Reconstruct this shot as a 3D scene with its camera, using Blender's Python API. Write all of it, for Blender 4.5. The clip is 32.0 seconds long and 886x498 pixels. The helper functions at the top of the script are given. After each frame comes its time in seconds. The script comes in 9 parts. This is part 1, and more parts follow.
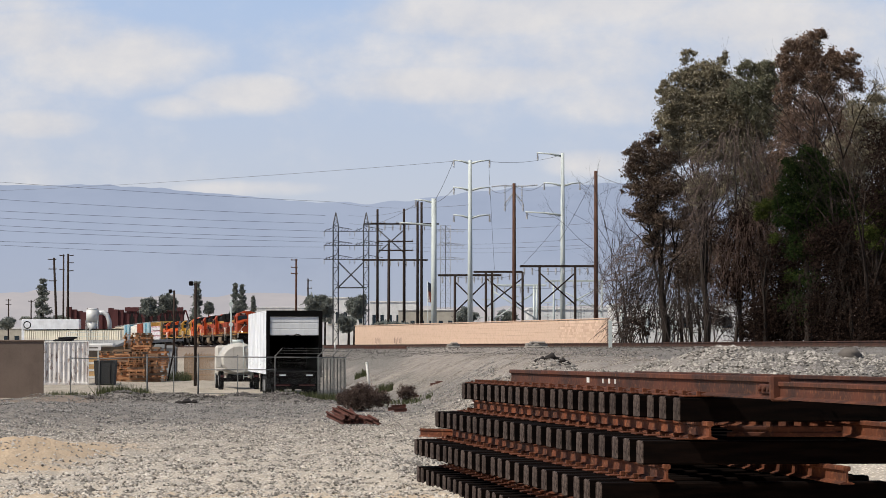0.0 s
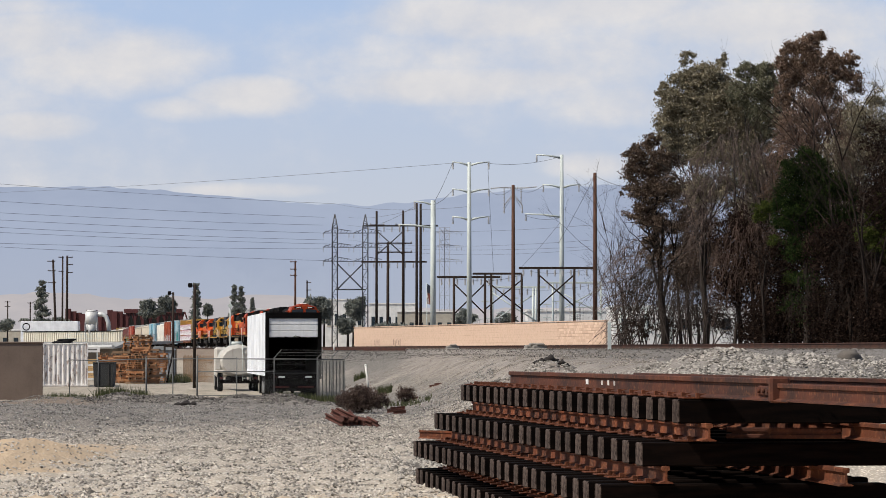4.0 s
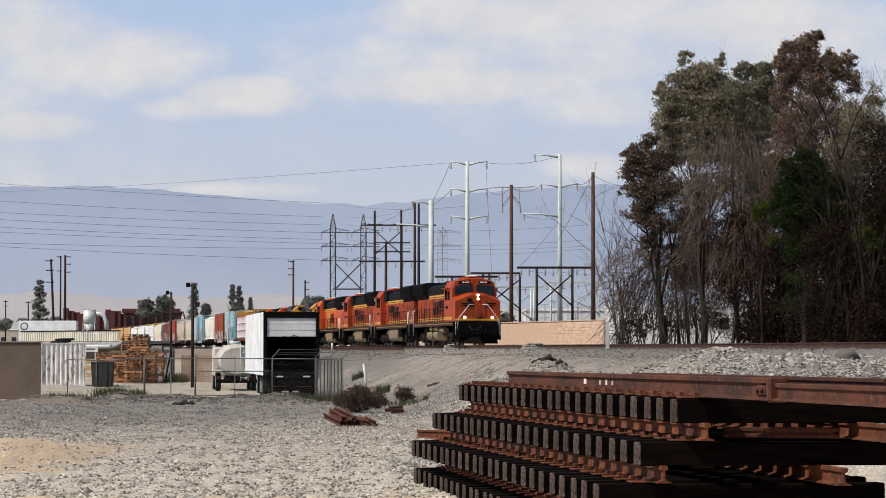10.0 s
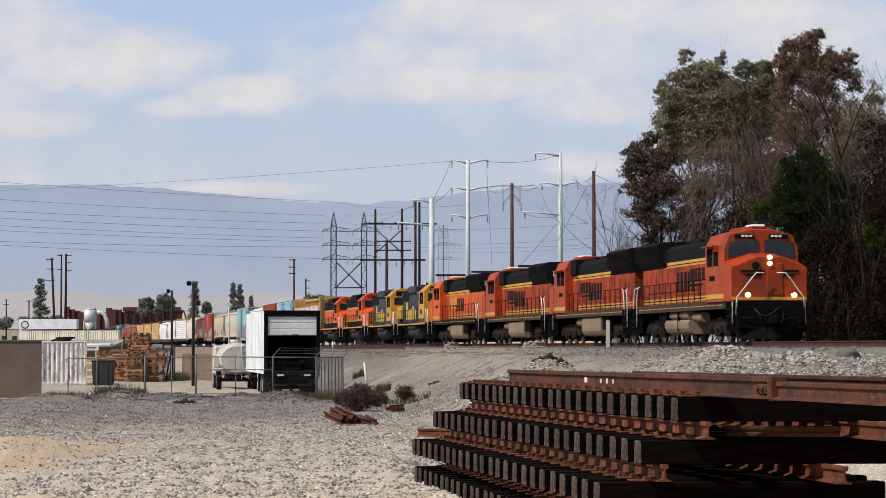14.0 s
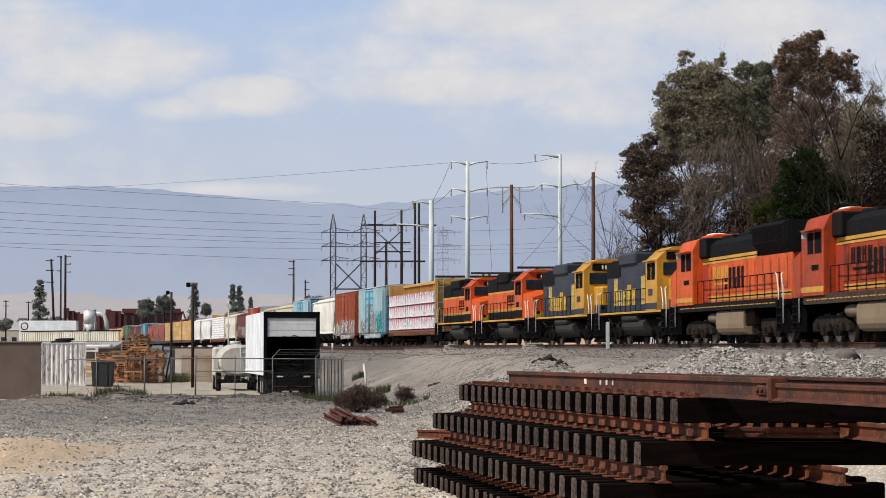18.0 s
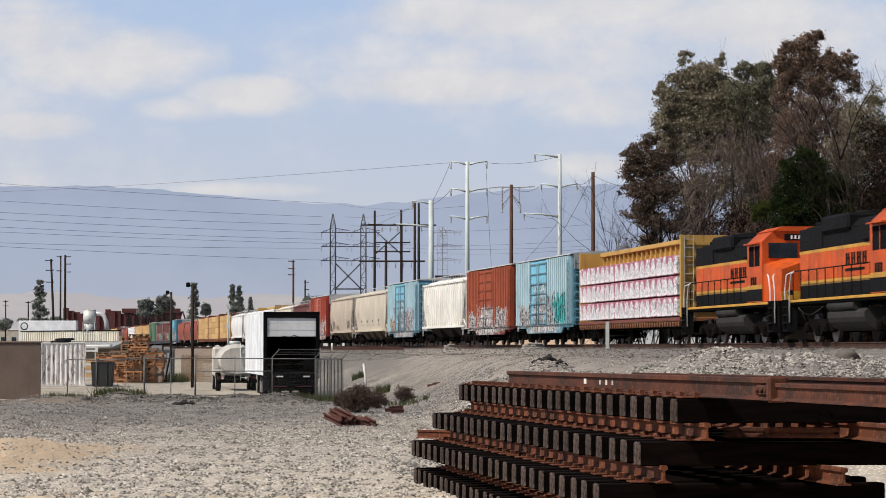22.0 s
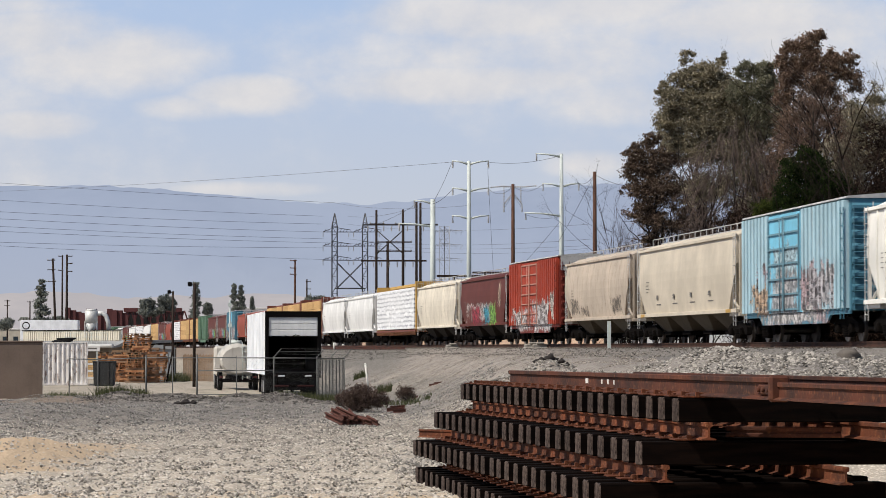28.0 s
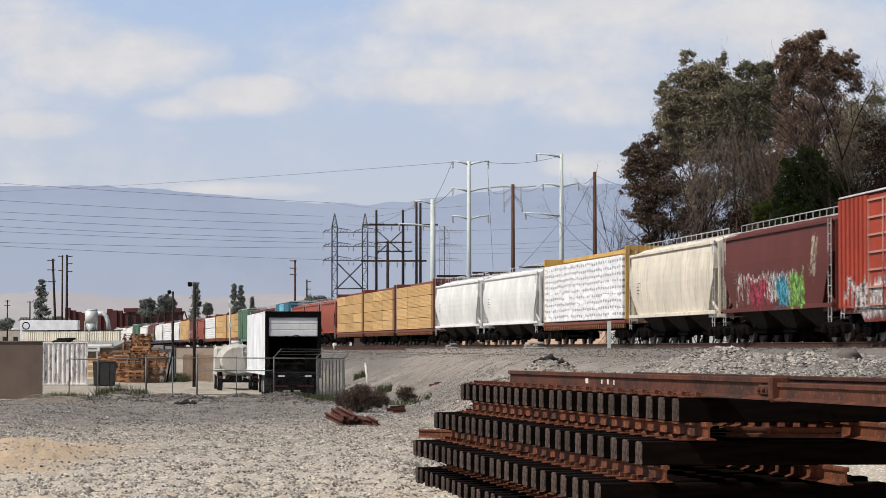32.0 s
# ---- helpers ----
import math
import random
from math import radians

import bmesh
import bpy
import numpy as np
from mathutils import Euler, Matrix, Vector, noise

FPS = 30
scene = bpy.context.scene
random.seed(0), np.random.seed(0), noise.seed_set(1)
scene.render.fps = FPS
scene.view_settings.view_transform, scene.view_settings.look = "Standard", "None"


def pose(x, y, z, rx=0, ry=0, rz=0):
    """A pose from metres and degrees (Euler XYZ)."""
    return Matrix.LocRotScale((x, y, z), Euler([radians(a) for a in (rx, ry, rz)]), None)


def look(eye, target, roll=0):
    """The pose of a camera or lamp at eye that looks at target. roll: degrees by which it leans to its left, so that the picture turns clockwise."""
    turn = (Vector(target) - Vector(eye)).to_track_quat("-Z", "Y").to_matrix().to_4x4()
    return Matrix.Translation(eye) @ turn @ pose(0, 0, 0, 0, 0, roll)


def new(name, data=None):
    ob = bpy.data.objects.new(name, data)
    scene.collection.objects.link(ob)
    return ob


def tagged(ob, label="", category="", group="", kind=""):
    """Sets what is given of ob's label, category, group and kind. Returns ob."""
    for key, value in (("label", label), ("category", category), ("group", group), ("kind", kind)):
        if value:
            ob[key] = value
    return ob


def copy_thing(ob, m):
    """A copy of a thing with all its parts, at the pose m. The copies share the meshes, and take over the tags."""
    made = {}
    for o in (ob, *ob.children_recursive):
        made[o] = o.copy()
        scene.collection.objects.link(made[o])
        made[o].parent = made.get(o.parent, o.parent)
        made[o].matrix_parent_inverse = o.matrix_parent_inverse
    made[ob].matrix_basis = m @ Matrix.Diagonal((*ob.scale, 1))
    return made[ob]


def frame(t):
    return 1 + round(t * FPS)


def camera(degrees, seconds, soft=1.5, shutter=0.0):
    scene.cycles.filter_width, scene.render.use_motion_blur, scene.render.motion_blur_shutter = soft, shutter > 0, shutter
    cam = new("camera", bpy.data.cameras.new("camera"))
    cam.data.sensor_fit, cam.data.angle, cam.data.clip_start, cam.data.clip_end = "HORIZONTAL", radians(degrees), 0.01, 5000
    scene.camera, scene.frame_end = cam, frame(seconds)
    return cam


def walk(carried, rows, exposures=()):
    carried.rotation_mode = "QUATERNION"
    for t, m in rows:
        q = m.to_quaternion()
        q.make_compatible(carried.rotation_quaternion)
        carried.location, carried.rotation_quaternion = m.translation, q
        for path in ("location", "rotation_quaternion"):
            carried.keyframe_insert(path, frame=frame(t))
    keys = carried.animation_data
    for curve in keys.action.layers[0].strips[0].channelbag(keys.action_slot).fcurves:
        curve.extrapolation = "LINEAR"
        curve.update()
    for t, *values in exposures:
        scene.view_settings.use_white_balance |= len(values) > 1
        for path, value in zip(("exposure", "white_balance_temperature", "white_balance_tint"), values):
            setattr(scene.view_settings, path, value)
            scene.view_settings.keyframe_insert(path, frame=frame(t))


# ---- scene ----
EZ = 2.4                      # height of the eye over the yard
LENS = 4636.0                 # focal length as a number of picture columns
cam = camera(19.2, 32.0, soft=0.75, shutter=0.3)


def aim(sway, nod):
    """The fixed stand of the camera with a small sway and nod of the tripod head."""
    return pose(0, 0, EZ, 90 + 2.174 + math.degrees(nod / LENS), 0, math.degrees(sway / LENS))


SWAY = [(0, 5, -2.5), (1, 4.5, -2), (2, 4.5, -1.7), (3, 4.2, -.3), (3.5, 4, .6), (5.5, 1.2, .8), (6, 1, .6), (7, .2, .1),
        (9, 0, 0), (12, 0, -.2), (12.5, .2, -1.2), (13, 1, -2.6), (14, 1.2, -2.6), (14.5, 1.2, -2.4), (16.5, 1.2, -1), (17, 1.2, 0),
        (18, .4, -.1), (19, -.2, -.6), (20, 0, -.2), (22, 0, -.2), (23, 0, -.8), (24, 0, -1.6), (25, 0, -1.4), (25.5, 0, -1.3),
        (27.5, 3, -1.2), (29, 3, -1), (30, 3.2, -.6), (32, 3, -.9)]
walk(cam, [(t, aim(a, b)) for t, a, b in SWAY], exposures=[(0, 0.0), (32, 0.0)])

# ---- sky and sun ----
SUN_TO = Vector((-0.58, -0.31, 0.75)).normalized()
world = bpy.data.worlds.new("sky")
scene.world = world
world.use_nodes = True


def build_sky():
    nt = world.node_tree
    nt.nodes.clear()
    nd, ln = nt.nodes, nt.links

    def math_node(op, a, b=None, c=None):
        n = nd.new("ShaderNodeMath")
        n.operation = op
        for k, val in enumerate((a, b, c)):
            if val is None:
                continue
            if isinstance(val, (int, float)):
                n.inputs[k].default_value = val
            else:
                ln.new(val, n.inputs[k])
        return n.outputs[0]

    sky = nd.new("ShaderNodeTexSky")
    sky.sky_type = 'NISHITA'
    sky.sun_disc = False
    sky.sun_elevation = math.asin(SUN_TO.z)
    sky.sun_rotation = math.atan2(SUN_TO.x, SUN_TO.y)
    sky.altitude = 300
    sky.air_density = 0.7
    sky.dust_density = 1.0
    sky.ozone_density = 1.2
    tc = nd.new("ShaderNodeTexCoord")
    sep = nd.new("ShaderNodeSeparateXYZ")
    ln.new(tc.outputs["Generated"], sep.inputs[0])
    x, y, z = sep.outputs
    deep = math_node('MAXIMUM', math_node('ABSOLUTE', y), 0.08)
    az = math_node('DIVIDE', x, deep)
    el = math_node('DIVIDE', z, deep)
    flat = nd.new("ShaderNodeCombineXYZ")
    ln.new(math_node('MULTIPLY', az, 1.0), flat.inputs[0])
    ln.new(math_node('MULTIPLY', el, 1.35), flat.inputs[1])
    nz = nd.new("ShaderNodeTexNoise")
    nz.inputs["Scale"].default_value = 26
    nz.inputs["Detail"].default_value = 10
    nz.inputs["Roughness"].default_value = 0.6
    ln.new(flat.outputs[0], nz.inputs["Vector"])
    big = nd.new("ShaderNodeTexNoise")
    big.inputs["Scale"].default_value = 5
    big.inputs["Detail"].default_value = 3
    ln.new(flat.outputs[0], big.inputs["Vector"])
    wob = math_node('SUBTRACT', nz.outputs["Fac"], 0.5)
    wide = math_node('SUBTRACT', big.outputs["Fac"], 0.5)
    # banks of cloud: centre, half width, half height, weight
    banks = [(0.0142, 0.1266, 0.0507, 0.0104, 1.00),
             (0.0487, 0.1309, 0.0647, 0.0108, 0.90),
             (0.1178, 0.1245, 0.0712, 0.0129, 0.80),
             (0.0013, 0.1007, 0.0464, 0.0078, 1.00),
             (0.0250, 0.1029, 0.0345, 0.0065, 0.90),
             (0.0854, 0.0943, 0.0561, 0.0086, 0.55),
             (-0.1281, 0.1104, 0.0399, 0.0134, 1.00),
             (-0.1562, 0.1201, 0.0324, 0.0108, 0.90),
             (-0.1562, 0.0852, 0.0205, 0.0056, 0.85),
             (-0.0764, 0.0969, 0.0242, 0.0073, 1.00),
             (-0.0979, 0.0921, 0.0194, 0.0047, 0.70),
             (-0.0764, 0.0606, 0.0259, 0.0028, 0.80),
             (0.0574, 0.0701, 0.0194, 0.0047, 0.70),
             (-0.1648, 0.1309, 0.0259, 0.0043, 0.60),
             (0.0300, 0.1130, 0.0800, 0.0230, 0.55),
             (0.1250, 0.1120, 0.0700, 0.0280, 0.60)]
    total = None
    for cx, cz, rx, rz, w in banks:
        dx = math_node('DIVIDE', math_node('SUBTRACT', az, cx), rx)
        dz = math_node('DIVIDE', math_node('SUBTRACT', el, cz), rz)
        r2 = math_node('ADD', math_node('MULTIPLY', dx, dx), math_node('MULTIPLY', dz, dz))
        lobe = math_node('MULTIPLY', math_node('SUBTRACT', 1.35, r2), w)
        total = lobe if total is None else math_node('MAXIMUM', total, lobe)
    total = math_node('MAXIMUM', total, math_node('MULTIPLY', math_node('SUBTRACT', wide, .09), 3.0))
    shape = math_node('ADD', total, math_node('MULTIPLY', wob, 2.6))
    ramp = nd.new("ShaderNodeMapRange")
    ramp.interpolation_type = 'SMOOTHSTEP'
    ramp.inputs["From Min"].default_value = -0.5
    ramp.inputs["From Max"].default_value = 1.35
    ln.new(shape, ramp.inputs["Value"])
    # grey undersides inside the banks
    lift = nd.new("ShaderNodeVectorMath")
    lift.operation = 'ADD'
    lift.inputs[1].default_value = (-0.006, 0.02, 0)
    ln.new(flat.outputs[0], lift.inputs[0])
    nz2 = nd.new("ShaderNodeTexNoise")
    nz2.inputs["Scale"].default_value = 26
    nz2.inputs["Detail"].default_value = 6
    nz2.inputs["Roughness"].default_value = 0.6
    ln.new(lift.outputs[0], nz2.inputs["Vector"])
    under = nd.new("ShaderNodeMapRange")
    under.inputs["From Min"].default_value = -0.26
    under.inputs["From Max"].default_value = 0.26
    ln.new(math_node('SUBTRACT', nz2.outputs["Fac"], nz.outputs["Fac"]), under.inputs["Value"])
    cloud = nd.new("ShaderNodeMix")
    cloud.data_type = 'RGBA'
    cloud.inputs["A"].default_value = (7.65, 7.35, 7.15, 1)
    cloud.inputs["B"].default_value = (6.1, 6.15, 6.55, 1)
    ln.new(under.outputs[0], cloud.inputs["Factor"])
    # thin veil that whitens the blue
    veil = nd.new("ShaderNodeMix")
    veil.data_type = 'RGBA'
    high = nd.new("ShaderNodeMapRange")
    high.interpolation_type = 'SMOOTHSTEP'
    high.inputs["From Min"].default_value = 0.12
    high.inputs["From Max"].default_value = 0.26
    high.inputs["To Min"].default_value = 0.93
    high.inputs["To Max"].default_value = 0.04
    ln.new(z, high.inputs["Value"])
    ln.new(high.outputs[0], veil.inputs["Factor"])
    # greyer towards the ground, bluer above
    tone = nd.new("ShaderNodeMix")
    tone.data_type = 'RGBA'
    tone.inputs["A"].default_value = (5.5, 5.75, 6.4, 1)
    tone.inputs["B"].default_value = (4.3, 5.45, 7.5, 1)
    up = nd.new("ShaderNodeMapRange")
    up.inputs["From Min"].default_value = 0.04
    up.inputs["From Max"].default_value = 0.13
    ln.new(z, up.inputs["Value"])
    ln.new(up.outputs[0], tone.inputs["Factor"])
    ln.new(tone.outputs["Result"], veil.inputs["B"])
    ln.new(sky.outputs[0], veil.inputs["A"])
    mix = nd.new("ShaderNodeMix")
    mix.data_type = 'RGBA'
    ln.new(math_node('MULTIPLY', ramp.outputs[0], math_node('MULTIPLY', high.outputs[0], 0.98)), mix.inputs["Factor"])
    ln.new(veil.outputs["Result"], mix.inputs["A"])
    ln.new(cloud.outputs["Result"], mix.inputs["B"])
    bg = nd.new("ShaderNodeBackground")
    bg.inputs["Strength"].default_value = 0.105
    ln.new(mix.outputs["Result"], bg.inputs["Color"])
    out = nd.new("ShaderNodeOutputWorld")
    ln.new(bg.outputs[0], out.inputs["Surface"])


build_sky()
sun = new("sun", bpy.data.lights.new("sun", 'SUN'))
sun.data.energy = 4.9
sun.data.angle = radians(0.6)
sun.data.color = (1.0, 0.935, 0.84)
sun.matrix_world = look((-60, -5, 80), (-60 - SUN_TO.x * 10, -5 - SUN_TO.y * 10, 80 - SUN_TO.z * 10))


# ---- materials ----
class Mat:
    """A small writer of node materials."""

    def __init__(self, name, rough=0.7, metal=0.0, spec=0.4):
        self.m = bpy.data.materials.new(name)
        self.m.use_nodes = True
        self.nt = self.m.node_tree
        self.b = self.nt.nodes["Principled BSDF"]
        self.b.inputs["Roughness"].default_value = rough
        self.b.inputs["Metallic"].default_value = metal
        self.b.inputs["Specular IOR Level"].default_value = spec
        self.tc = self.nt.nodes.new("ShaderNodeTexCoord")
        self.co = self.tc.outputs["Object"]
        self.h = None

    def link(self, a, b):
        self.nt.links.new(a, b)

    def set(self, sock, val):
        if isinstance(val, (int, float)):
            sock.default_value = val
        elif isinstance(val, tuple):
            sock.default_value = (*val, 1.0) if len(val) == 3 else val
        else:
            self.link(val, sock)

    def num(self, op, a, b=None, c=None):
        n = self.nt.nodes.new("ShaderNodeMath")
        n.operation = op
        for k, val in enumerate((a, b, c)):
            if val is not None:
                self.set(n.inputs[k], val)
        return n.outputs[0]

    def axes(self, co=None):
        n = self.nt.nodes.new("ShaderNodeSeparateXYZ")
        self.link(co or self.co, n.inputs[0])
        return n.outputs

    def scaled(self, v, co=None):
        n = self.nt.nodes.new("ShaderNodeMapping")
        n.inputs["Scale"].default_value = v
        self.link(co or self.co, n.inputs["Vector"])
        return n.outputs[0]

    def noise(self, scale, detail=4, rough=0.55, co=None):
        n = self.nt.nodes.new("ShaderNodeTexNoise")
        n.inputs["Scale"].default_value = scale
        n.inputs["Detail"].default_value = detail
        n.inputs["Roughness"].default_value = rough
        self.link(co or self.co, n.inputs["Vector"])
        return n.outputs["Fac"]

    def cells(self, scale, out="Distance", co=None, rand=1.0):
        n = self.nt.nodes.new("ShaderNodeTexVoronoi")
        n.inputs["Scale"].default_value = scale
        n.inputs["Randomness"].default_value = rand
        self.link(co or self.co, n.inputs["Vector"])
        return n.outputs[out]

    def step(self, v, lo, hi, to=(0.0, 1.0)):
        n = self.nt.nodes.new("ShaderNodeMapRange")
        n.interpolation_type = 'SMOOTHSTEP'
        self.set(n.inputs["Value"], v)
        n.inputs["From Min"].default_value = lo
        n.inputs["From Max"].default_value = hi
        n.inputs["To Min"].default_value, n.inputs["To Max"].default_value = to
        return n.outputs[0]

    def mix(self, f, a, b, blend='MIX'):
        n = self.nt.nodes.new("ShaderNodeMix")
        n.data_type = 'RGBA'
        n.blend_type = blend
        self.set(n.inputs["Factor"], f)
        self.set(n.inputs["A"], a)
        self.set(n.inputs["B"], b)
        return n.outputs["Result"]

    def bump(self, height, strength=0.3, dist=0.02):
        n = self.nt.nodes.new("ShaderNodeBump")
        n.inputs["Strength"].default_value = strength
        n.inputs["Distance"].default_value = dist
        self.link(height, n.inputs["Height"])
        self.link(n.outputs[0], self.b.inputs["Normal"])

    def random(self):
        n = self.nt.nodes.new("ShaderNodeObjectInfo")
        return n.outputs["Random"]

    def island(self):
        n = self.nt.nodes.new("ShaderNodeNewGeometry")
        return n.outputs["Random Per Island"]

    def color(self, c):
        self.set(self.b.inputs["Base Color"], c)
        return self

    def glow(self, c, strength):
        self.set(self.b.inputs["Emission Color"], c)
        self.b.inputs["Emission Strength"].default_value = strength


def dim(c, k):
    return tuple(min(1.0, max(0.0, x * k)) for x in c)


def paint(name, c, rough=0.55, dirt=(0.09, 0.075, 0.06), amount=0.35, metal=0.0, scale=1.0, spec=0.4, streak=True, broad=0.0):
    """Weathered paint: fine grain, broad fading and dirt that runs down in streaks."""
    m = Mat(name, rough, metal, spec)
    fade = m.noise(0.6 * scale, 3)
    grain = m.noise(14 * scale, 5)
    col = m.mix(m.step(fade, .3, .7), dim(c, .86), dim(c, 1.1))
    col = m.mix(m.num('MULTIPLY', m.step(grain, .45, .8), .25), col, dim(c, .7))
    lines = m.noise(1.0, 5, .6, m.scaled((5 * scale, 5 * scale, .45 * scale))) if streak else m.noise(3 * scale, 6, .65)
    mask = m.num('MULTIPLY', m.step(lines, .5, .78), amount)
    col = m.mix(mask, col, dirt)
    if broad:
        col = m.mix(m.num('MULTIPLY', m.step(m.noise(.8, 7, .72), .44, .64), broad), col, dirt)
    m.color(col)
    m.set(m.b.inputs["Roughness"], m.step(grain, .2, .8, (rough - .1, min(1, rough + .15))))
    m.bump(grain, .12, .01)
    return m.m


def plain(name, c, rough=0.7, metal=0.0, var=0.25, scale=6.0, bump=0.15, spec=0.4):
    m = Mat(name, rough, metal, spec)
    a, b = m.noise(scale * .25, 3), m.noise(scale * 3, 5)
    col = m.mix(m.step(a, .3, .7), dim(c, 1 - var), dim(c, 1 + var))
    m.color(m.mix(m.num('MULTIPLY', m.step(b, .4, .8), .4), col, dim(c, 1 - 1.6 * var)))
    m.bump(b, bump, .01)
    return m.m


def rusty(name, a=(.12, .036, .016), b=(.042, .018, .012), c=(.22, .085, .035), rough=.85, scale=1.0):
    m = Mat(name, rough, 0.0, .3)
    n1, n2 = m.noise(1.6 * scale, 5, .65), m.noise(22 * scale, 4)
    col = m.mix(m.step(n1, .35, .62), b, a)
    col = m.mix(m.num('MULTIPLY', m.step(n2, .5, .75), .6), col, c)
    m.color(m.mix(m.num('MULTIPLY', m.random(), .35), col, dim(b, .8)))
    m.bump(n2, .35, .01)
    return m.m


def glowing(name, c, strength):
    m = Mat(name, .4)
    m.color(c)
    m.glow(c, strength)
    return m.m


def glass(name, c=(.014, .021, .027), spec=.22):
    m = Mat(name, .12, 0, spec)
    m.color(m.mix(m.step(m.noise(2), .3, .7), c, dim(c, 1.8)))
    return m.m


def wood(name, a, b, grain=(1, 14, 14), rough=.85):
    m = Mat(name, rough, 0, .06)
    n = m.noise(2.2, 6, .6, m.scaled(grain))
    col = m.mix(m.step(n, .3, .72), a, b)
    m.color(m.mix(m.num('MULTIPLY', m.random(), .45), col, dim(a, .55)))
    m.bump(n, .3, .01)
    return m.m


# ---- geometry writer ----
class Shape:
    """Gathers vertices and faces of one part."""

    def __init__(self):
        self.v, self.f, self.s = [], [], []

    def put(self, verts, faces, smooth=False):
        o = len(self.v)
        self.v += [tuple(p) for p in verts]
        self.f += [tuple(i + o for i in q) for q in faces]
        self.s += [smooth] * len(faces)
        return self

    def box(self, x0, x1, y0, y1, z0, z1, b=0.0, m=None):
        lo, hi = (x0, y0, z0), (x1, y1, z1)
        if b <= 0:
            vs = [(hi[0] if i & 1 else lo[0], hi[1] if i & 2 else lo[1], hi[2] if i & 4 else lo[2]) for i in range(8)]
            fs = [(0, 2, 3, 1), (4, 5, 7, 6), (0, 1, 5, 4), (2, 6, 7, 3), (0, 4, 6, 2), (1, 3, 7, 5)]
        else:
            b = min(b, .49 * min(hi[k] - lo[k] for k in range(3)))
            vs, ix = [], {}
            for i in range(8):
                for k in range(3):
                    p = [hi[j] if i >> j & 1 else lo[j] for j in range(3)]
                    for j in range(3):
                        if j != k:
                            p[j] += -b if i >> j & 1 else b
                    ix[i, k] = len(vs)
                    vs.append(p)
            fs = []
            for k in range(3):
                j, l = (k + 1) % 3, (k + 2) % 3
                for side in (0, 1):
                    q = [side << k, side << k | 1 << j, side << k | 1 << j | 1 << l, side << k | 1 << l]
                    q = q if side else q[::-1]
                    fs.append([ix[i, k] for i in q])
                for s1 in (0, 1):
                    for s2 in (0, 1):
                        a, c = s1 << j | s2 << l, s1 << j | s2 << l | 1 << k
                        q = [ix[a, j], ix[c, j], ix[c, l], ix[a, l]]
                        fs.append(q if s1 == s2 else q[::-1])
            for i in range(8):
                q = [ix[i, 0], ix[i, 1], ix[i, 2]]
                fs.append(q if bin(i).count("1") % 2 else q[::-1])
        if m is not None:
            vs = [m @ Vector(p) for p in vs]
        return self.put(vs, fs)

    def cyl(self, p0, p1, r0, r1=None, n=12, caps=True):
        r1 = r0 if r1 is None else r1
        a, b = Vector(p0), Vector(p1)
        d = (b - a).normalized()
        u = d.orthogonal().normalized()
        w = d.cross(u)
        vs = []
        for c, r in ((a, r0), (b, r1)):
            vs += [c + (u * math.cos(2 * math.pi * i / n) + w * math.sin(2 * math.pi * i / n)) * r for i in range(n)]
        self.put(vs, [(i, (i + 1) % n, n + (i + 1) % n, n + i) for i in range(n)], n > 5)
        if caps:
            o = len(self.v) - 2 * n
            self.f += [tuple(o + i for i in range(n))[::-1], tuple(o + n + i for i in range(n))]
            self.s += [False, False]
        return self

    def tube(self, pts, r, n=6):
        pts = [Vector(p) for p in pts]
        vs, fs, u = [], [], None
        for i, p in enumerate(pts):
            d = (pts[min(i + 1, len(pts) - 1)] - pts[max(i - 1, 0)]).normalized()
            u = d.orthogonal().normalized() if u is None else (u - d * u.dot(d)).normalized()
            w = d.cross(u)
            rr = r[i] if isinstance(r, (list, tuple)) else r
            vs += [p + (u * math.cos(2 * math.pi * k / n) + w * math.sin(2 * math.pi * k / n)) * rr for k in range(n)]
        for i in range(len(pts) - 1):
            fs += [(i * n + k, i * n + (k + 1) % n, (i + 1) * n + (k + 1) % n, (i + 1) * n + k) for k in range(n)]
        fs += [tuple(range(n))[::-1], tuple((len(pts) - 1) * n + k for k in range(n))]
        return self.put(vs, fs, True)

    def ext(self, prof, axis, a0, a1, taper=None):
        """Extrudes a closed outline: its pairs are (y, z) along x, (x, z) along y, (x, y) along z."""
        def at(p, a):
            return (a, p[0], p[1]) if axis == 'x' else (p[0], a, p[1]) if axis == 'y' else (p[0], p[1], a)
        n = len(prof)
        vs = [at(p, a0) for p in prof] + [at(p, a1) for p in (taper or prof)]
        fs = [(i, (i + 1) % n, n + (i + 1) % n, n + i) for i in range(n)] + [tuple(range(n))[::-1], tuple(range(n, 2 * n))]
        return self.put(vs, fs)

    def ball(self, c, r, n=8, squash=1.0):
        vs, fs = [], []
        for i in range(n + 1):
            a = math.pi * i / n
            vs += [(c[0] + r * math.sin(a) * math.cos(2 * math.pi * k / n), c[1] + r * math.sin(a) * math.sin(2 * math.pi * k / n), c[2] + r * squash * math.cos(a)) for k in range(n)]
        for i in range(n):
            fs += [(i * n + k, (i + 1) * n + k, (i + 1) * n + (k + 1) % n, i * n + (k + 1) % n) for k in range(n)]
        return self.put(vs, fs, True)

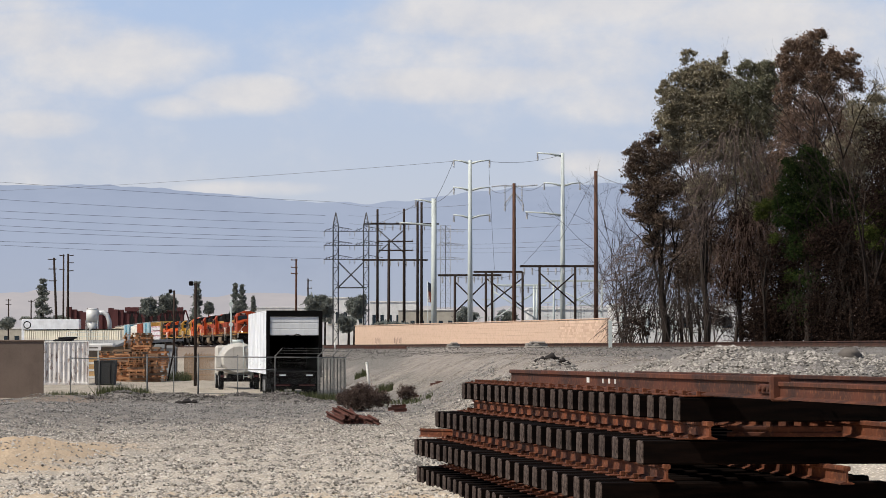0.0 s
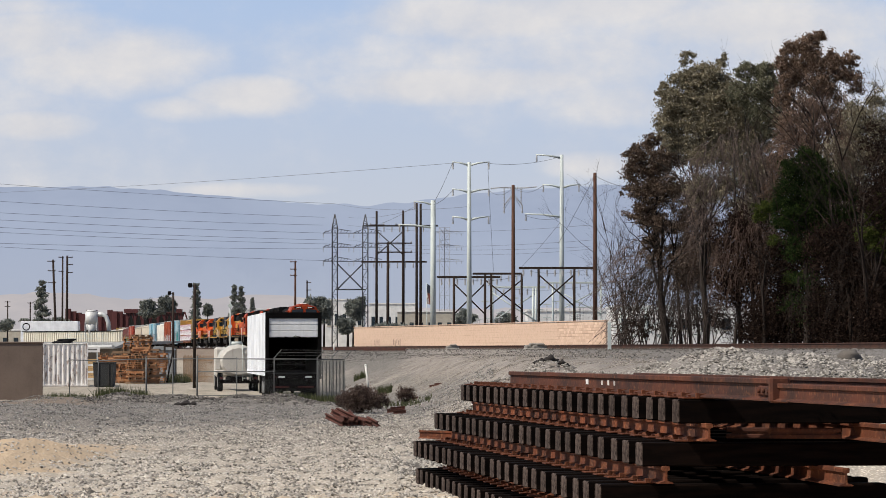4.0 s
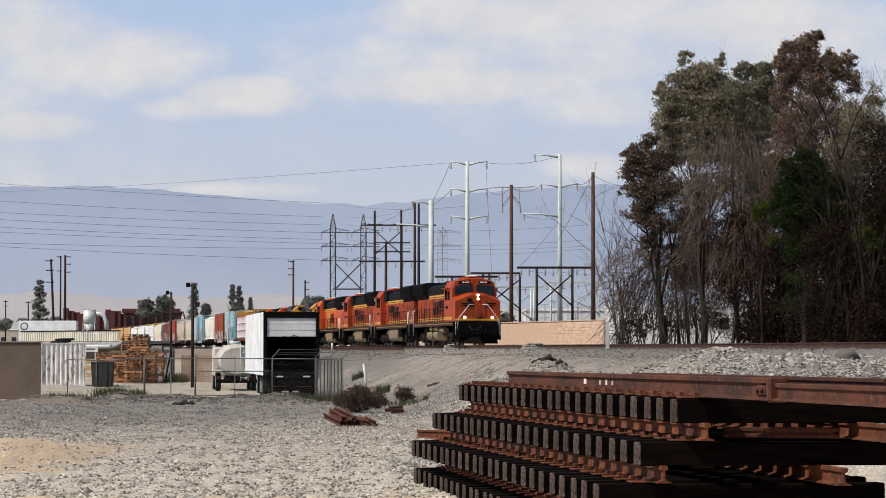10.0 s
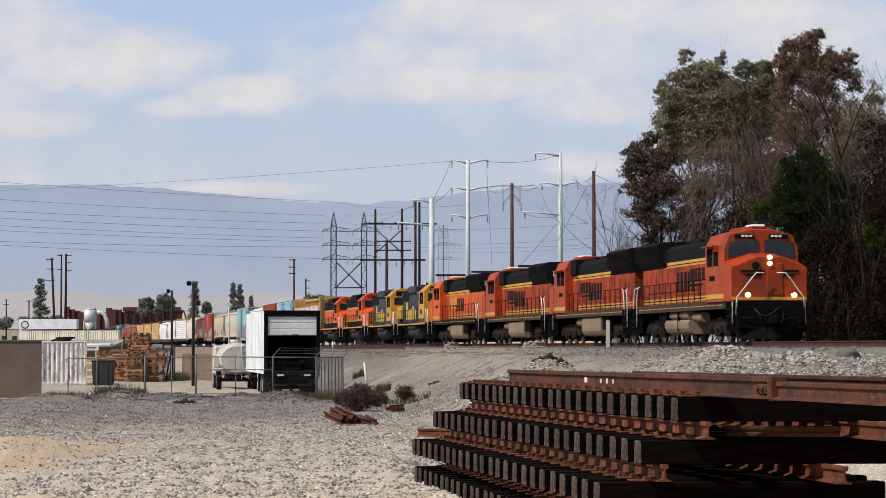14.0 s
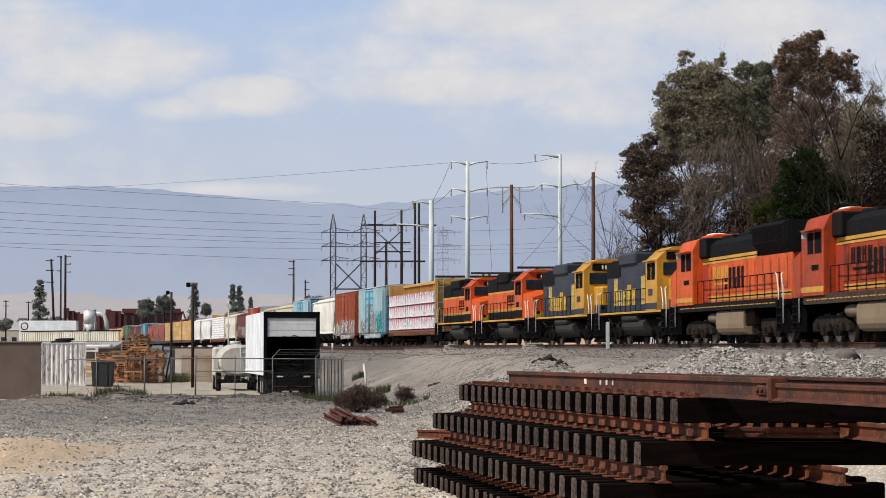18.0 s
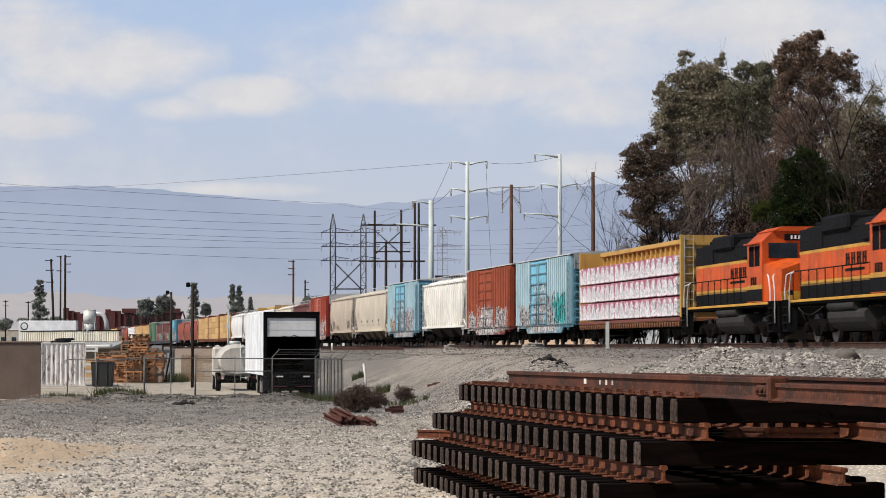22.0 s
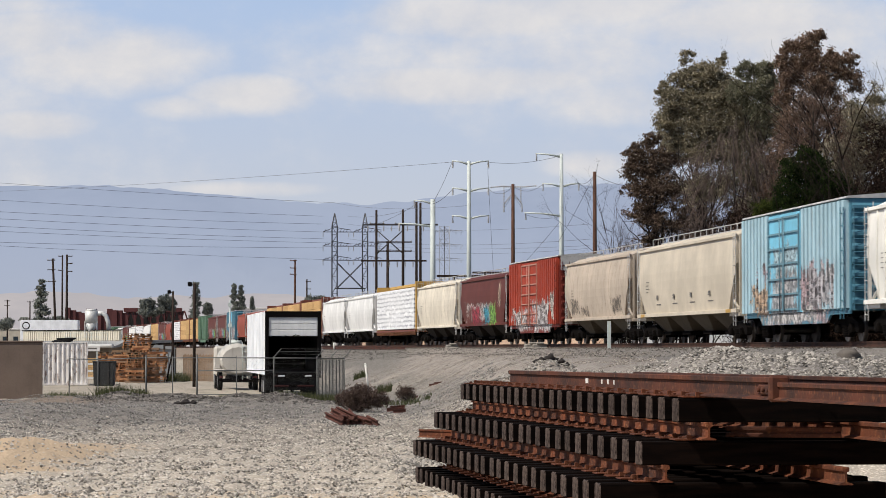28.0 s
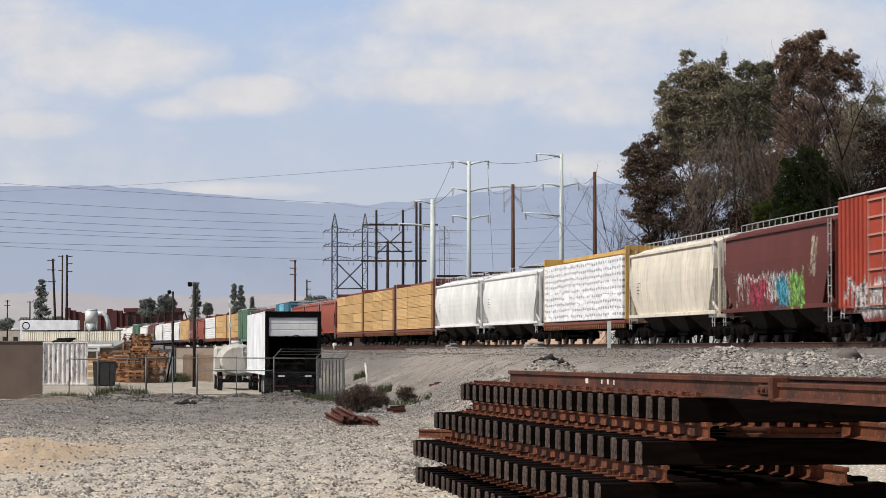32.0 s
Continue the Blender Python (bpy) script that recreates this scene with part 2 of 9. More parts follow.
    def mesh(self, name, material, fix=True):
        me = bpy.data.meshes.new(name)
        me.from_pydata(self.v, [], self.f)
        me.polygons.foreach_set("use_smooth", self.s)
        if material is not None:
            me.materials.append(material)
        if fix and len(self.f) < 4000:
            bm = bmesh.new()
            bm.from_mesh(me)
            bmesh.ops.recalc_face_normals(bm, faces=bm.faces)
            bm.to_mesh(me)
            bm.free()
        me.update()
        return me


def thing(name, m, label, category, group="", kind=""):
    ob = new(name)
    ob.empty_display_size = .2
    ob.matrix_basis = m
    return tagged(ob, label, category, group, kind)


def part(name, shape, material, parent, label="", at=None):
    me = shape if isinstance(shape, bpy.types.Mesh) else shape.mesh(name, material)
    ob = new(name, me)
    ob.parent = parent
    if at is not None:
        ob.matrix_basis = at
    if label:
        ob["label"] = label
    return ob


def solo(name, shape, material, m, label, category, group="", kind=""):
    me = shape if isinstance(shape, bpy.types.Mesh) else shape.mesh(name, material)
    ob = new(name, me)
    ob.matrix_basis = m
    return tagged(ob, label, category, group, kind)


def spot(col, row, deep):
    """A place in the world from a bearing (column, row) and its distance ahead."""
    return Vector(((col - 784) / LENS * deep, deep, EZ + (617 - row) / LENS * deep))
# ---- the line of the track ----
def heading(s):
    a = 0.1614
    if s < -30:
        a -= 0.0825 * min(170, -30 - s) / 100
    if s > 150:
        a += 0.0135 * (min(s, 900) - 150) / 100
    return a


RAIL_Z = 2.62
BED_Z = 2.36
S0, S1 = -720, 1300
line = {0: (0.0, 188.72)}
x, y = line[0]
for s in range(0, S1):
    a = heading(s + .5)
    x, y = x - math.sin(a), y + math.cos(a)
    line[s + 1] = (x, y)
x, y = line[0]
for s in range(0, S0, -1):
    a = heading(s - .5)
    x, y = x + math.sin(a), y - math.cos(a)
    line[s - 1] = (x, y)


def on_track(s, side=0.0):
    """The place on the track's middle at s, moved aside by metres away from the yard."""
    i = math.floor(s)
    k = s - i
    (xa, ya), (xb, yb) = line[i], line[i + 1]
    a = heading(s)
    return Vector((xa + (xb - xa) * k + math.cos(a) * (1.55 + side), ya + (yb - ya) * k + math.sin(a) * (1.55 + side), RAIL_Z))


LINE_S = np.arange(S0, S1 + 1)
LINE_X = np.array([line[int(s)][0] for s in LINE_S])
LINE_Y = np.array([line[int(s)][1] for s in LINE_S])
HEAD = np.array([heading(float(s)) for s in LINE_S])


def smooth(a):
    a = np.clip(a, 0, 1)
    return a * a * (3 - 2 * a)


def wave(x, y, k, seed):
    """Cheap smooth unevenness of about unit size."""
    r = np.random.RandomState(seed)
    out = 0
    for i in range(7):
        a, ph = r.uniform(0, 6.28), r.uniform(0, 6.28)
        f = k * r.uniform(.5, 1.9)
        out = out + np.sin(f * (x * np.cos(a) + y * np.sin(a)) + ph)
    return out / 4


TOE_Y = [-500, 20, 36, 65, 123, 160, 200, 250, 400, 900, 6000]
TOE_X = [6, 4, .1, -.6, -2.6, -8, -14, -21, -46, -140, -1200]


def ground_z(x, y):
    x, y = np.asarray(x, float), np.asarray(y, float)
    lot = .62 - .5 * smooth((y - 30) / 95)
    toe = np.interp(y, TOE_Y, TOE_X)
    wide = np.interp(y, [30, 120, 300], [4.5, 5.5, 12])
    up = smooth((x - toe) / wide) * smooth((y - 35) / 9)
    tx = np.interp(y, LINE_Y, LINE_X) + 1.55
    d = tx - x
    bank = lot + (2.0 - lot) * up
    bed = 2.0 + (BED_Z - 2.0) * (1 - smooth((np.abs(d) - 2.5) / 2.6))
    z = np.where(up > .3, np.maximum(bank, np.where(np.abs(d) < 6, bed, 0)), bank)
    rough = np.clip((400 - y) / 300, 0, 1) * np.clip((np.abs(d) - 2) / 4, 0, 1)
    z = z + rough * (.03 * wave(x, y, .35, 3) + .02 * wave(x, y, 6.0, 5) + .07 * up * wave(x, y, .9, 9) + .03 * wave(x, y * .25, 5.0, 15))
    # heaps of tipped ballast behind the stacked track
    for col, deep, top, rad in ((1278, 46, 2.40, 1.1), (1195, 47, 2.16, 1.0), (1425, 45, 2.3, .9), (1520, 45, 2.26, 1.3), (1345, 47, 2.1, 1.0), (965, 51, 2.16, 1.0), (1050, 50, 1.95, 1.0), (900, 50, 1.85, 1.0), (860, 47, 1.5, .9)):
        hx = (col - 784) / LENS * deep
        q = np.exp(-(((x - hx) / rad) ** 2 + ((y - deep) / (rad * 1.6)) ** 2))
        z = z + q * np.maximum(top - z, 0)
    # low banks of spoil before the fence and by the sandy patch
    z = z + .28 * np.exp(-((y - 106) / 2.5) ** 2) * smooth((x + 19) / 3) * smooth((-4.5 - x) / 2) * (1 + .5 * wave(x, y, 2.2, 12))
    z = z + .42 * np.exp(-((y - 72) / 14) ** 2) * smooth((-7.6 - x) / 3.5)
    z = z + .35 * np.exp(-((y - 41) / 5) ** 2) * smooth((-5.2 - x) / 1.6)
    return z


def gz(x, y):
    return float(ground_z(x, y))


def grounded(col, row, deep):
    p = spot(col, row, deep)
    p.z = gz(p.x, p.y)
    return p


def laid(col, row, near, far):
    """Where the line of sight first meets the ground between two depths."""
    d = near
    while d < far:
        p = spot(col, row, d)
        if p.z <= gz(p.x, p.y):
            break
        d += .25
    return grounded(col, row, d)


# ---- ground ----
def ground_material():
    m = Mat("gravel_ground", .95, 0, .08)
    px, py, pz = m.axes()
    stones = m.cells(17)
    tint = m.cells(17, "Color")
    fine = m.noise(60, 3)
    broad = m.noise(.22, 4)
    mid = m.noise(1.3, 5, .6)
    st = m.axes(tint)[0]
    gravel = m.mix(st, (.37, .32, .265), (.86, .775, .66))
    gravel = m.mix(m.step(stones, .2, .5, (.0, .8)), gravel, (.095, .083, .07))
    close = m.step(m.num('ADD', py, m.num('MULTIPLY', mid, 10)), 60, 40)
    gravel = m.mix(m.num('MULTIPLY', close, .42), gravel, m.mix(fine, (.52, .45, .36), (.84, .74, .60)))
    # darker chippings further back
    back = m.step(m.num('ADD', py, m.num('ADD', m.num('MULTIPLY', m.num('SUBTRACT', broad, .5), 24), m.num('MULTIPLY', m.num('ADD', px, 4.0), -2.2))), 60, 84)
    gravel = m.mix(m.num('MULTIPLY', back, .95), gravel, m.mix(st, (.074, .068, .062), (.255, .233, .21)))
    dust = m.mix(fine, (.36, .32, .265), (.52, .47, .395))
    ground = m.mix(m.step(m.num('ADD', broad, m.num('MULTIPLY', mid, .6)), .70, 1.10), gravel, m.mix(.45, gravel, dust))
    darker = m.mix(m.step(mid, .35, .65), (.115, .10, .085), (.30, .262, .222))
    darker = m.mix(m.step(m.noise(.5, 6, .75), .4, .62), darker, (.22, .184, .15))
    ballast = m.mix(m.num('MULTIPLY', st, .7), darker, (.34, .315, .29))
    # older grey ballast towards the grove
    ballast = m.mix(m.step(m.num('ADD', px, m.num('MULTIPLY', mid, 3)), 3.5, 9.0, (0.0, .7)), ballast, m.mix(st, (.05, .048, .046), (.20, .19, .18)))
    ballast = m.mix(m.step(m.num('ADD', px, m.num('MULTIPLY', mid, 3)), 0.4, -2.2, (0.0, .8)), ballast, m.mix(st, (.07, .066, .06), (.20, .187, .168)))
    high = m.step(m.num('ADD', pz, m.num('MULTIPLY', m.num('SUBTRACT', mid, .5), .5)), .75, 1.35)
    ground = m.mix(high, ground, ballast)
    # damp and oily patches
    patch = m.num('MULTIPLY', m.step(m.noise(.8, 7, .78, m.scaled((1, .6, 1))), .53, .64), .3)
    ground = m.mix(patch, ground, (.115, .103, .092))
    # brown earth before the plastered wall
    earth = m.num('MULTIPLY', m.step(m.num('ADD', px, m.num('MULTIPLY', mid, 3)), -11.0, -13.5), m.step(py, 84, 98))
    ground = m.mix(m.num('MULTIPLY', earth, .75), ground, m.mix(mid, (.15, .112, .086), (.28, .22, .17)))
    # swept concrete and dirt of the yard behind the fence
    yard = m.mix(m.step(mid, .3, .7), (.29, .255, .205), (.41, .365, .30))
    yard = m.mix(m.num('MULTIPLY', m.step(m.noise(.35, 5, .7), .5, .6), .5), yard, (.20, .17, .135))
    inyard = m.num('MULTIPLY', m.step(m.num('ADD', py, m.num('MULTIPLY', mid, 3)), 116, 119), m.step(px, -6.2, -8.4))
    inyard = m.num('MULTIPLY', inyard, m.step(pz, .9, .5))
    ground = m.mix(inyard, ground, yard)
    # yellow sand at the near left
    sx = m.num('ADD', px, m.num('MULTIPLY', m.num('SUBTRACT', mid, .5), 2.6))
    sand = m.num('MULTIPLY', m.step(sx, -5.2, -6.0), m.num('MULTIPLY', m.step(py, 34, 37), m.step(py, 52, 44)))
    near = m.num('MULTIPLY', m.step(m.num('ADD', py, m.num('MULTIPLY', mid, 6)), 35.5, 33.5), .55)
    ground = m.mix(m.num('MAXIMUM', m.num('MULTIPLY', sand, .8), near), ground, (.52, .385, .25))
    far = m.mix(m.noise(.02, 4), (.24, .22, .17), (.36, .33, .27))
    ground = m.mix(m.step(py, 500, 900), ground, far)
    m.color(ground)
    hgt = m.num('ADD', m.num('MULTIPLY', m.num('SUBTRACT', .5, stones), 1.0), m.num('MULTIPLY', fine, .2))
    m.bump(hgt, .6, .03)
    return m.m


def build_ground():
    rs = np.concatenate([[1.5, 4, 8, 13, 18, 22], 24 * 1.0165 ** np.arange(0, 290)])
    rs = np.concatenate([rs[rs < 3000], [3400, 4000, 4900]])
    az = np.concatenate([np.arange(-180, -14, 9.0), np.arange(-14, 14.01, .16), np.arange(20, 180, 9.0)])
    n, k = len(rs), len(az)
    R, A = np.meshgrid(rs, np.radians(az), indexing='ij')
    X, Y = R * np.sin(A), R * np.cos(A)
    Z = ground_z(X, Y)
    Z = Z + np.random.RandomState(2).normal(0, 1, Z.shape) * np.interp(R, [0, 26, 60, 130, 200], [0, .014, .03, .03, 0]) * np.where((Y > 0) & (Y < 116), 1, .3)
    vs = np.stack([X, Y, Z], -1).reshape(-1, 3)
    i, j = np.meshgrid(np.arange(n - 1), np.arange(k), indexing='ij')
    j2 = (j + 1) % k
    fs = np.stack([i * k + j, i * k + j2, (i + 1) * k + j2, (i + 1) * k + j], -1).reshape(-1, 4)
    hub = len(vs)
    vs = np.vstack([vs, [[0, 0, gz(0, 0)]]])
    me = bpy.data.meshes.new("ground")
    me.from_pydata(vs.tolist(), [], fs.tolist() + [(hub, (q + 1) % k, q) for q in range(k)])
    bm = bmesh.new()
    bm.from_mesh(me)
    bmesh.ops.recalc_face_normals(bm, faces=bm.faces)
    if sum(f.normal.z for f in bm.faces) < 0:
        bmesh.ops.reverse_faces(bm, faces=bm.faces)
    bm.to_mesh(me)
    bm.free()
    me.polygons.foreach_set("use_smooth", [True] * len(me.polygons))
    me.materials.append(ground_material())
    g = new("ground", me)
    tagged(g, "grey gravel yard rising to a ballast embankment", "ground", kind="structure")


build_ground()


def stone_material(name, a, b):
    m = Mat(name, .95, 0, .2)
    k = m.island()
    col = m.mix(k, a, b)
    m.color(m.mix(m.num('MULTIPLY', m.step(m.noise(30, 3), .5, .75), .4), col, dim(a, .6)))
    return m.m


def scatter_stones(name, places, sizes, material, label, seed):
    """Many small broken stones in one mesh of the kind stuff."""
    r = np.random.RandomState(seed)
    base = np.array([(1, 0, -.2), (-.1, 1, 0), (-1, .1, -.1), (0, -1, .1), (.1, .1, .8), (0, 0, -.7)])
    tri = np.array([(0, 1, 4), (1, 2, 4), (2, 3, 4), (3, 0, 4), (1, 0, 5), (2, 1, 5), (3, 2, 5), (0, 3, 5)])
    n = len(places)
    v = np.repeat(base[None], n, 0) * r.uniform(.6, 1.25, (n, 6, 3))
    a = r.uniform(0, 6.28, n)
    c, s = np.cos(a)[:, None], np.sin(a)[:, None]
    v = np.stack([v[..., 0] * c - v[..., 1] * s, v[..., 0] * s + v[..., 1] * c, v[..., 2] * r.uniform(.6, 1.0, (n, 1))], -1)
    v = v * sizes[:, None, None] + places[:, None, :]
    f = (tri[None] + (np.arange(n) * 6)[:, None, None]).reshape(-1, 3)
    me = bpy.data.meshes.new(name)
    me.from_pydata(v.reshape(-1, 3).tolist(), [], f.tolist())
    me.materials.append(material)
    tagged(new(name, me), label, "stones", kind="stuff")


STONE_PALE = stone_material("pale_ballast_stone", (.085, .077, .067), (.45, .415, .365))
STONE_GREY = stone_material("grey_gravel_stone", (.085, .076, .066), (.62, .565, .49))
STONE_SLOPE = stone_material("grey_brown_slope_stone", (.12, .104, .088), (.42, .372, .318))
STONE_BLUE = stone_material("bluish_grey_chipping", (.05, .047, .044), (.36, .34, .315))
STONE_GRIT = stone_material("pale_grit_stone", (.35, .33, .30), (.72, .69, .63))
STONE_DARK = stone_material("dark_spoil_stone", (.04, .036, .033), (.22, .20, .18))


def stones():
    r = np.random.RandomState(21)
    # ballast on the heaps and the near face of the embankment
    n = 64000
    deep = 37 + 30 * r.rand(n) ** 1.4
    col = 690 + 900 * r.rand(n)
    x = (col - 784) / LENS * deep
    z = ground_z(x, deep)
    keep = ((z > .8) | (r.rand(n) < .3)) & ((deep < 51) | (col < 1000) & (r.rand(n) < .4))
    x, y, z = x[keep], deep[keep], z[keep]
    scatter_stones("ballast_stones", np.stack([x, y, z + .01], -1), r.uniform(.018, .042, len(x)) * (1 + .9 * (r.rand(len(x)) > .95)), STONE_PALE,
                   "loose pale grey ballast stones on the bank", 4)
    n = 120000
    deep = np.sqrt(28.0 ** 2 + (112.0 ** 2 - 28.0 ** 2) * r.rand(n) ** 1.25)
    col = -30 + 900 * r.rand(n)
    x = (col - 784) / LENS * deep
    z = ground_z(x, deep)
    bare = (x < -5.2 + .5 * wave(x, deep, 1.3, 31)) & (deep > 36) & (deep < 49) | (deep < 30.5 + wave(x, deep, 1.1, 32))
    keep = ~bare | (r.rand(n) < .22)
    x, deep, z = x[keep], deep[keep], z[keep]
    n = len(x)
    size = r.uniform(.014, .036, n) * (1 + .8 * (r.rand(n) > .975))
    back = r.rand(n) < np.clip((deep - 2.2 * (x + 4) - 56) / 24, 0, .95)
    pts = np.stack([x, deep, z + .004], -1)
    scatter_stones("gravel_stones", pts[~back], size[~back], STONE_GREY, "loose grey gravel stones on the yard", 6)
    scatter_stones("dark_gravel_stones", pts[back], size[back], STONE_BLUE, "dark bluish-grey chippings at the back of the yard", 16)
    # coarse stones on the slope behind
    n = 46000
    deep = 62 + 90 * r.rand(n) ** 1.3
    col = 600 + 560 * r.rand(n)
    x = (col - 784) / LENS * deep
    z = ground_z(x, deep)
    keep = (z > .45) & (z < 2.2)
    x, deep, z = x[keep], deep[keep], z[keep]
    scatter_stones("slope_stones", np.stack([x, deep, z + .005], -1), r.uniform(.016, .036, len(x)), STONE_SLOPE, "grey-brown stones scattered over the slope", 12)
    # pale grit lying on the stacked ties
    n = 110
    x, y = r.uniform(2.75, 3.7, n), r.uniform(22.5, 23.3, n)
    scatter_stones("tie_grit", np.column_stack([x, y, np.full(n, 1.985)]), r.uniform(.008, .02, n), STONE_GRIT, "pale grit on top of stacked ties", 14)
    # shoulder of the track and spoil by the fence
    n = 11000
    s = -105 + 250 * r.rand(n)
    side = -1.9 - 7 * r.rand(n) ** 1.5
    pts = np.array([on_track(a, b)[:2] for a, b in zip(s, side)])
    z = ground_z(pts[:, 0], pts[:, 1])
    scatter_stones("shoulder_stones", np.column_stack([pts, z + .02]), r.uniform(.03, .06, n), STONE_DARK, "grey ballast stones along the track shoulder", 8)
    n = 3500
    x, y = r.uniform(-14.5, -4.5, n), r.normal(106, 1.6, n)
    scatter_stones("spoil_stones", np.column_stack([x, y, ground_z(x, y) + .02]), r.uniform(.03, .075, n), STONE_DARK, "dark stones heaped before the fence", 10)


stones()

# ---- the railway ----
RUST = rusty("rusty_rail_steel", (.092, .028, .014), (.032, .014, .010), (.20, .078, .034))
LINE_RUST = rusty("dark_rusted_line_rail", (.065, .028, .017), (.03, .016, .011), (.10, .048, .03))
TIE_WOOD = wood("creosoted_tie_wood", (.045, .034, .028), (.11, .085, .068))


def rail_outline(k=1.0):
    h = [(-.076, 0), (.076, 0), (.076, .012), (.012, .032), (.010, .130), (.037, .142), (.037, .176), (.030, .185), (-.030, .185), (-.037, .176), (-.037, .142), (-.010, .130), (-.012, .032), (-.076, .012)]
    return [(a * k, b * k) for a, b in h]


def railway():
    t = thing("rail_track", pose(0, 0, 0), "rusty railway track on wooden ties and ballast", "railway track", kind="structure")
    prof = rail_outline()
    for side in (-.755, .755):
        sh = Shape()
        ss = list(range(-200, 1290, 5))
        vs, fs = [], []
        for s in ss:
            p, a = on_track(s, side), heading(s)
            vs += [(p.x + math.cos(a) * u, p.y + math.sin(a) * u, RAIL_Z - .185 + w) for u, w in prof]
        k = len(prof)
        for i in range(len(ss) - 1):
            fs += [(i * k + j, i * k + (j + 1) % k, (i + 1) * k + (j + 1) % k, (i + 1) * k + j) for j in range(k)]
        sh.put(vs, fs)
        part("rail", sh, LINE_RUST, t)
    tie = Shape().box(-1.3, 1.3, -.115, .115, -.18, 0, .015).mesh("tie", TIE_WOOD)
    rest = Shape()
    s, i = -112.0, 0
    while s < 330:
        p, a = on_track(s), heading(s)
        m = Matrix.Translation((p.x, p.y, RAIL_Z - .19)) @ Matrix.Rotation(a, 4, 'Z')
        if i < 300:
            part("tie", tie, None, t, at=m)
        else:
            rest.box(-1.3, 1.3, -.115, .115, -.18, 0, m=m)
        s += .52
        i += 1
    tagged(part("far_ties", rest, TIE_WOOD, t), kind="stuff")
    # loose rails left lying on the shoulder
    for col0, col1, row in ((568, 640, 620), (600, 680, 619), (640, 714, 620.5)):
        a, b = laid(col0, row, 150, 260), laid(col1, row, 150, 260)
        a.z, b.z = a.z + .02, b.z + .02
        d = b - a
        sh = Shape().ext(rail_outline(), 'x', 0, d.length)
        solo("loose_rail", sh, RUST, Matrix.Translation(a) @ d.to_track_quat('X', 'Z').to_matrix().to_4x4(), "rusty loose rail lying on the ballast shoulder", "rail", "loose rails")


railway()
# ---- the train: materials ----
ORANGE = paint("red_orange_engine_paint", (.37, .047, .008), .5, (.075, .029, .017), .85, spec=.2, broad=.5)
SOOTY = paint("sooty_orange_engine_paint", (.35, .045, .009), .6, (.03, .015, .011), .95, spec=.15, broad=.85)
SIDE_GLASS = glass("dark_side_glass", (.008, .008, .009), 0.0)
SUN_ORANGE = paint("sun_faded_orange_engine_paint", (.60, .088, .011), .5, (.10, .036, .018), .8, spec=.2, broad=.4)
DARK_RED = paint("dark_orange_red_paint", (.34, .032, .012), .55, (.05, .02, .014), .5)
YELLOW = paint("yellow_engine_paint", (.58, .29, .022), .5, (.11, .065, .03), .6, broad=.35)
BLACKP = paint("black_engine_paint", (.007, .007, .0075), .75, (.03, .025, .02), .4, spec=.08)
BLUE = paint("dark_blue_engine_paint", (.028, .034, .052), .6, (.07, .06, .05), .6, spec=.15, broad=.35)
GRIME = paint("grimy_running_gear", (.006, .005, .0045), .95, (.035, .026, .019), .45, spec=.03)
TANK = paint("dusty_tan_fuel_tank", (.20, .145, .09), .8, (.07, .048, .032), .6)
TANK_DARK = paint("dark_grey_fuel_tank", (.032, .03, .028), .7, (.07, .056, .044), .45, spec=.15)
WHITE_RAIL = paint("white_grab_paint", (.74, .72, .67), .5, (.3, .25, .2), .3)
LETTER_YELLOW = paint("faded_yellow_lettering", (.55, .36, .06), .6, (.2, .15, .08), .4)
GLASS = glass("dark_cab_glass")
LAMP = glowing("lit_headlamp", (1.0, .86, .62), 2.6)
BOARD_WHITE = paint("white_figure_paint", (.8, .8, .76), .5, (.4, .4, .4), .15)
DUSTY = paint("dusty_brown_bogie_steel", (.016, .0125, .010), .95, (.10, .07, .048), .6, spec=.1, streak=False)
SILL = paint("dusty_brown_engine_sill", (.045, .033, .026), .85, (.13, .095, .07), .6, spec=.1)
STEEL = plain("bare_wheel_steel", (.16, .14, .125), .45, .6)


def spin_rows(radius, sign):
    """One full record of a wheelset turning as the train runs."""
    rows = []
    for k in range(0, 961):
        t = k / 30
        rows.append((t, Matrix.Rotation(sign * (front_s(0) - front_s(t)) / radius, 4, 'Y')))
    return rows


SPEED = (-119.636, -301.416, 2.049, 3.388)


def front_s(t):
    w = (t - 16) / 16
    return SPEED[0] + SPEED[1] * w + SPEED[2] * w * w + SPEED[3] * w ** 3


WHEELSETS = []


def wheelset_mesh(r):
    sh = Shape()
    sh.cyl((0, -.9, 0), (0, .9, 0), .08, n=8)
    for q in (-.755, .755):
        e = .06 if q > 0 else -.06
        sh.cyl((0, q - .06, 0), (0, q + .06, 0), r, n=20)
        sh.cyl((0, q - e * 1.3, 0), (0, q - e * .9, 0), r + .028, n=20)
        sh.cyl((0, q + e, 0), (0, q + e * 1.6, 0), r * .42, n=10)
        for k in range(4):
            a = k * math.pi / 2
            sh.box(-.05 + r * .62 * math.cos(a), .05 + r * .62 * math.cos(a), q + min(e, e * 1.25), q + max(e, e * 1.25), -.05 + r * .62 * math.sin(a), .05 + r * .62 * math.sin(a))
    return sh.mesh("wheelset", STEEL)


WHEEL_LOCO, WHEEL_CAR = wheelset_mesh(.53), wheelset_mesh(.46)


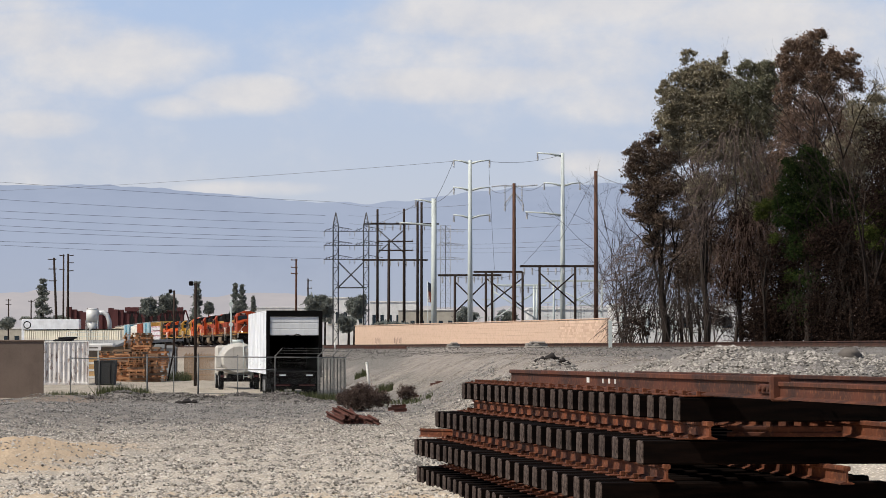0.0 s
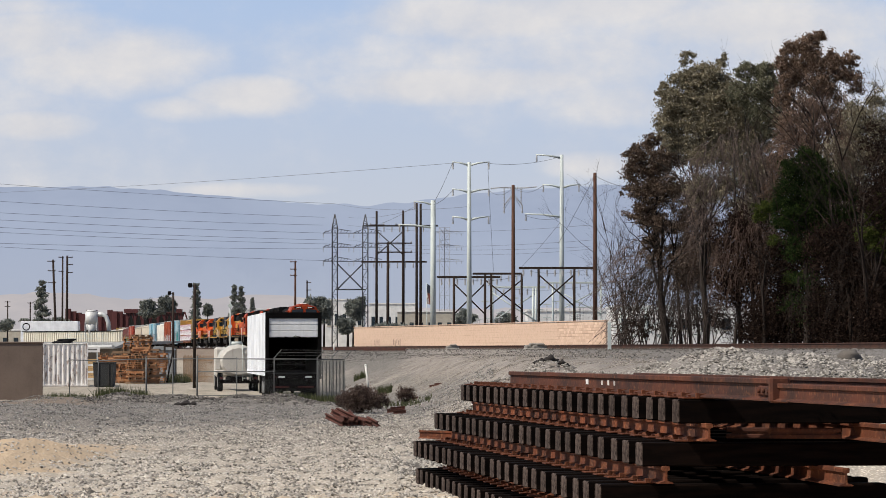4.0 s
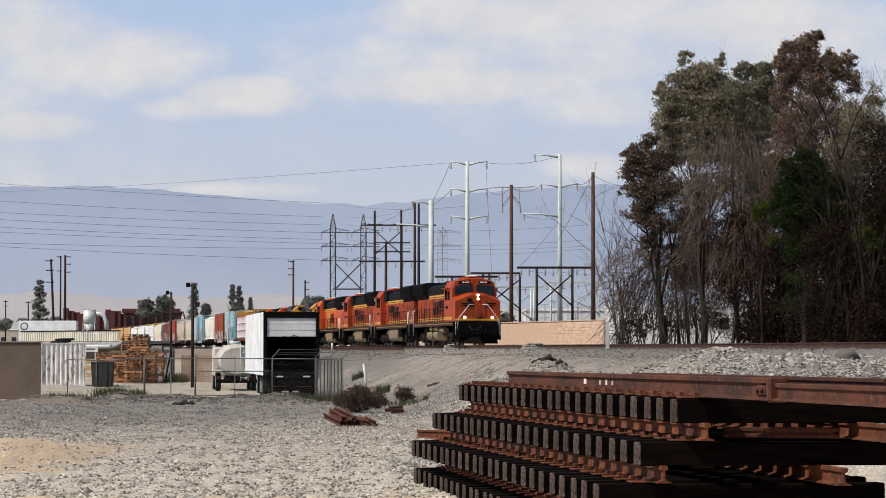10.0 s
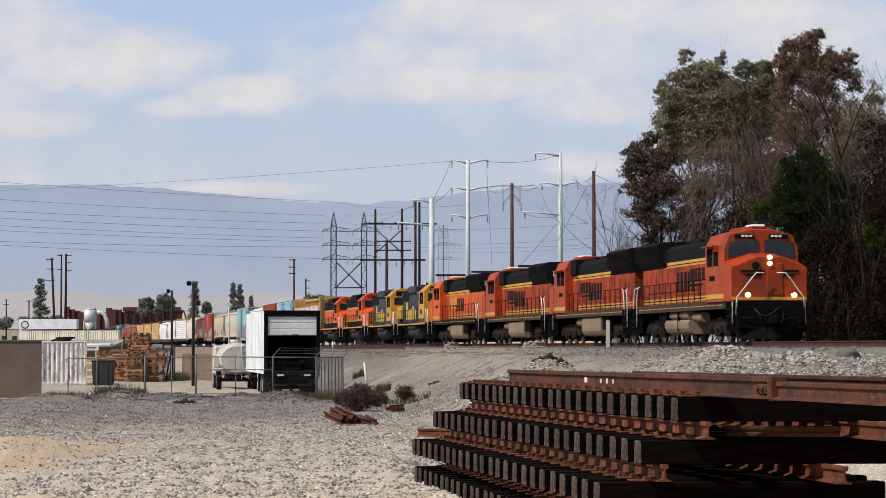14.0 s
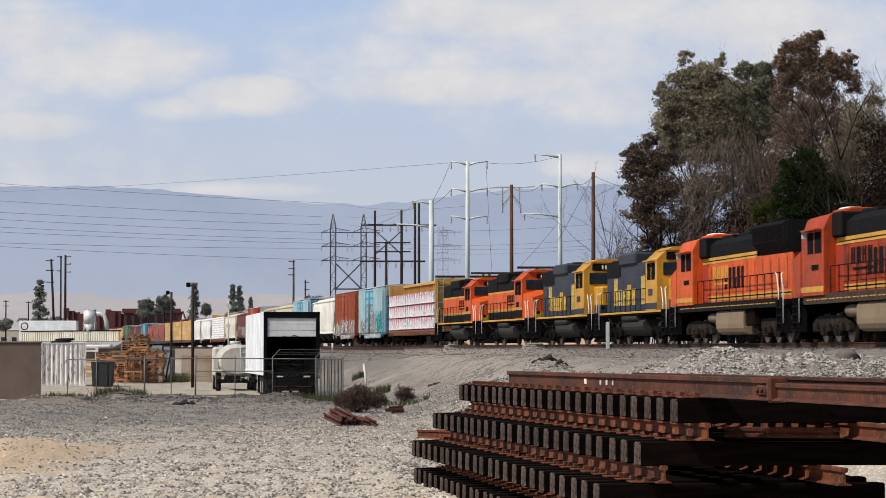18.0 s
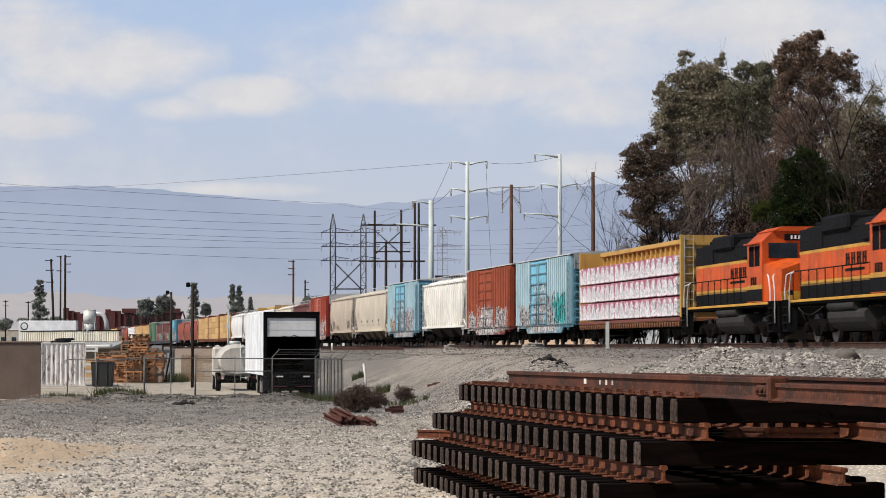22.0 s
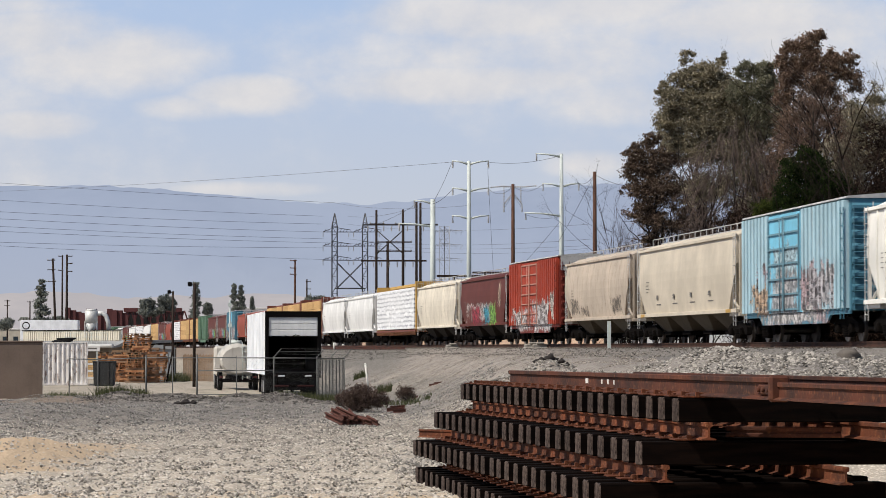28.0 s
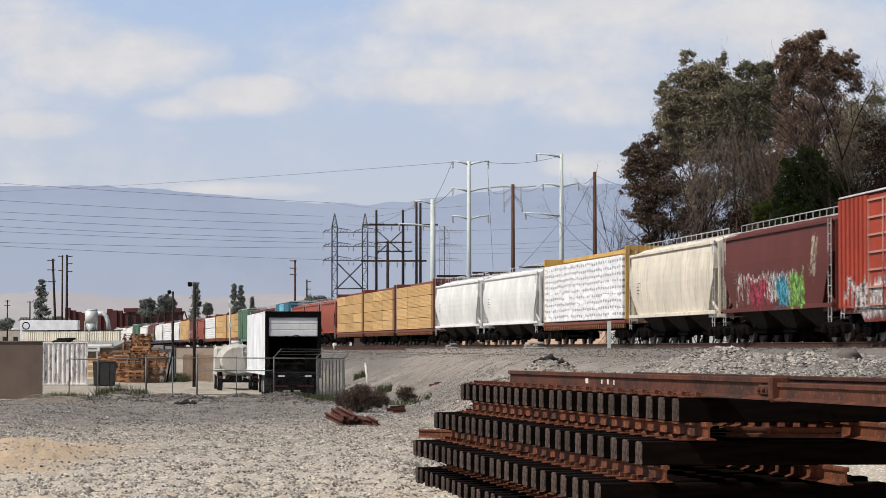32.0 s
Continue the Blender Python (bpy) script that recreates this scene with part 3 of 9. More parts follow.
def bogie(parent, x, axles, radius, wheel, half, mat=None):
    """A wheel truck with side frames, springs, bearings and its wheelsets."""
    mat = mat or GRIME
    n = len(axles)
    lo, hi = min(axles) - .75, max(axles) + .75
    sh = Shape()
    for y in (-1.0, 1.0):
        z = radius
        w = .11
        top = .98 if n == 3 else .86
        prof = [(lo, z - .1), (lo + .25, z - .16), (lo + .55, z + .05)]
        for i in range(n - 1):
            mid = (axles[i] + axles[i + 1]) / 2
            prof += [(axles[i] + .3, z + .05), (mid - .32, z - .30), (mid + .32, z - .30), (axles[i + 1] - .3, z + .05)]
        prof += [(hi - .55, z + .05), (hi - .25, z - .16), (hi, z - .1), (hi, z + .16), (hi - .5, top - .08), (hi - .9, top), (lo + .9, top), (lo + .5, top - .08), (lo, z + .16)]
        sh.ext(prof, 'y', y - w, y + w)
    sh.box(-.3, .3, -.95, .95, radius - .15, radius + .25, .03)
    b = part("bogie_frame", sh, mat, parent, at=pose(x, 0, 0))
    for y in (-1.12, 1.12):
        for a in axles:
            part("bearing_box", Shape().box(a - .15, a + .15, y - .1, y + .1, radius - .15, radius + .17, .03).cyl((a, y - .13, radius), (a, y + .13, radius), .1, n=8), mat, b)
        for i in range(n - 1):
            mid = (axles[i] + axles[i + 1]) / 2
            sp = Shape()
            for q in (-.18, 0, .18):
                for k in range(5):
                    sp.cyl((mid + q, y, radius - .24 + k * .075), (mid + q, y, radius - .2 + k * .075), .075, n=8)
            part("spring_nest", sp, mat, b)
    for a in axles:
        w = part("wheelset", wheel, None, b)
        w.matrix_parent_inverse = Matrix.Translation((a, 0, radius))
        WHEELSETS.append((w, half))
    return b


def bars(sh, x0, x1, z0, z1, y, count, depth=.012, heights=(1, 1, 1, 1)):
    """A row of upright painted strokes."""
    w = (x1 - x0) / count
    for i in range(count):
        a, k = x0 + i * w, heights[i % len(heights)]
        if not k:
            continue
        top = z0 + (z1 - z0) * k
        lo, hi = min(y, y + depth), max(y, y + depth)
        sh.box(a + .10 * w, a + .40 * w, lo, hi, z0, top)
        sh.box(a + .54 * w, a + .84 * w, lo, hi, z0, top)
        sh.box(a + .40 * w, a + .54 * w, lo, hi, (z0 + top) / 2, (z0 + top) / 2 + .14 * (z1 - z0))
    return sh


def railing(parent, x0, x1, y, z, h, count, mat):
    sh = Shape()
    sh.tube([(x0, y, z + h), (x1, y, z + h)], .022, 5)
    part("top_rail", sh, mat, parent)
    for i in range(count):
        a = x0 + (x1 - x0) * i / (count - 1)
        part("stanchion", Shape().cyl((a, y, z), (a, y, z + h), .022, n=5), mat, parent)


def end_steps(parent, x, sgn, z):
    """Steps at a corner of the deck with the white grab irons beside them."""
    for y in (-1.45, 1.45):
        sh = Shape().box(x - .34, x - .31, y - .2, y + .2, .4, z)
        sh.box(x + .31, x + .34, y - .2, y + .2, .4, z)
        well = part("step_well", sh, BLACKP, parent)
        for k in range(4):
            part("step", Shape().box(x - .32, x + .32, y - .2, y + .2, .42 + k * .3, .46 + k * .3), BLACKP, well)
        o = y * 1.07
        part("grab_iron", Shape().tube([(x - sgn * .36, o, .75), (x - sgn * .36, o, z + .35), (x - sgn * .62, o, z + .95), (x - sgn * .95, o * .98, z + 1.05)], .024, 5), WHITE_RAIL, parent)
        part("grab_iron", Shape().tube([(x + sgn * .36, o, .75), (x + sgn * .36, o, z + .35), (x + sgn * .1, o, z + .95), (x - sgn * .3, o * .9, z + 1.05)], .024, 5), WHITE_RAIL, parent)


def coupler(parent, x, sgn):
    sh = Shape().box(min(x, x + sgn * .5), max(x, x + sgn * .5), -.09, .09, .78, .96, .02)
    sh.box(x + sgn * .5 - .13, x + sgn * .5 + .13, -.17, .14, .72, 1.02, .04)
    part("coupler", sh, GRIME, parent)


def engine_front(t, x, z0, lights=True, lit=True):
    """Pilot, plough, hoses and lamps at the cab end."""
    part("pilot", Shape().box(x - .15, x + .05, -1.45, 1.45, .55, z0, .02), GRIME, t)
    foot = [(x - .1, -1.4), (x + .45, -.15), (x + .45, .15), (x - .1, 1.4), (x - .3, 1.4), (x - .3, -1.4)]
    brow = [(x - .1, -1.3), (x + .15, -.15), (x + .15, .15), (x - .1, 1.3), (x - .3, 1.3), (x - .3, -1.3)]
    part("plough", Shape().ext(foot, 'z', .12, .68, brow), GRIME, t)
    for y in (-1.1, 1.1):
        part("uncoupling_lever", Shape().tube([(x + .1, y * 1.2, 1.0), (x + .16, y * .7, .98), (x + .2, y * .3, .86)], .022, 5), BLACKP, t)
    part("draft_gear", Shape().box(x - .05, x + .22, -.34, .34, .66, 1.12, .05), GRIME, t)
    for y in (-.55, .5):
        part("air_hose", Shape().tube([(x + .05, y, 1.15), (x + .28, y * .9, .95), (x + .25, y * .6, .62), (x + .1, y * .4, .55)], .03, 5), BLACKP, t)
    part("jumper_cable", Shape().tube([(x + .06, -.7, 1.35), (x + .18, -.5, 1.12), (x + .2, -.25, 1.05), (x + .18, .05, 1.22), (x + .06, .3, 1.4)], .025, 5), TANK_DARK, t)
    for y in (-.98, .98):
        part("ditch_light", Shape().cyl((x - .05, y, 1.93), (x + .1, y, 1.93), .105, n=12), BLACKP if not lit else LAMP, t, "lit ditch light" if lit else "")
    if lights:
        for y in (-1, 1):
            part("front_handrail", Shape().tube([(x - .05, y * .28, 2.86), (x, y * .62, 2.86), (x + .02, y * .82, 2.62), (x - .1, y * 1.42, 1.85), (x - .12, y * 1.46, 1.1)], .024, 5), WHITE_RAIL, t)
        part("front_handrail", Shape().tube([(x - .5, -1.5, 2.84), (x - .5, -1.5, 2.45), (x - .6, -1.55, 1.8), (x - .6, -1.56, .95)], .024, 5), WHITE_RAIL, t)


def six_axle(m, label, big_letters=None, lit=False, warm=False):
    """A wide-nosed six-axle engine, 22.3 m over the couplers, nose towards +x."""
    skin = SUN_ORANGE if big_letters else ORANGE
    t = thing("locomotive", m, label, "locomotive", "engines of the train")
    part("deck", Shape().box(-10.4, 10.4, -1.5, 1.5, 1.42, 1.66, .03), GRIME, t)
    for y in (-1.54, 1.54):
        part("side_sill", Shape().box(-9.9, 8.9, min(y, y * .97), max(y, y * .97), 1.38, 1.74, .01), SILL if not big_letters else BLACKP, t)
        sh = Shape()
        bars(sh, -9, 8.6, 1.53, 1.57, y, 16, .008 if y > 0 else -.008)
        tagged(part("reflector_strip", sh, YELLOW, t), kind="stuff")
    # long hood in painted bands
    hood_skin = SUN_ORANGE if big_letters else SOOTY
    part("hood", Shape().box(-10.0, 5.6, -1.12, 1.12, 1.66, 3.52, .04), hood_skin, t)
    for y in (-1.135, 1.135):
        part("lower_stripe", Shape().box(-9.9, 5.6, min(y, y * .985), max(y, y * .985), 1.84, 2.04), YELLOW, t)
        part("stripe_edge", Shape().box(-9.9, 5.6, min(y * 1.006, y * .99), max(y * 1.006, y * .99), 1.92, 1.97), BLACKP, t)
        part("upper_stripe", Shape().box(-4.4, 5.6, min(y, y * .985), max(y, y * .985), 3.46, 3.72), YELLOW, t)
        part("stripe_edge", Shape().box(-4.4, 5.6, min(y * 1.006, y * .99), max(y * 1.006, y * .99), 3.55, 3.59), BLACKP, t)
        o = y * 1.01
        for i in range(11):
            a = -9.3 + i * 1.32
            part("hood_door", Shape().box(a, a + 1.15, min(o, o * .99), max(o, o * .99), 2.15, 3.34, .008), hood_skin, t)
        sh = Shape()
        for i in range(5):
            sh.box(-2.2 + i * .75, -1.7 + i * .75, min(o * 1.005, o), max(o * 1.005, o), 2.3, 3.2)
        part("dark_louvres", sh, BLACKP, t)
        tagged(part("lettering", bars(Shape(), .6, 3.6, 2.72, 3.3, o * 1.004, 4, .012 if y > 0 else -.012), big_letters or BLACKP, t, "dark painted side lettering"), kind="stuff")
        part("swoosh", Shape().box(.6, 3.2, min(o * 1.004, o * 1.014), max(o * 1.004, o * 1.014), 2.5, 2.6), big_letters or BLACKP, t)
    part("hood_top", Shape().ext([(-1.1, 3.74), (1.1, 3.74), (1.1, 4.25), (.8, 4.5), (-.8, 4.5), (-1.1, 4.25)], 'x', -5.2, 5.6), BLACKP, t)
    part("radiator", Shape().ext([(-1.12, 3.5), (1.12, 3.5), (1.5, 3.95), (1.5, 4.62), (1.2, 4.74), (-1.2, 4.74), (-1.5, 4.62), (-1.5, 3.95)], 'x', -10.1, -5.1), BLACKP, t)
    for y in (-1.51, 1.51):
        sh = Shape()
        for i in range(9):
            sh.box(-10, -5.2, min(y, y * 1.01), max(y, y * 1.01), 4.0 + i * .065, 4.03 + i * .065)
        part("radiator_grille", sh, GRIME, t)
    for a in (-1.5, 1.6):
        part("roof_access_hatch", Shape().box(a, a + 2.1, -.7, .7, 4.48, 4.66, .04), BLACKP, t)
    part("exhaust_stack", Shape().box(3.9, 4.7, -.45, .45, 4.48, 4.72, .05), GRIME, t)
    part("dynamic_brake_box", Shape().box(4.3, 5.62, -1.3, 1.3, 3.75, 4.62, .05), BLACKP, t)
    # cab
    part("cab", Shape().ext([(-1.52, 1.66), (1.52, 1.66), (1.52, 3.98), (1.3, 4.46), (.5, 4.68), (-.5, 4.68), (-1.3, 4.46), (-1.52, 3.98)], 'x', 5.6, 8.5), skin, t)
    front = Shape()
    a = [(-1.52, 1.66), (1.52, 1.66), (1.52, 3.98), (1.3, 4.46), (.5, 4.68), (-.5, 4.68), (-1.3, 4.46), (-1.52, 3.98)]
    b = [(-1.5, 1.66), (1.5, 1.66), (1.5, 3.8), (1.28, 4.4), (.45, 4.6), (-.45, 4.6), (-1.28, 4.4), (-1.5, 3.8)]
    front.ext(a, 'x', 8.5, 9.0, b)
    part("cab_front", front, skin, t)
    part("cab_roof", Shape().box(5.7, 8.4, -.55, .55, 4.64, 4.76, .05), skin, t)
    part("antenna_dome", Shape().box(7.4, 8.5, -.3, .3, 4.74, 4.86, .05), WHITE_RAIL, t)
    for y in (-1, 1):
        q = Shape().ext([(5.9, 3.15), (6.9, 3.15), (6.9, 3.9), (5.9, 3.9)], 'y', y * 1.5, y * 1.535)
        q.ext([(7.1, 3.15), (7.95, 3.15), (7.95, 3.9), (7.1, 3.9)], 'y', y * 1.5, y * 1.535)
        part("side_window", q, SIDE_GLASS, t)
        part("window_awning", Shape().ext([(5.85, 3.95), (8.0, 3.95), (8.0, 4.0), (5.85, 4.0)], 'y', y * 1.5, y * 1.78), skin, t)
        part("window_visor", Shape().box(7.98, 8.03, min(y * 1.5, y * 1.72), max(y * 1.5, y * 1.72), 3.72, 3.98), skin if lit else WHITE_RAIL, t)
        part("cab_stripe", Shape().box(5.6, 8.95, y * 1.535 if y < 0 else 1.515, y * 1.515 if y < 0 else 1.535, 1.78, 1.98), YELLOW, t)
        tagged(part("cab_figures", bars(Shape(), 6.3, 7.4, 2.55, 2.75, y * 1.525, 4, .012 * y), BLACKP, t), kind="stuff")
        part("cab_door_recess", Shape().box(4.5, 5.58, min(y * 1.13, y * 1.16), max(y * 1.13, y * 1.16), 1.8, 3.44, .01), DARK_RED, t)
        part("windscreen", Shape().put([(9.03, y * .13, 3.70), (9.03, y * 1.36, 3.46), (9.03, y * 1.30, 4.1), (9.03, y * .13, 4.2), (8.9, y * .13, 3.70), (8.9, y * 1.36, 3.46), (8.9, y * 1.30, 4.1), (8.9, y * .13, 4.2)],
                                      [(0, 1, 2, 3), (4, 7, 6, 5), (0, 4, 5, 1), (1, 5, 6, 2), (2, 6, 7, 3), (3, 7, 4, 0)]), GLASS, t)
        nb = part("number_board", Shape().box(8.98, 9.05, min(y * .3, y * 1.08), max(y * .3, y * 1.08), 4.25, 4.43, .01), BLACKP, t)
        tagged(part("figures", Shape().box(9.05, 9.06, min(y * .38, y * .5), max(y * .38, y * .5), 4.31, 4.4).box(9.05, 9.06, min(y * .54, y * .66), max(y * .54, y * .66), 4.31, 4.4).box(9.05, 9.06, min(y * .7, y * .82), max(y * .7, y * .82), 4.31, 4.4), BOARD_WHITE, nb), kind="stuff")
    # nose
    nose = Shape()
    a = [(-1.54, 1.66), (1.54, 1.66), (1.54, 3.28), (.5, 3.64), (-.5, 3.64), (-1.54, 3.28)]
    b = [(-1.52, 1.66), (1.52, 1.66), (1.52, 3.02), (.45, 3.44), (-.45, 3.44), (-1.52, 3.02)]
    nose.ext(a, 'x', 9.0, 10.3, b)
    part("nose", nose, skin, t)
    part("nose_stripe", Shape().box(10.28, 10.33, -1.5, 1.5, 1.7, 1.82), YELLOW, t)
    part("nose_door", Shape().box(10.29, 10.34, -.1, .55, 1.9, 3.2, .02), skin, t)
    part("nose_emblem", Shape().box(10.3, 10.345, -1.15, -.2, 2.84, 2.92).box(10.3, 10.345, -.95, -.3, 2.68, 2.75), BLACKP, t, "dark painted nose emblem")
    part("nose_emblem", Shape().box(10.3, 10.345, .6, 1.2, 2.84, 2.92).box(10.3, 10.345, .6, 1.0, 2.68, 2.75), BLACKP, t, "dark painted nose emblem")
    part("horn_cover", Shape().cyl((10.28, -.55, 3.1), (10.36, -.55, 3.1), .16, n=12), BLACKP, t)
    for z in (3.18, 3.44):
        part("headlight", Shape().cyl((10.25, .02, z), (10.4, .02, z), .095, n=12), LAMP if lit else GLASS, t, "lit headlight" if lit else "")
    wide = Matrix.Diagonal((1, 1.055, 1.02, 1))
    for ob in list(t.children):
        if ob.name.split(".")[0] in ("cab", "cab_front", "cab_roof", "nose", "nose_stripe", "windscreen", "number_board", "side_window", "cab_stripe", "window_visor", "window_awning", "cab_figures", "antenna_dome", "headlight", "nose_emblem", "nose_door", "horn_cover"):
            ob.data.transform(wide)
            for q in ob.children:
                q.data.transform(wide)
    engine_front(t, 10.6, 1.45, True, lit)
    for x, sg in ((9.9, 1), (-9.9, -1)):
        end_steps(t, x, sg, 1.66)
        coupler(t, 10.5 * sg, sg)
    for y in (-1.46, 1.46):
        railing(t, -9.4, 5.2, y, 1.66, 1.05, 13, BLACKP)
    rim = 1.0 if lit else 1.36
    tank = [(-1.45, .62), (-1.47, .8), (-1.45, rim - .08), (-1.38, rim), (1.38, rim), (1.45, rim - .08), (1.47, .8), (1.45, .62), (1.36, .46), (1.2, .36), (-1.2, .36), (-1.36, .46)]
    part("fuel_tank", Shape().ext(tank, 'x', -3.4, 1.6), TANK, t)
    part("air_tank", Shape().cyl((1.8, -1.15, 1.1), (3.6, -1.15, 1.1), .22, n=12), TANK, t)
    part("air_tank", Shape().cyl((1.8, 1.15, 1.1), (3.6, 1.15, 1.1), .22, n=12), TANK, t)
    for y in (-1.22, 1.22) if lit else ():
        for a, b in ((-2.6, -.7), (-.55, 1.2)):
            part("air_reservoir", Shape().cyl((a, y, 1.22), (b, y, 1.22), .2, n=12), TANK, t)
        part("tank_strap", Shape().box(-.68, -.56, y - .26, y + .26, .5, 1.44, .01), GRIME, t)
    part("equipment_box", Shape().box(-5.0, -3.5, -1.4, 1.4, .7, 1.4, .04), GRIME, t)
    bogie(t, 6.6, (-1.85, 0, 1.85), .53, WHEEL_LOCO, 'a', DUSTY)
    bogie(t, -6.6, (-1.85, 0, 1.85), .53, WHEEL_LOCO, 'a', DUSTY)
    return t


def four_axle(m, label, scheme):
    """A shorter four-axle engine, 18.2 m over the couplers, cab towards +x."""
    t = thing("locomotive", m, label, "locomotive", "engines of the train")
    old = scheme == "blue"
    body, cabp = (BLUE, YELLOW) if old else (SUN_ORANGE, SUN_ORANGE)
    part("deck", Shape().box(-8.4, 8.5, -1.48, 1.48, 1.4, 1.62, .03), GRIME, t)
    for y in (-1.52, 1.52):
        part("side_sill", Shape().box(-8.2, 7.6, min(y, y * .97), max(y, y * .97), 1.5, 1.6, .01), YELLOW, t)
    if old:
        part("hood", Shape().box(-8.1, 3.6, -1.02, 1.02, 1.62, 4.05, .04), BLUE, t)
        for y in (-1.03, 1.03):
            tagged(part("lettering", bars(Shape(), -6.2, 2.6, 1.95, 3.35, y * 1.012, 8, .012 if y > 0 else -.012, (1, .58, .58, .74, .58, 0, 1, .58)), LETTER_YELLOW, t, "large yellow side lettering"), kind="stuff")
    else:
        part("hood", Shape().box(-8.1, 3.6, -1.02, 1.02, 1.62, 2.2, .03), BLACKP, t)
        part("hood_middle", Shape().box(-8.1, 3.6, -1.02, 1.02, 2.2, 3.4, .0), SUN_ORANGE, t)
        part("hood_upper", Shape().box(-8.1, 3.6, -1.02, 1.02, 3.4, 4.05, .03), BLACKP, t)
        for y in (-1.03, 1.03):
            part("lower_stripe", Shape().box(-8.1, 3.6, min(y, y * .99), max(y, y * .99), 2.13, 2.3), YELLOW, t)
            part("upper_stripe", Shape().box(-8.1, 3.6, min(y, y * .99), max(y, y * .99), 3.32, 3.44), YELLOW, t)
            tagged(part("lettering", bars(Shape(), -1.4, 1.6, 2.7, 3.15, y, 4, .012 if y > 0 else -.012), BLACKP, t, "dark painted side lettering"), kind="stuff")
            part("swoosh", Shape().box(-1.4, 1.2, min(y, y * 1.01), max(y, y * 1.01), 2.5, 2.6), BLACKP, t)
    for y in (-1.03, 1.03):
        for i in range(8):
            a = -7.9 + i * 1.4
            part("hood_door", Shape().box(a, a + 1.2, min(y * 1.002, y * .99), max(y * 1.002, y * .99), 1.95 if old else 2.32, 3.28, .006), body, t)
        part("grille", Shape().box(-8.0, -4.6, min(y * 1.03, y), max(y * 1.03, y), 3.45, 4.25, .02), BLACKP, t)
        part("blower_box", Shape().box(1.2, 3.3, min(y * 1.12, y * .9), max(y * 1.12, y * .9), 3.5, 4.1, .04), BLACKP if not old else BLUE, t)
    part("hood_roof", Shape().ext([(-1.02, 4.05), (1.02, 4.05), (.75, 4.35), (-.75, 4.35)], 'x', -8.0, 3.6), BLACKP, t)
    part("brake_blister", Shape().box(-4.4, -.6, -1.16, 1.16, 3.95, 4.58, .1), BLACKP if not old else BLUE, t)
    for a in (-7.2, -5.6):
        part("roof_fan", Shape().cyl((a, 0, 4.3), (a, 0, 4.52), .6, n=16), BLACKP, t)
    for a in (-3.4, -1.7):
        part("roof_fan", Shape().cyl((a, 0, 4.55), (a, 0, 4.68), .55, n=16), BLACKP, t)
    part("exhaust_stack", Shape().box(.2, .9, -.4, .4, 4.3, 4.6, .04), GRIME, t)
    cab = [(-1.5, 1.62), (1.5, 1.62), (1.5, 4.0), (1.05, 4.42), (-1.05, 4.42), (-1.5, 4.0)]
    part("cab", Shape().ext(cab, 'x', 3.6, 6.1), cabp, t)
    part("cab_roof", Shape().ext([(-1.1, 4.42), (1.1, 4.42), (.7, 4.6), (-.7, 4.6)], 'x', 3.55, 6.2), cabp, t)
    for y in (-1, 1):
        part("side_window", Shape().ext([(3.95, 3.05), (4.75, 3.05), (4.75, 3.85), (3.95, 3.85)], 'y', y * 1.48, y * 1.515).ext([(4.9, 3.05), (5.7, 3.05), (5.7, 3.85), (4.9, 3.85)], 'y', y * 1.48, y * 1.515), SIDE_GLASS, t)
        part("window_awning", Shape().ext([(3.9, 3.92), (5.8, 3.92), (5.8, 3.97), (3.9, 3.97)], 'y', y * 1.48, y * 1.72), cabp, t)
        tagged(part("cab_figures", bars(Shape(), 4.2, 5.2, 2.3, 2.62, y * 1.502, 3, .012 * y), BLUE if old else BLACKP, t), kind="stuff")
        if old:
            part("cab_stripe", Shape().box(3.6, 6.1, min(y * 1.5, y * 1.512), max(y * 1.5, y * 1.512), 1.66, 1.95), BLUE, t)
        else:
            part("cab_stripe", Shape().box(3.6, 6.1, min(y * 1.5, y * 1.512), max(y * 1.5, y * 1.512), 1.66, 2.12), BLACKP, t)
            part("cab_line", Shape().box(3.6, 6.1, min(y * 1.5, y * 1.514), max(y * 1.5, y * 1.514), 2.13, 2.3), YELLOW, t)
    if old:
        part("nose", Shape().box(6.1, 8.0, -.95, .95, 1.62, 3.1, .08), YELLOW, t)
        part("nose_band", Shape().box(6.3, 8.02, -.97, .97, 1.66, 2.1, .02), BLUE, t)
        part("windscreen", Shape().box(6.08, 6.13, -1.2, -.1, 3.25, 3.85, .01).box(6.08, 6.13, .1, 1.2, 3.25, 3.85, .01), GLASS, t)
        nb = part("number_board", Shape().box(6.08, 6.16, -1.05, 1.05, 3.98, 4.34, .08), BLACKP, t)
        tagged(part("figures", Shape().box(6.16, 6.17, -.52, -.44, 4.06, 4.26).box(6.16, 6.17, -.34, -.26, 4.06, 4.26).box(6.16, 6.17, -.1, -.02, 4.06, 4.26).box(6.16, 6.17, .06, .14, 4.06, 4.26).box(6.16, 6.17, .3, .38, 4.06, 4.26).box(6.16, 6.17, .46, .54, 4.06, 4.26), BOARD_WHITE, nb), kind="stuff")
    else:
        a = [(-1.45, 1.62), (1.45, 1.62), (1.45, 3.1), (.5, 3.35), (-.5, 3.35), (-1.45, 3.1)]
        b = [(-1.2, 1.62), (1.2, 1.62), (1.2, 2.85), (.45, 3.1), (-.45, 3.1), (-1.2, 2.85)]
        part("nose", Shape().ext(a, 'x', 6.1, 8.0, b), SUN_ORANGE, t)
        part("nose_stripe", Shape().box(7.98, 8.02, -1.2, 1.2, 1.66, 2.0), YELLOW, t)
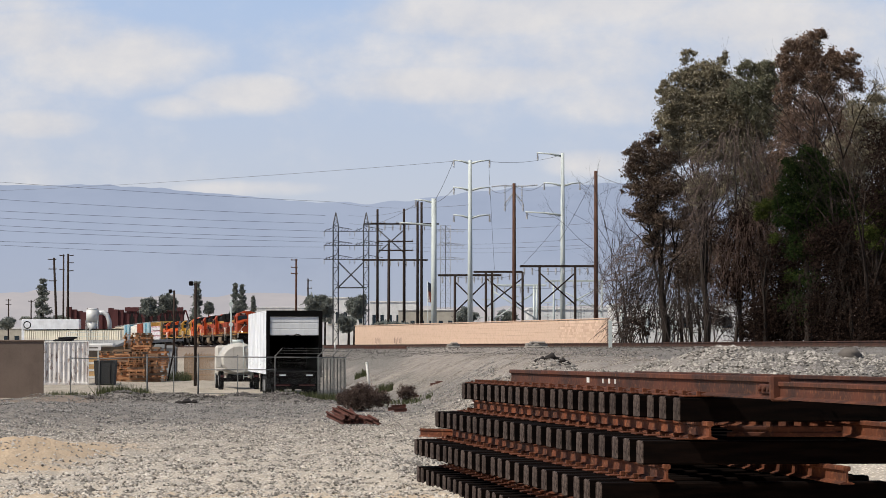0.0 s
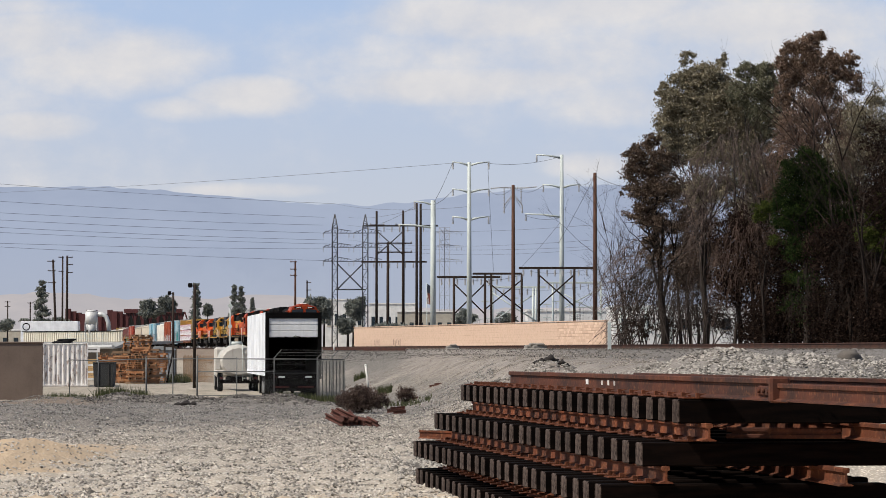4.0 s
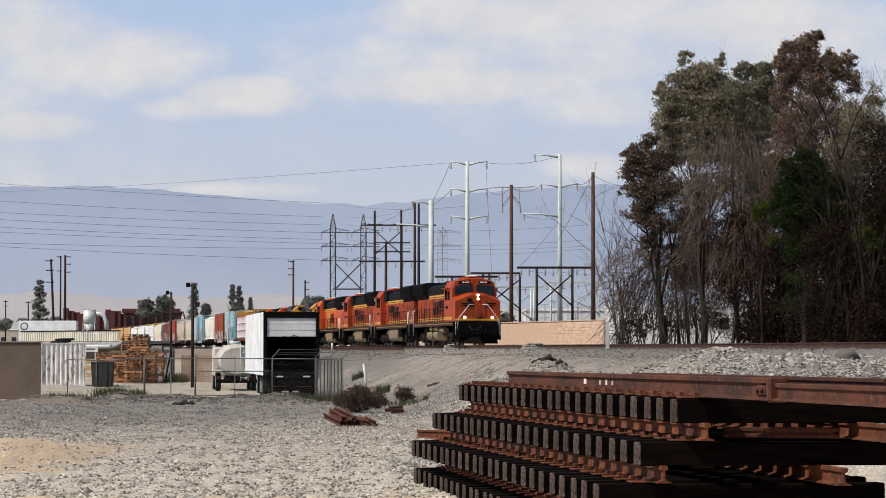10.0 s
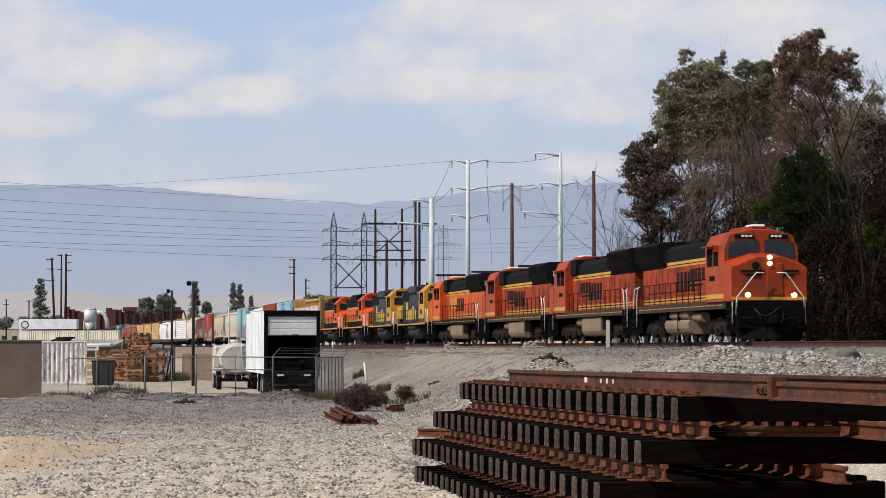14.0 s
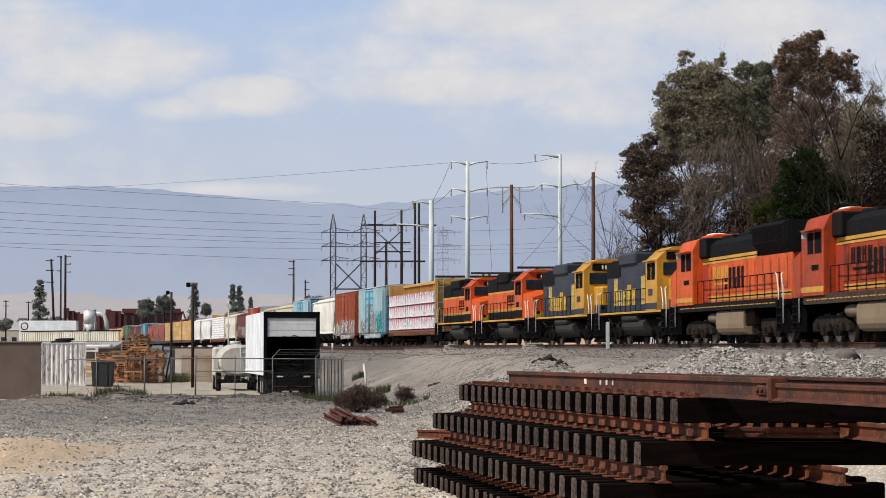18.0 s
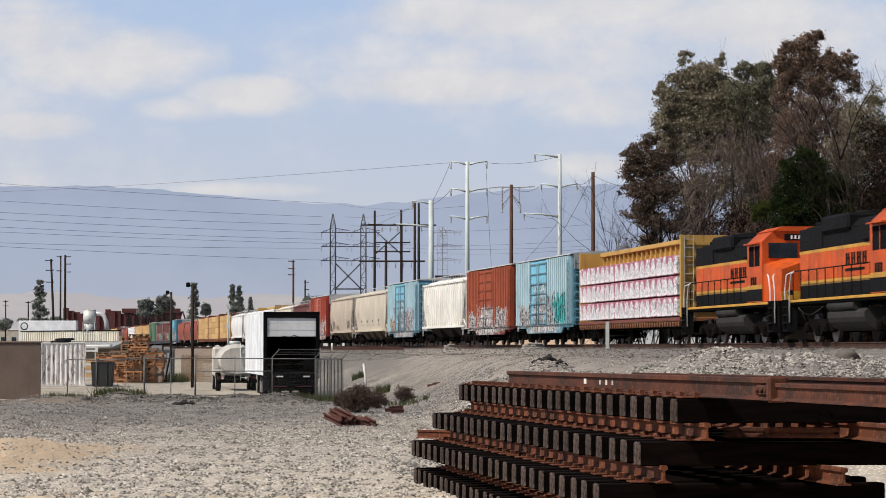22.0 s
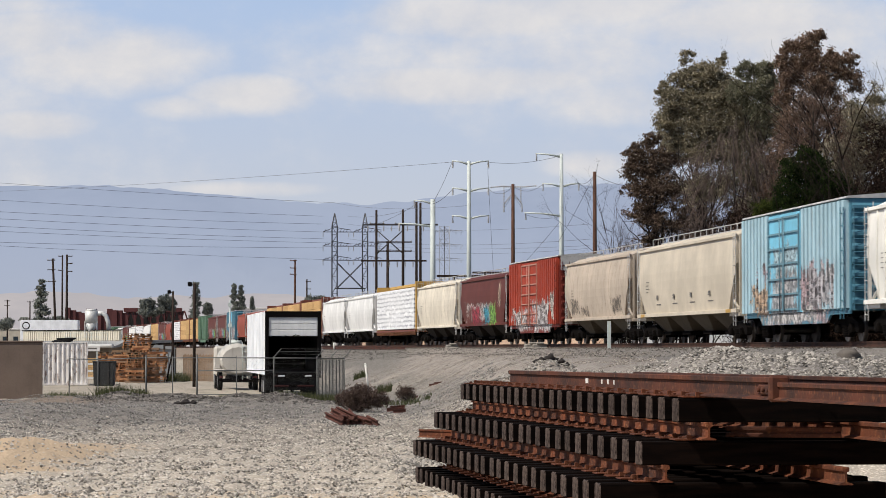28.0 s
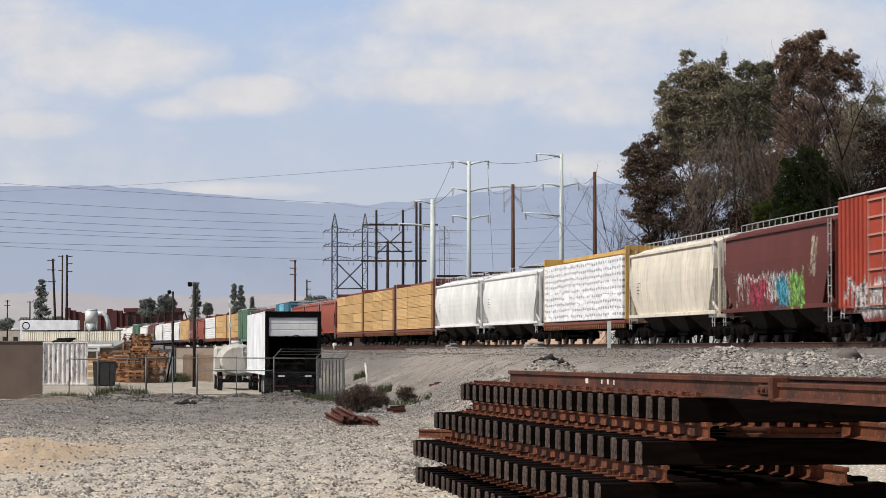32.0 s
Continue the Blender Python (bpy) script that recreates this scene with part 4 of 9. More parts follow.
        part("windscreen", Shape().box(6.08, 6.14, -1.25, -.08, 3.35, 3.95, .01).box(6.08, 6.14, .08, 1.25, 3.35, 3.95, .01), GLASS, t)
        nb = part("number_board", Shape().box(6.08, 6.16, -.6, .6, 4.05, 4.3, .02), BLACKP, t)
        tagged(part("figures", Shape().box(6.16, 6.17, -.35, -.28, 4.1, 4.25).box(6.16, 6.17, -.2, -.13, 4.1, 4.25).box(6.16, 6.17, -.05, .02, 4.1, 4.25).box(6.16, 6.17, .1, .17, 4.1, 4.25).box(6.16, 6.17, .25, .32, 4.1, 4.25), BOARD_WHITE, nb), kind="stuff")
        part("headlight", Shape().cyl((8.0, 0, 2.9), (8.06, 0, 2.9), .1, n=12), GLASS, t)
    engine_front(t, 8.5, 1.4, False, False)
    for x, sg in ((7.95, 1), (-8.0, -1)):
        end_steps(t, x, sg, 1.62)
        coupler(t, 8.5 * sg, sg)
    for y in (-1.44, 1.44):
        railing(t, -7.5, 3.4, y, 1.62, 1.05, 10, BLACKP)
    part("fuel_tank", Shape().ext([(-1.3, .7), (-1.38, .86), (-1.38, 1.04), (-1.2, 1.2), (1.2, 1.2), (1.38, 1.04), (1.38, .86), (1.3, .7), (1.15, .52), (.9, .4), (-.9, .4), (-1.15, .52)], 'x', -2.6, 2.4), TANK_DARK, t)
    part("air_tank", Shape().cyl((-2.4, -1.3, 1.28), (1.2, -1.3, 1.28), .17, n=12), TANK_DARK, t)
    part("air_tank", Shape().cyl((-2.4, 1.3, 1.28), (1.2, 1.3, 1.28), .17, n=12), TANK_DARK, t)
    bogie(t, 5.0, (-1.37, 1.37), .53, WHEEL_LOCO, 'a')
    bogie(t, -5.0, (-1.37, 1.37), .53, WHEEL_LOCO, 'a')
    return t


# ---- freight wagons ----
STENCIL = plain("faded_stencil_paint", (.12, .11, .10), .7)


def tagged_paint(name, c, marks, rough=.6, dirt=(.10, .075, .055), amount=.4, rust=0.0):
    """Weathered wagon paint with sprayed patches; marks are (x, z, half width, half height, colour)."""
    m = Mat(name, rough, 0, .18)
    fade, grain = m.noise(.5, 3), m.noise(12, 5)
    col = m.mix(m.step(fade, .3, .7), dim(c, .84), dim(c, 1.1))
    col = m.mix(m.num('MULTIPLY', m.step(grain, .45, .8), .2), col, dim(c, .65))
    lines = m.noise(1.0, 5, .62, m.scaled((5, 5, .4)))
    col = m.mix(m.num('MULTIPLY', m.step(lines, .5, .78), amount), col, dirt)
    if rust:
        col = m.mix(m.num('MULTIPLY', m.step(m.noise(2.2, 6, .7), .58, .68), rust), col, (.17, .06, .03))
    ax = m.axes()
    wob = m.noise(1.0, 6, .72, m.scaled((2.6, .3, .8)))
    wob2 = m.noise(1.0, 5, .7, m.scaled((5.5, .5, 2.6)))
    wob3 = m.noise(1.0, 4, .6, m.scaled((9, .5, 5)))
    for px, pz, rx, rz, c2 in marks:
        dx = m.num('ABSOLUTE', m.num('DIVIDE', m.num('SUBTRACT', ax[0], px), rx))
        dz = m.num('ABSOLUTE', m.num('DIVIDE', m.num('SUBTRACT', ax[2], pz), rz))
        far = m.num('MAXIMUM', dx, dz)
        hit = m.num('SUBTRACT', wob, m.num('MULTIPLY', m.num('SUBTRACT', far, .55), .42))
        two = m.mix(m.step(wob2, .47, .53), c2, dim(c2, .3))
        two = m.mix(m.num('MULTIPLY', m.step(wob3, .53, .57), .85), two, (.025, .022, .024))
        col = m.mix(m.num('MULTIPLY', m.step(hit, .41, .45), .95), col, two)
    m.color(col)
    m.bump(grain, .12, .01)
    return m.m


def wagon_base(t, half, wheel_at, deck_z=1.05):
    """Bogies, couplers and the centre sill of a wagon."""
    for sg in (-1, 1):
        bogie(t, sg * wheel_at, (-.89, .89), .46, WHEEL_CAR, 'b')
        coupler(t, sg * (half - .55), sg)
    part("centre_sill", Shape().box(-half + .5, half - .5, -.32, .32, .72, deck_z), GRIME, t)


def ladder(t, x, y, z0, z1, along, mat, n=7, w=.42):
    sh = Shape()
    if along == 'x':
        for a in (x - w / 2, x + w / 2):
            sh.cyl((a, y, z0), (a, y, z1), .018, n=5)
        for i in range(n):
            z = z0 + (z1 - z0) * (i + .5) / n
            sh.cyl((x - w / 2, y, z), (x + w / 2, y, z), .016, n=5)
    else:
        for a in (y - w / 2, y + w / 2):
            sh.cyl((x, a, z0), (x, a, z1), .018, n=5)
        for i in range(n):
            z = z0 + (z1 - z0) * (i + .5) / n
            sh.cyl((x, y - w / 2, z), (x, y + w / 2, z), .016, n=5)
    part("ladder", sh, mat, t)


GALV = plain("galvanised_wagon_roof", (.48, .47, .45), .5, .3, .2)


def boxcar(m, length, label, body, door=None, roof=GALV, door_at=-1.1, rib=None, edge=None, gable=None):
    t = thing("boxcar", m, label, "boxcar", "wagons of the train")
    h = length / 2 - .75
    top, low = 4.98, 1.08
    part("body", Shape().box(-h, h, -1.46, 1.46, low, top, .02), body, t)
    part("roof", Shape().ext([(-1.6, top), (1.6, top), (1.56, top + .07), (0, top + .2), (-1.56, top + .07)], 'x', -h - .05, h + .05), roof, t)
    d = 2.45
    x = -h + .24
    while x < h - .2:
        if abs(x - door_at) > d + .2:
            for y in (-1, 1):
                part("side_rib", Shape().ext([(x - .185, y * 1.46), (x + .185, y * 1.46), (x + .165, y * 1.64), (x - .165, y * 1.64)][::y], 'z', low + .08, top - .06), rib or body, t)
        x += .575
    for y in (-1, 1):
        for sx in (-1, 1):
            dr = part("door", Shape().box(door_at + min(0, sx * d), door_at + max(0, sx * d), min(y * 1.46, y * 1.57), max(y * 1.46, y * 1.57), low + .02, top - .1, .01), door or body, t)
            q = Shape()
            for i in range(7):
                z = low + .15 + i * (top - low - .4) / 6
                q.box(door_at + min(sx * .06, sx * (d - .08)), door_at + max(sx * .06, sx * (d - .08)), min(y * 1.57, y * 1.63), max(y * 1.57, y * 1.63), z - .035, z + .035)
            for a in (.05, d - .05):
                q.box(door_at + sx * a - .035, door_at + sx * a + .035, min(y * 1.57, y * 1.63), max(y * 1.57, y * 1.63), low + .1, top - .2)
            part("door_ribs", q, edge or door or body, dr)
            part("lock_bar", Shape().cyl((door_at + sx * .35, y * 1.66, low + .1), (door_at + sx * .35, y * 1.66, top - .3), .025, n=6), edge or door or body, dr)
        sill = [(-h, low), (-h, low - .12), (-h + 2.6, low - .12), (-h + 3.1, low - .42), (h - 3.1, low - .42), (h - 2.6, low - .12), (h, low - .12), (h, low)]
        part("side_sill", Shape().ext(sill, 'y', y * 1.5, y * 1.42), body, t)
        ladder(t, h - .35, y * 1.67, low - .3, top - .3, 'x', body, 9)
        ladder(t, -h + .35, y * 1.56, low - .3, low + 1.3, 'x', GALV, 4)
    for sg in (-1, 1):
        for i in range(8):
            z = low + .3 + i * .47
            part("end_rib", Shape().ext([(sg * h, z - .14), (sg * (h + .1), z - .05), (sg * (h + .1), z + .05), (sg * h, z + .14)], 'y', -1.4, 1.4), body, t)
        if gable:
            part("gable_panel", Shape().box(min(sg * (h + .1), sg * (h + .125)), max(sg * (h + .1), sg * (h + .125)), -1.44, 1.44, top - .8, top - .01, .005), gable, t, "pale bare-metal panel high on the end")
        ladder(t, sg * (h + .14), -1.15, low, top - .3, 'y', body, 8)
    wagon_base(t, length / 2, h - 1.9)
    return t


def hopper(m, length, label, body, bays=3, bulge=.1, frame_mat=None, tall=4.62, ribs=False, chute=None):
    """A covered grain hopper: bellied sides, sloping ends, chutes below and a roof walk."""
    t = thing("hopper_wagon", m, label, "hopper wagon", "wagons of the train")
    h = length / 2 - .75
    fr = frame_mat or body
    z0, z1 = 1.35, tall - .3
    side = []
    for i in range(9):
        a = i / 8
        side.append((1.40 + bulge * math.sin(math.pi * a), z0 + (z1 - z0) * a))
    prof = [(-y, z) for y, z in side] + [(-.75, tall), (.75, tall)] + [(y, z) for y, z in side[::-1]]
    k = len(prof)
    sh = Shape()
    # ends slope inwards towards the chutes
    def ex(z, sg):
        a = (z - z0) / (z1 - z0)
        inset = 1.5 * max(0, .5 - a) / .5
        return sg * (h - .3 - inset)
    vs = [(ex(z, -1), y, z) for y, z in prof] + [(ex(z, 1), y, z) for y, z in prof]
    fs = [(i, (i + 1) % k, k + (i + 1) % k, k + i) for i in range(k)] + [tuple(range(k))[::-1], tuple(range(k, 2 * k))]
    sh.put(vs, fs)
    part("body", sh, body, t)
    for y in (-1, 1):
        part("top_rail", Shape().box(-h + .2, h - .2, min(y * 1.4, y * 1.5), max(y * 1.4, y * 1.5), z1 - .06, z1 + .06, .01), body, t)
        part("side_sill", Shape().box(-h + .1, h - .1, min(y * 1.38, y * 1.52), max(y * 1.38, y * 1.52), z0 - .11, z0 + .05, .01), fr, t)
        if ribs:
            for i in range(17):
                x = -h + 1.7 + i * (2 * h - 3.4) / 16
                part("side_rib", Shape().tube([(x, y * (p + .02), z) for p, z in side], .05, 4), body, t)
        q = Shape()
        for i in range(4):
            q.box(-h + 2.2, -h + 2.9 - .2 * (i % 2), min(y * (1.40 + bulge), y * (1.412 + bulge)), max(y * (1.40 + bulge), y * (1.412 + bulge)), 2.9 - i * .16, 2.93 - i * .16)
        out = 1.41 + bulge * .55
        if bays == 4:
            for i in range(4):
                x = -h + 4.6 + i * 3.6
                q.box(x, x + .35, min(y * (out + .03), y * (out + .045)), max(y * (out + .03), y * (out + .045)), 2.05, 2.25)
                q.box(x - .2, x + .8, min(y * (out - .01), y * out), max(y * (out - .01), y * out), 1.8, 1.84)
            for x in (-h + 1.0, h - 1.9):
                part("reflective_mark", Shape().box(x, x + .9, min(y * 1.52, y * 1.526), max(y * 1.52, y * 1.526), z0 - .1, z0 + .04), STEEL_YELLOW, t, "yellow reflective mark")
        tagged(part("stencil_block", q, STENCIL, t), kind="stuff")
        part("roof_walk_rail", Shape().tube([(-h + .5, y * .78, tall + .3), (h - .5, y * .78, tall + .3)], .022, 5), GALV, t)
    st = Shape()
    for i in range(18):
        x = -h + .5 + i * (2 * h - 1.0) / 17
        for y in (-.78, .78):
            st.cyl((x, y, tall - .05), (x, y, tall + .3), .02, n=4)
    tagged(part("walk_bracing", st, GALV, t), kind="stuff")
    part("roof_walk", Shape().box(-h + .3, h - .3, -.34, .34, tall + .08, tall + .14), GALV, t)
    for i in range(5):
        x = -h + 2 + i * (2 * h - 4) / 4
        part("hatch", Shape().box(x - .9, x + .9, -.5, .5, tall - .02, tall + .07, .03), body, t)
    w = (2 * h - 3.6) / bays
    for i in range(bays):
        c = -h + 1.8 + w * (i + .5)
        sh = Shape()
        a = [(c - w * .46, -1.35), (c + w * .46, -1.35), (c + w * .46, 1.35), (c - w * .46, 1.35)]
        b = [(c - w * .16, -.7), (c + w * .16, -.7), (c + w * .16, .7), (c - w * .16, .7)]
        sh.ext(b, 'z', .52, z0 + .02, a)
        part("discharge_chute", sh, chute or fr, t)
        part("outlet_gate", Shape().box(c - w * .2, c + w * .2, -.85, .85, .38, .54, .02), GRIME, t)
    for sg in (-1, 1):
        part("end_platform", Shape().box(min(sg * h, sg * (h - 1.7)), max(sg * h, sg * (h - 1.7)), -1.4, 1.4, 1.1, 1.24, .01), fr, t)
        for y in (-1.3, 1.3):
            part("end_post", Shape().box(sg * (h - .12) - .05, sg * (h - .12) + .05, y - .05, y + .05, 1.2, z1), fr, t)
            part("slope_brace", Shape().cyl((sg * (h - .1), y, 1.25), (sg * (h - 1.6), y, 1.9), .06, n=5), fr, t)
            ladder(t, sg * (h - .02), y * .72, 1.0, tall, 'y', GALV, 10)
            ladder(t, sg * (h - .4), y * 1.15, .7, z1 + .1, 'x', GALV, 10)
    wagon_base(t, length / 2, h - 1.5, 1.2)
    return t


def lumber_pack(t, x0, x1, y0, y1, z0, z1, mat, lab, wrap=None):
    """A strapped pack of boards, or one wrapped in printed sheet with slack edges."""
    sh = Shape()
    if wrap:
        sh.box(x0 + .02, x1 - .02, y0, y1, z0, z1, .03)
    else:
        # boards show as shallow grooves on the long faces
        nz = max(4, int((z1 - z0) / .1))
        left, right = [], []
        for i in range(nz):
            a, b = z0 + (z1 - z0) * i / nz, z0 + (z1 - z0) * (i + 1) / nz
            g = .012 * (1 + i % 2)
            left += [(y0, a + .006), (y0, b - .012), (y0 + g + .01, b - .006)]
            right += [(y1, a + .006), (y1, b - .012), (y1 - g - .01, b - .006)]
        sh.ext(left + right[::-1], 'x', x0 + .02, x1 - .02)
    return part("lumber_pack", sh, mat, t, lab)


def centerbeam(m, length, label, steel, pack, wrapped, tiers=3, columns=1, empty_top=.6, lab=""):
    t = thing("centerbeam_flatcar", m, label, "flatcar", "wagons of the train")
    h = length / 2 - .6
    top = 4.95
    part("floor", Shape().box(-h, h, -1.42, 1.42, 1.02, 1.2, .02), POCKET, t)
    for y in (-1, 1):
        q = Shape()
        for i in range(int(2 * h / .55)):
            x = -h + .3 + i * .55
            q.ext([(x, 1.0), (x + .3, 1.0), (x + .2, .78), (x + .1, .78)], 'y', y * 1.46, y * 1.34)
        tagged(part("pocket_strip", q, POCKET, t), kind="stuff")
        part("side_sill", Shape().box(-h, h, min(y * 1.36, y * 1.44), max(y * 1.36, y * 1.44), 1.07, 1.2), STEEL_BROWN, t)
    for sg in (-1, 1):
        e = part("end_bulkhead", Shape().box(min(sg * h, sg * (h - .18)), max(sg * h, sg * (h - .18)), -1.40, -1.22, 1.2, top, .02).box(min(sg * h, sg * (h - .18)), max(sg * h, sg * (h - .18)), 1.22, 1.40, 1.2, top, .02).box(min(sg * (h - .1), sg * (h - .18)), max(sg * (h - .1), sg * (h - .18)), -1.25, 1.25, 1.2, top, .0), steel, t)
        for i in range(5):
            z = 1.5 + i * .75
            part("bulkhead_rib", Shape().box(min(sg * h, sg * (h - .14)), max(sg * h, sg * (h - .14)), -1.22, 1.22, z, z + .14), steel, e)
        ladder(t, sg * (h + .03), -1.0, 1.0, top, 'y', GALV, 10)
    part("top_chord", Shape().box(-h + .3, h - .3, -.3, .3, top - .22, top, .02), steel, t)
    part("beam_web", Shape().box(-h + .3, h - .3, -.06, .06, 1.2, 1.75).box(-h + .3, h - .3, -.06, .06, top - .85, top - .22), steel, t)
    n = int(2 * h / 1.1)
    for i in range(n):
        x = -h + .7 + i * (2 * h - 1.4) / (n - 1)
        part("beam_post", Shape().ext([(x - .1, 1.2), (x + .1, 1.2), (x + .07, top - .2), (x - .07, top - .2)], 'y', -.22, .22), steel, t)
    ph = (top - .25 - empty_top - 1.28) / tiers
    pl = (2 * h - .9) / columns
    for y0, y1 in ((-1.47, -.26), (.26, 1.47)):
        for c in range(columns):
            for k in range(tiers):
                lumber_pack(t, -h + .45 + c * pl, -h + .45 + (c + 1) * pl - .06, y0, y1, 1.26 + k * ph, 1.26 + (k + 1) * ph - (.07 if wrapped else .025), pack, lab, wrapped)
    wagon_base(t, length / 2, h - 2.3)
    return t


def wrap_material(name, base, band, blot, lo, tier):
    """White printed plastic sheet on packs: bands along the top edge, arches and blots of print."""
    m = Mat(name, .45, 0, .4)
    x, y, z = m.axes()
    cr = m.noise(3.2, 5, .65)
    wavy = m.num('MULTIPLY', m.num('SUBTRACT', m.noise(2.4, 5, .65), .5), .5)
    col = m.mix(m.step(cr, .35, .7), dim(base, .72), base)
    fz = m.num('FRACT', m.num('DIVIDE', m.num('SUBTRACT', m.num('ADD', z, wavy), lo), tier))
    fx = m.num('FRACT', m.num('DIVIDE', m.num('ADD', x, wavy), 1.22))
    arch = m.num('ADD', m.num('MULTIPLY', m.num('POWER', m.num('MULTIPLY', m.num('ABSOLUTE', m.num('SUBTRACT', fx, .5)), 2.0), 2.6), .5), m.num('MULTIPLY', m.num('MAXIMUM', m.num('SUBTRACT', fz, .35), 0.0), .75))
    col = m.mix(m.num('MULTIPLY', m.step(arch, .36, .43), .92), col, band)
    blots = m.noise(9, 4, .7)
    inside = m.num('MULTIPLY', m.step(m.num('ABSOLUTE', m.num('SUBTRACT', fx, .5)), .44, .3), m.num('MULTIPLY', m.step(fz, .1, .2), m.step(fz, .84, .7)))
    col = m.mix(m.num('MULTIPLY', m.num('MULTIPLY', inside, m.step(blots, .47, .55)), .7), col, blot)
    col = m.mix(m.num('MULTIPLY', m.step(m.noise(5.5, 5, .7), .57, .63), .75), col, band)
    col = m.mix(m.num('MULTIPLY', m.step(m.noise(2.6, 5, .7), .56, .62), .85), col, base)
    m.color(col)
    m.bump(cr, .5, .05)
    return m.m


def label_wrap(name, base, ink):
    """White sheet with rows of short printed dashes and loose torn folds."""
    m = Mat(name, .5, 0, .35)
    x, y, z = m.axes()
    cr = m.noise(2.2, 5, .6)
    w = m.num('MULTIPLY', m.num('SUBTRACT', m.noise(.9, 3), .5), .3)
    col = m.mix(m.step(cr, .35, .7), dim(base, .75), base)
    fz = m.num('FRACT', m.num('DIVIDE', m.num('ADD', z, w), .34))
    fx = m.num('FRACT', m.num('DIVIDE', x, .58))
    dash = m.num('MULTIPLY', m.step(m.num('ABSOLUTE', m.num('SUBTRACT', fz, .5)), .24, .16), m.step(m.num('ABSOLUTE', m.num('SUBTRACT', fx, .5)), .36, .26))
    dash = m.num('MULTIPLY', dash, m.step(m.noise(4.5, 4, .7), .36, .46))
    col = m.mix(m.num('MULTIPLY', dash, .85), col, ink)
    fold = m.step(m.noise(1.0, 4, .7, m.scaled((.5, .5, 2.2))), .56, .6)
    col = m.mix(m.num('MULTIPLY', fold, .9), col, base)
    m.color(col)
    m.bump(cr, .5, .06)
    return m.m


STEEL_YELLOW = paint("yellow_flatcar_paint", (.47, .28, .065), .6, (.10, .06, .03), .6)
POCKET = paint("rusty_orange_brown_floor_edge", (.24, .095, .04), .7, (.06, .03, .02), .6)
STEEL_BROWN = paint("brown_flatcar_paint", (.16, .045, .03), .65, (.08, .05, .04), .5)
PACK_WOOD = wood("sawn_pine_packs", (.50, .315, .135), (.68, .46, .235), (.4, 6, 9))
SPRAY = [(-1.0, 1.5, 4.0, 1.25, (.66, .63, .62)), (4.6, 1.6, 2.8, .9, (.56, .53, .54)), (-5.8, 1.5, 2.0, .85, (.62, .60, .58)), (0, 1.0, 4.4, .35, (.62, .6, .57))]
# Box walls are darkened in colour for the shade between the ribs.
BLUE_BOX = tagged_paint("shaded_blue_boxcar_paint", (.07, .18, .24), [(0.6, 1.75, 4.0, 1.45, (.44, .41, .41)), (-5, 1.6, 2.6, .9, (.5, .47, .46)), (5.3, 1.95, 2.3, 1.15, (.02, .42, .40)), (0, 1.0, 5.5, .4, (.66, .64, .62))], .55, (.17, .25, .28), .5)
BLUE_DOOR = tagged_paint("bright_blue_door_paint", (.17, .47, .62), [(-1, 3.0, 2.8, .8, (.45, .58, .62)), (-1, 1.7, 3.0, 1.2, (.48, .45, .44))], .55)
RED_BOX = tagged_paint("shaded_rust_red_boxcar_paint", (.12, .024, .013), SPRAY, .65, (.09, .035, .026), .6)
BLUE_BOX_B = tagged_paint("shaded_sky_blue_boxcar_paint", (.065, .18, .245), [(0.6, 1.7, 6.0, 1.5, (.50, .36, .37)), (4.4, 1.9, 2.6, 1.0, (.5, .47, .48)), (-4.6, 1.55, 1.8, .8, (.55, .38, .25)), (0, 1.0, 5, .4, (.6, .58, .56))], .55, (.16, .24, .28), .5)
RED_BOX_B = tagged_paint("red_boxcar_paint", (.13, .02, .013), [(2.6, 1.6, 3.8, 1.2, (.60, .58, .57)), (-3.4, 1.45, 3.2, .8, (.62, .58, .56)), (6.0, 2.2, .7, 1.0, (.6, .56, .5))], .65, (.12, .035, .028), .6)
# Rib colours give the same paints as lit, paler than the walls.
BLUE_RIB = tagged_paint("lit_blue_rib_paint", (.36, .51, .565), [(0.6, 1.75, 4.0, 1.45, (.44, .41, .41)), (-5, 1.6, 2.6, .9, (.5, .47, .46)), (5.3, 1.95, 2.3, 1.15, (.02, .42, .40)), (0, 1.0, 5.5, .4, (.66, .64, .62))], .55, (.42, .43, .42), .75)
RED_RIB = tagged_paint("lit_rust_red_rib_paint", (.30, .066, .028), SPRAY, .65, (.09, .035, .026), .6)
BLUE_RIB_B = tagged_paint("lit_sky_blue_rib_paint", (.35, .515, .58), [(0.6, 1.7, 6.0, 1.5, (.50, .36, .37)), (4.4, 1.9, 2.6, 1.0, (.5, .47, .48)), (-4.6, 1.55, 1.8, .8, (.55, .38, .25)), (0, 1.0, 5, .4, (.6, .58, .56))], .55, (.36, .38, .38), .7)
RED_RIB_B = tagged_paint("lit_red_rib_paint", (.32, .046, .024), [(2.6, 1.6, 3.8, 1.2, (.60, .58, .57)), (-3.4, 1.45, 3.2, .8, (.62, .58, .56)), (6.0, 2.2, .7, 1.0, (.6, .56, .5))], .65, (.12, .035, .028), .6)
WHITE_HOP = tagged_paint("white_hopper_paint", (.74, .72, .66), [], .5, (.42, .38, .31), .3)
TAN_HOP = tagged_paint("cream_hopper_paint", (.53, .465, .365), [], .5, (.26, .22, .16), .22)
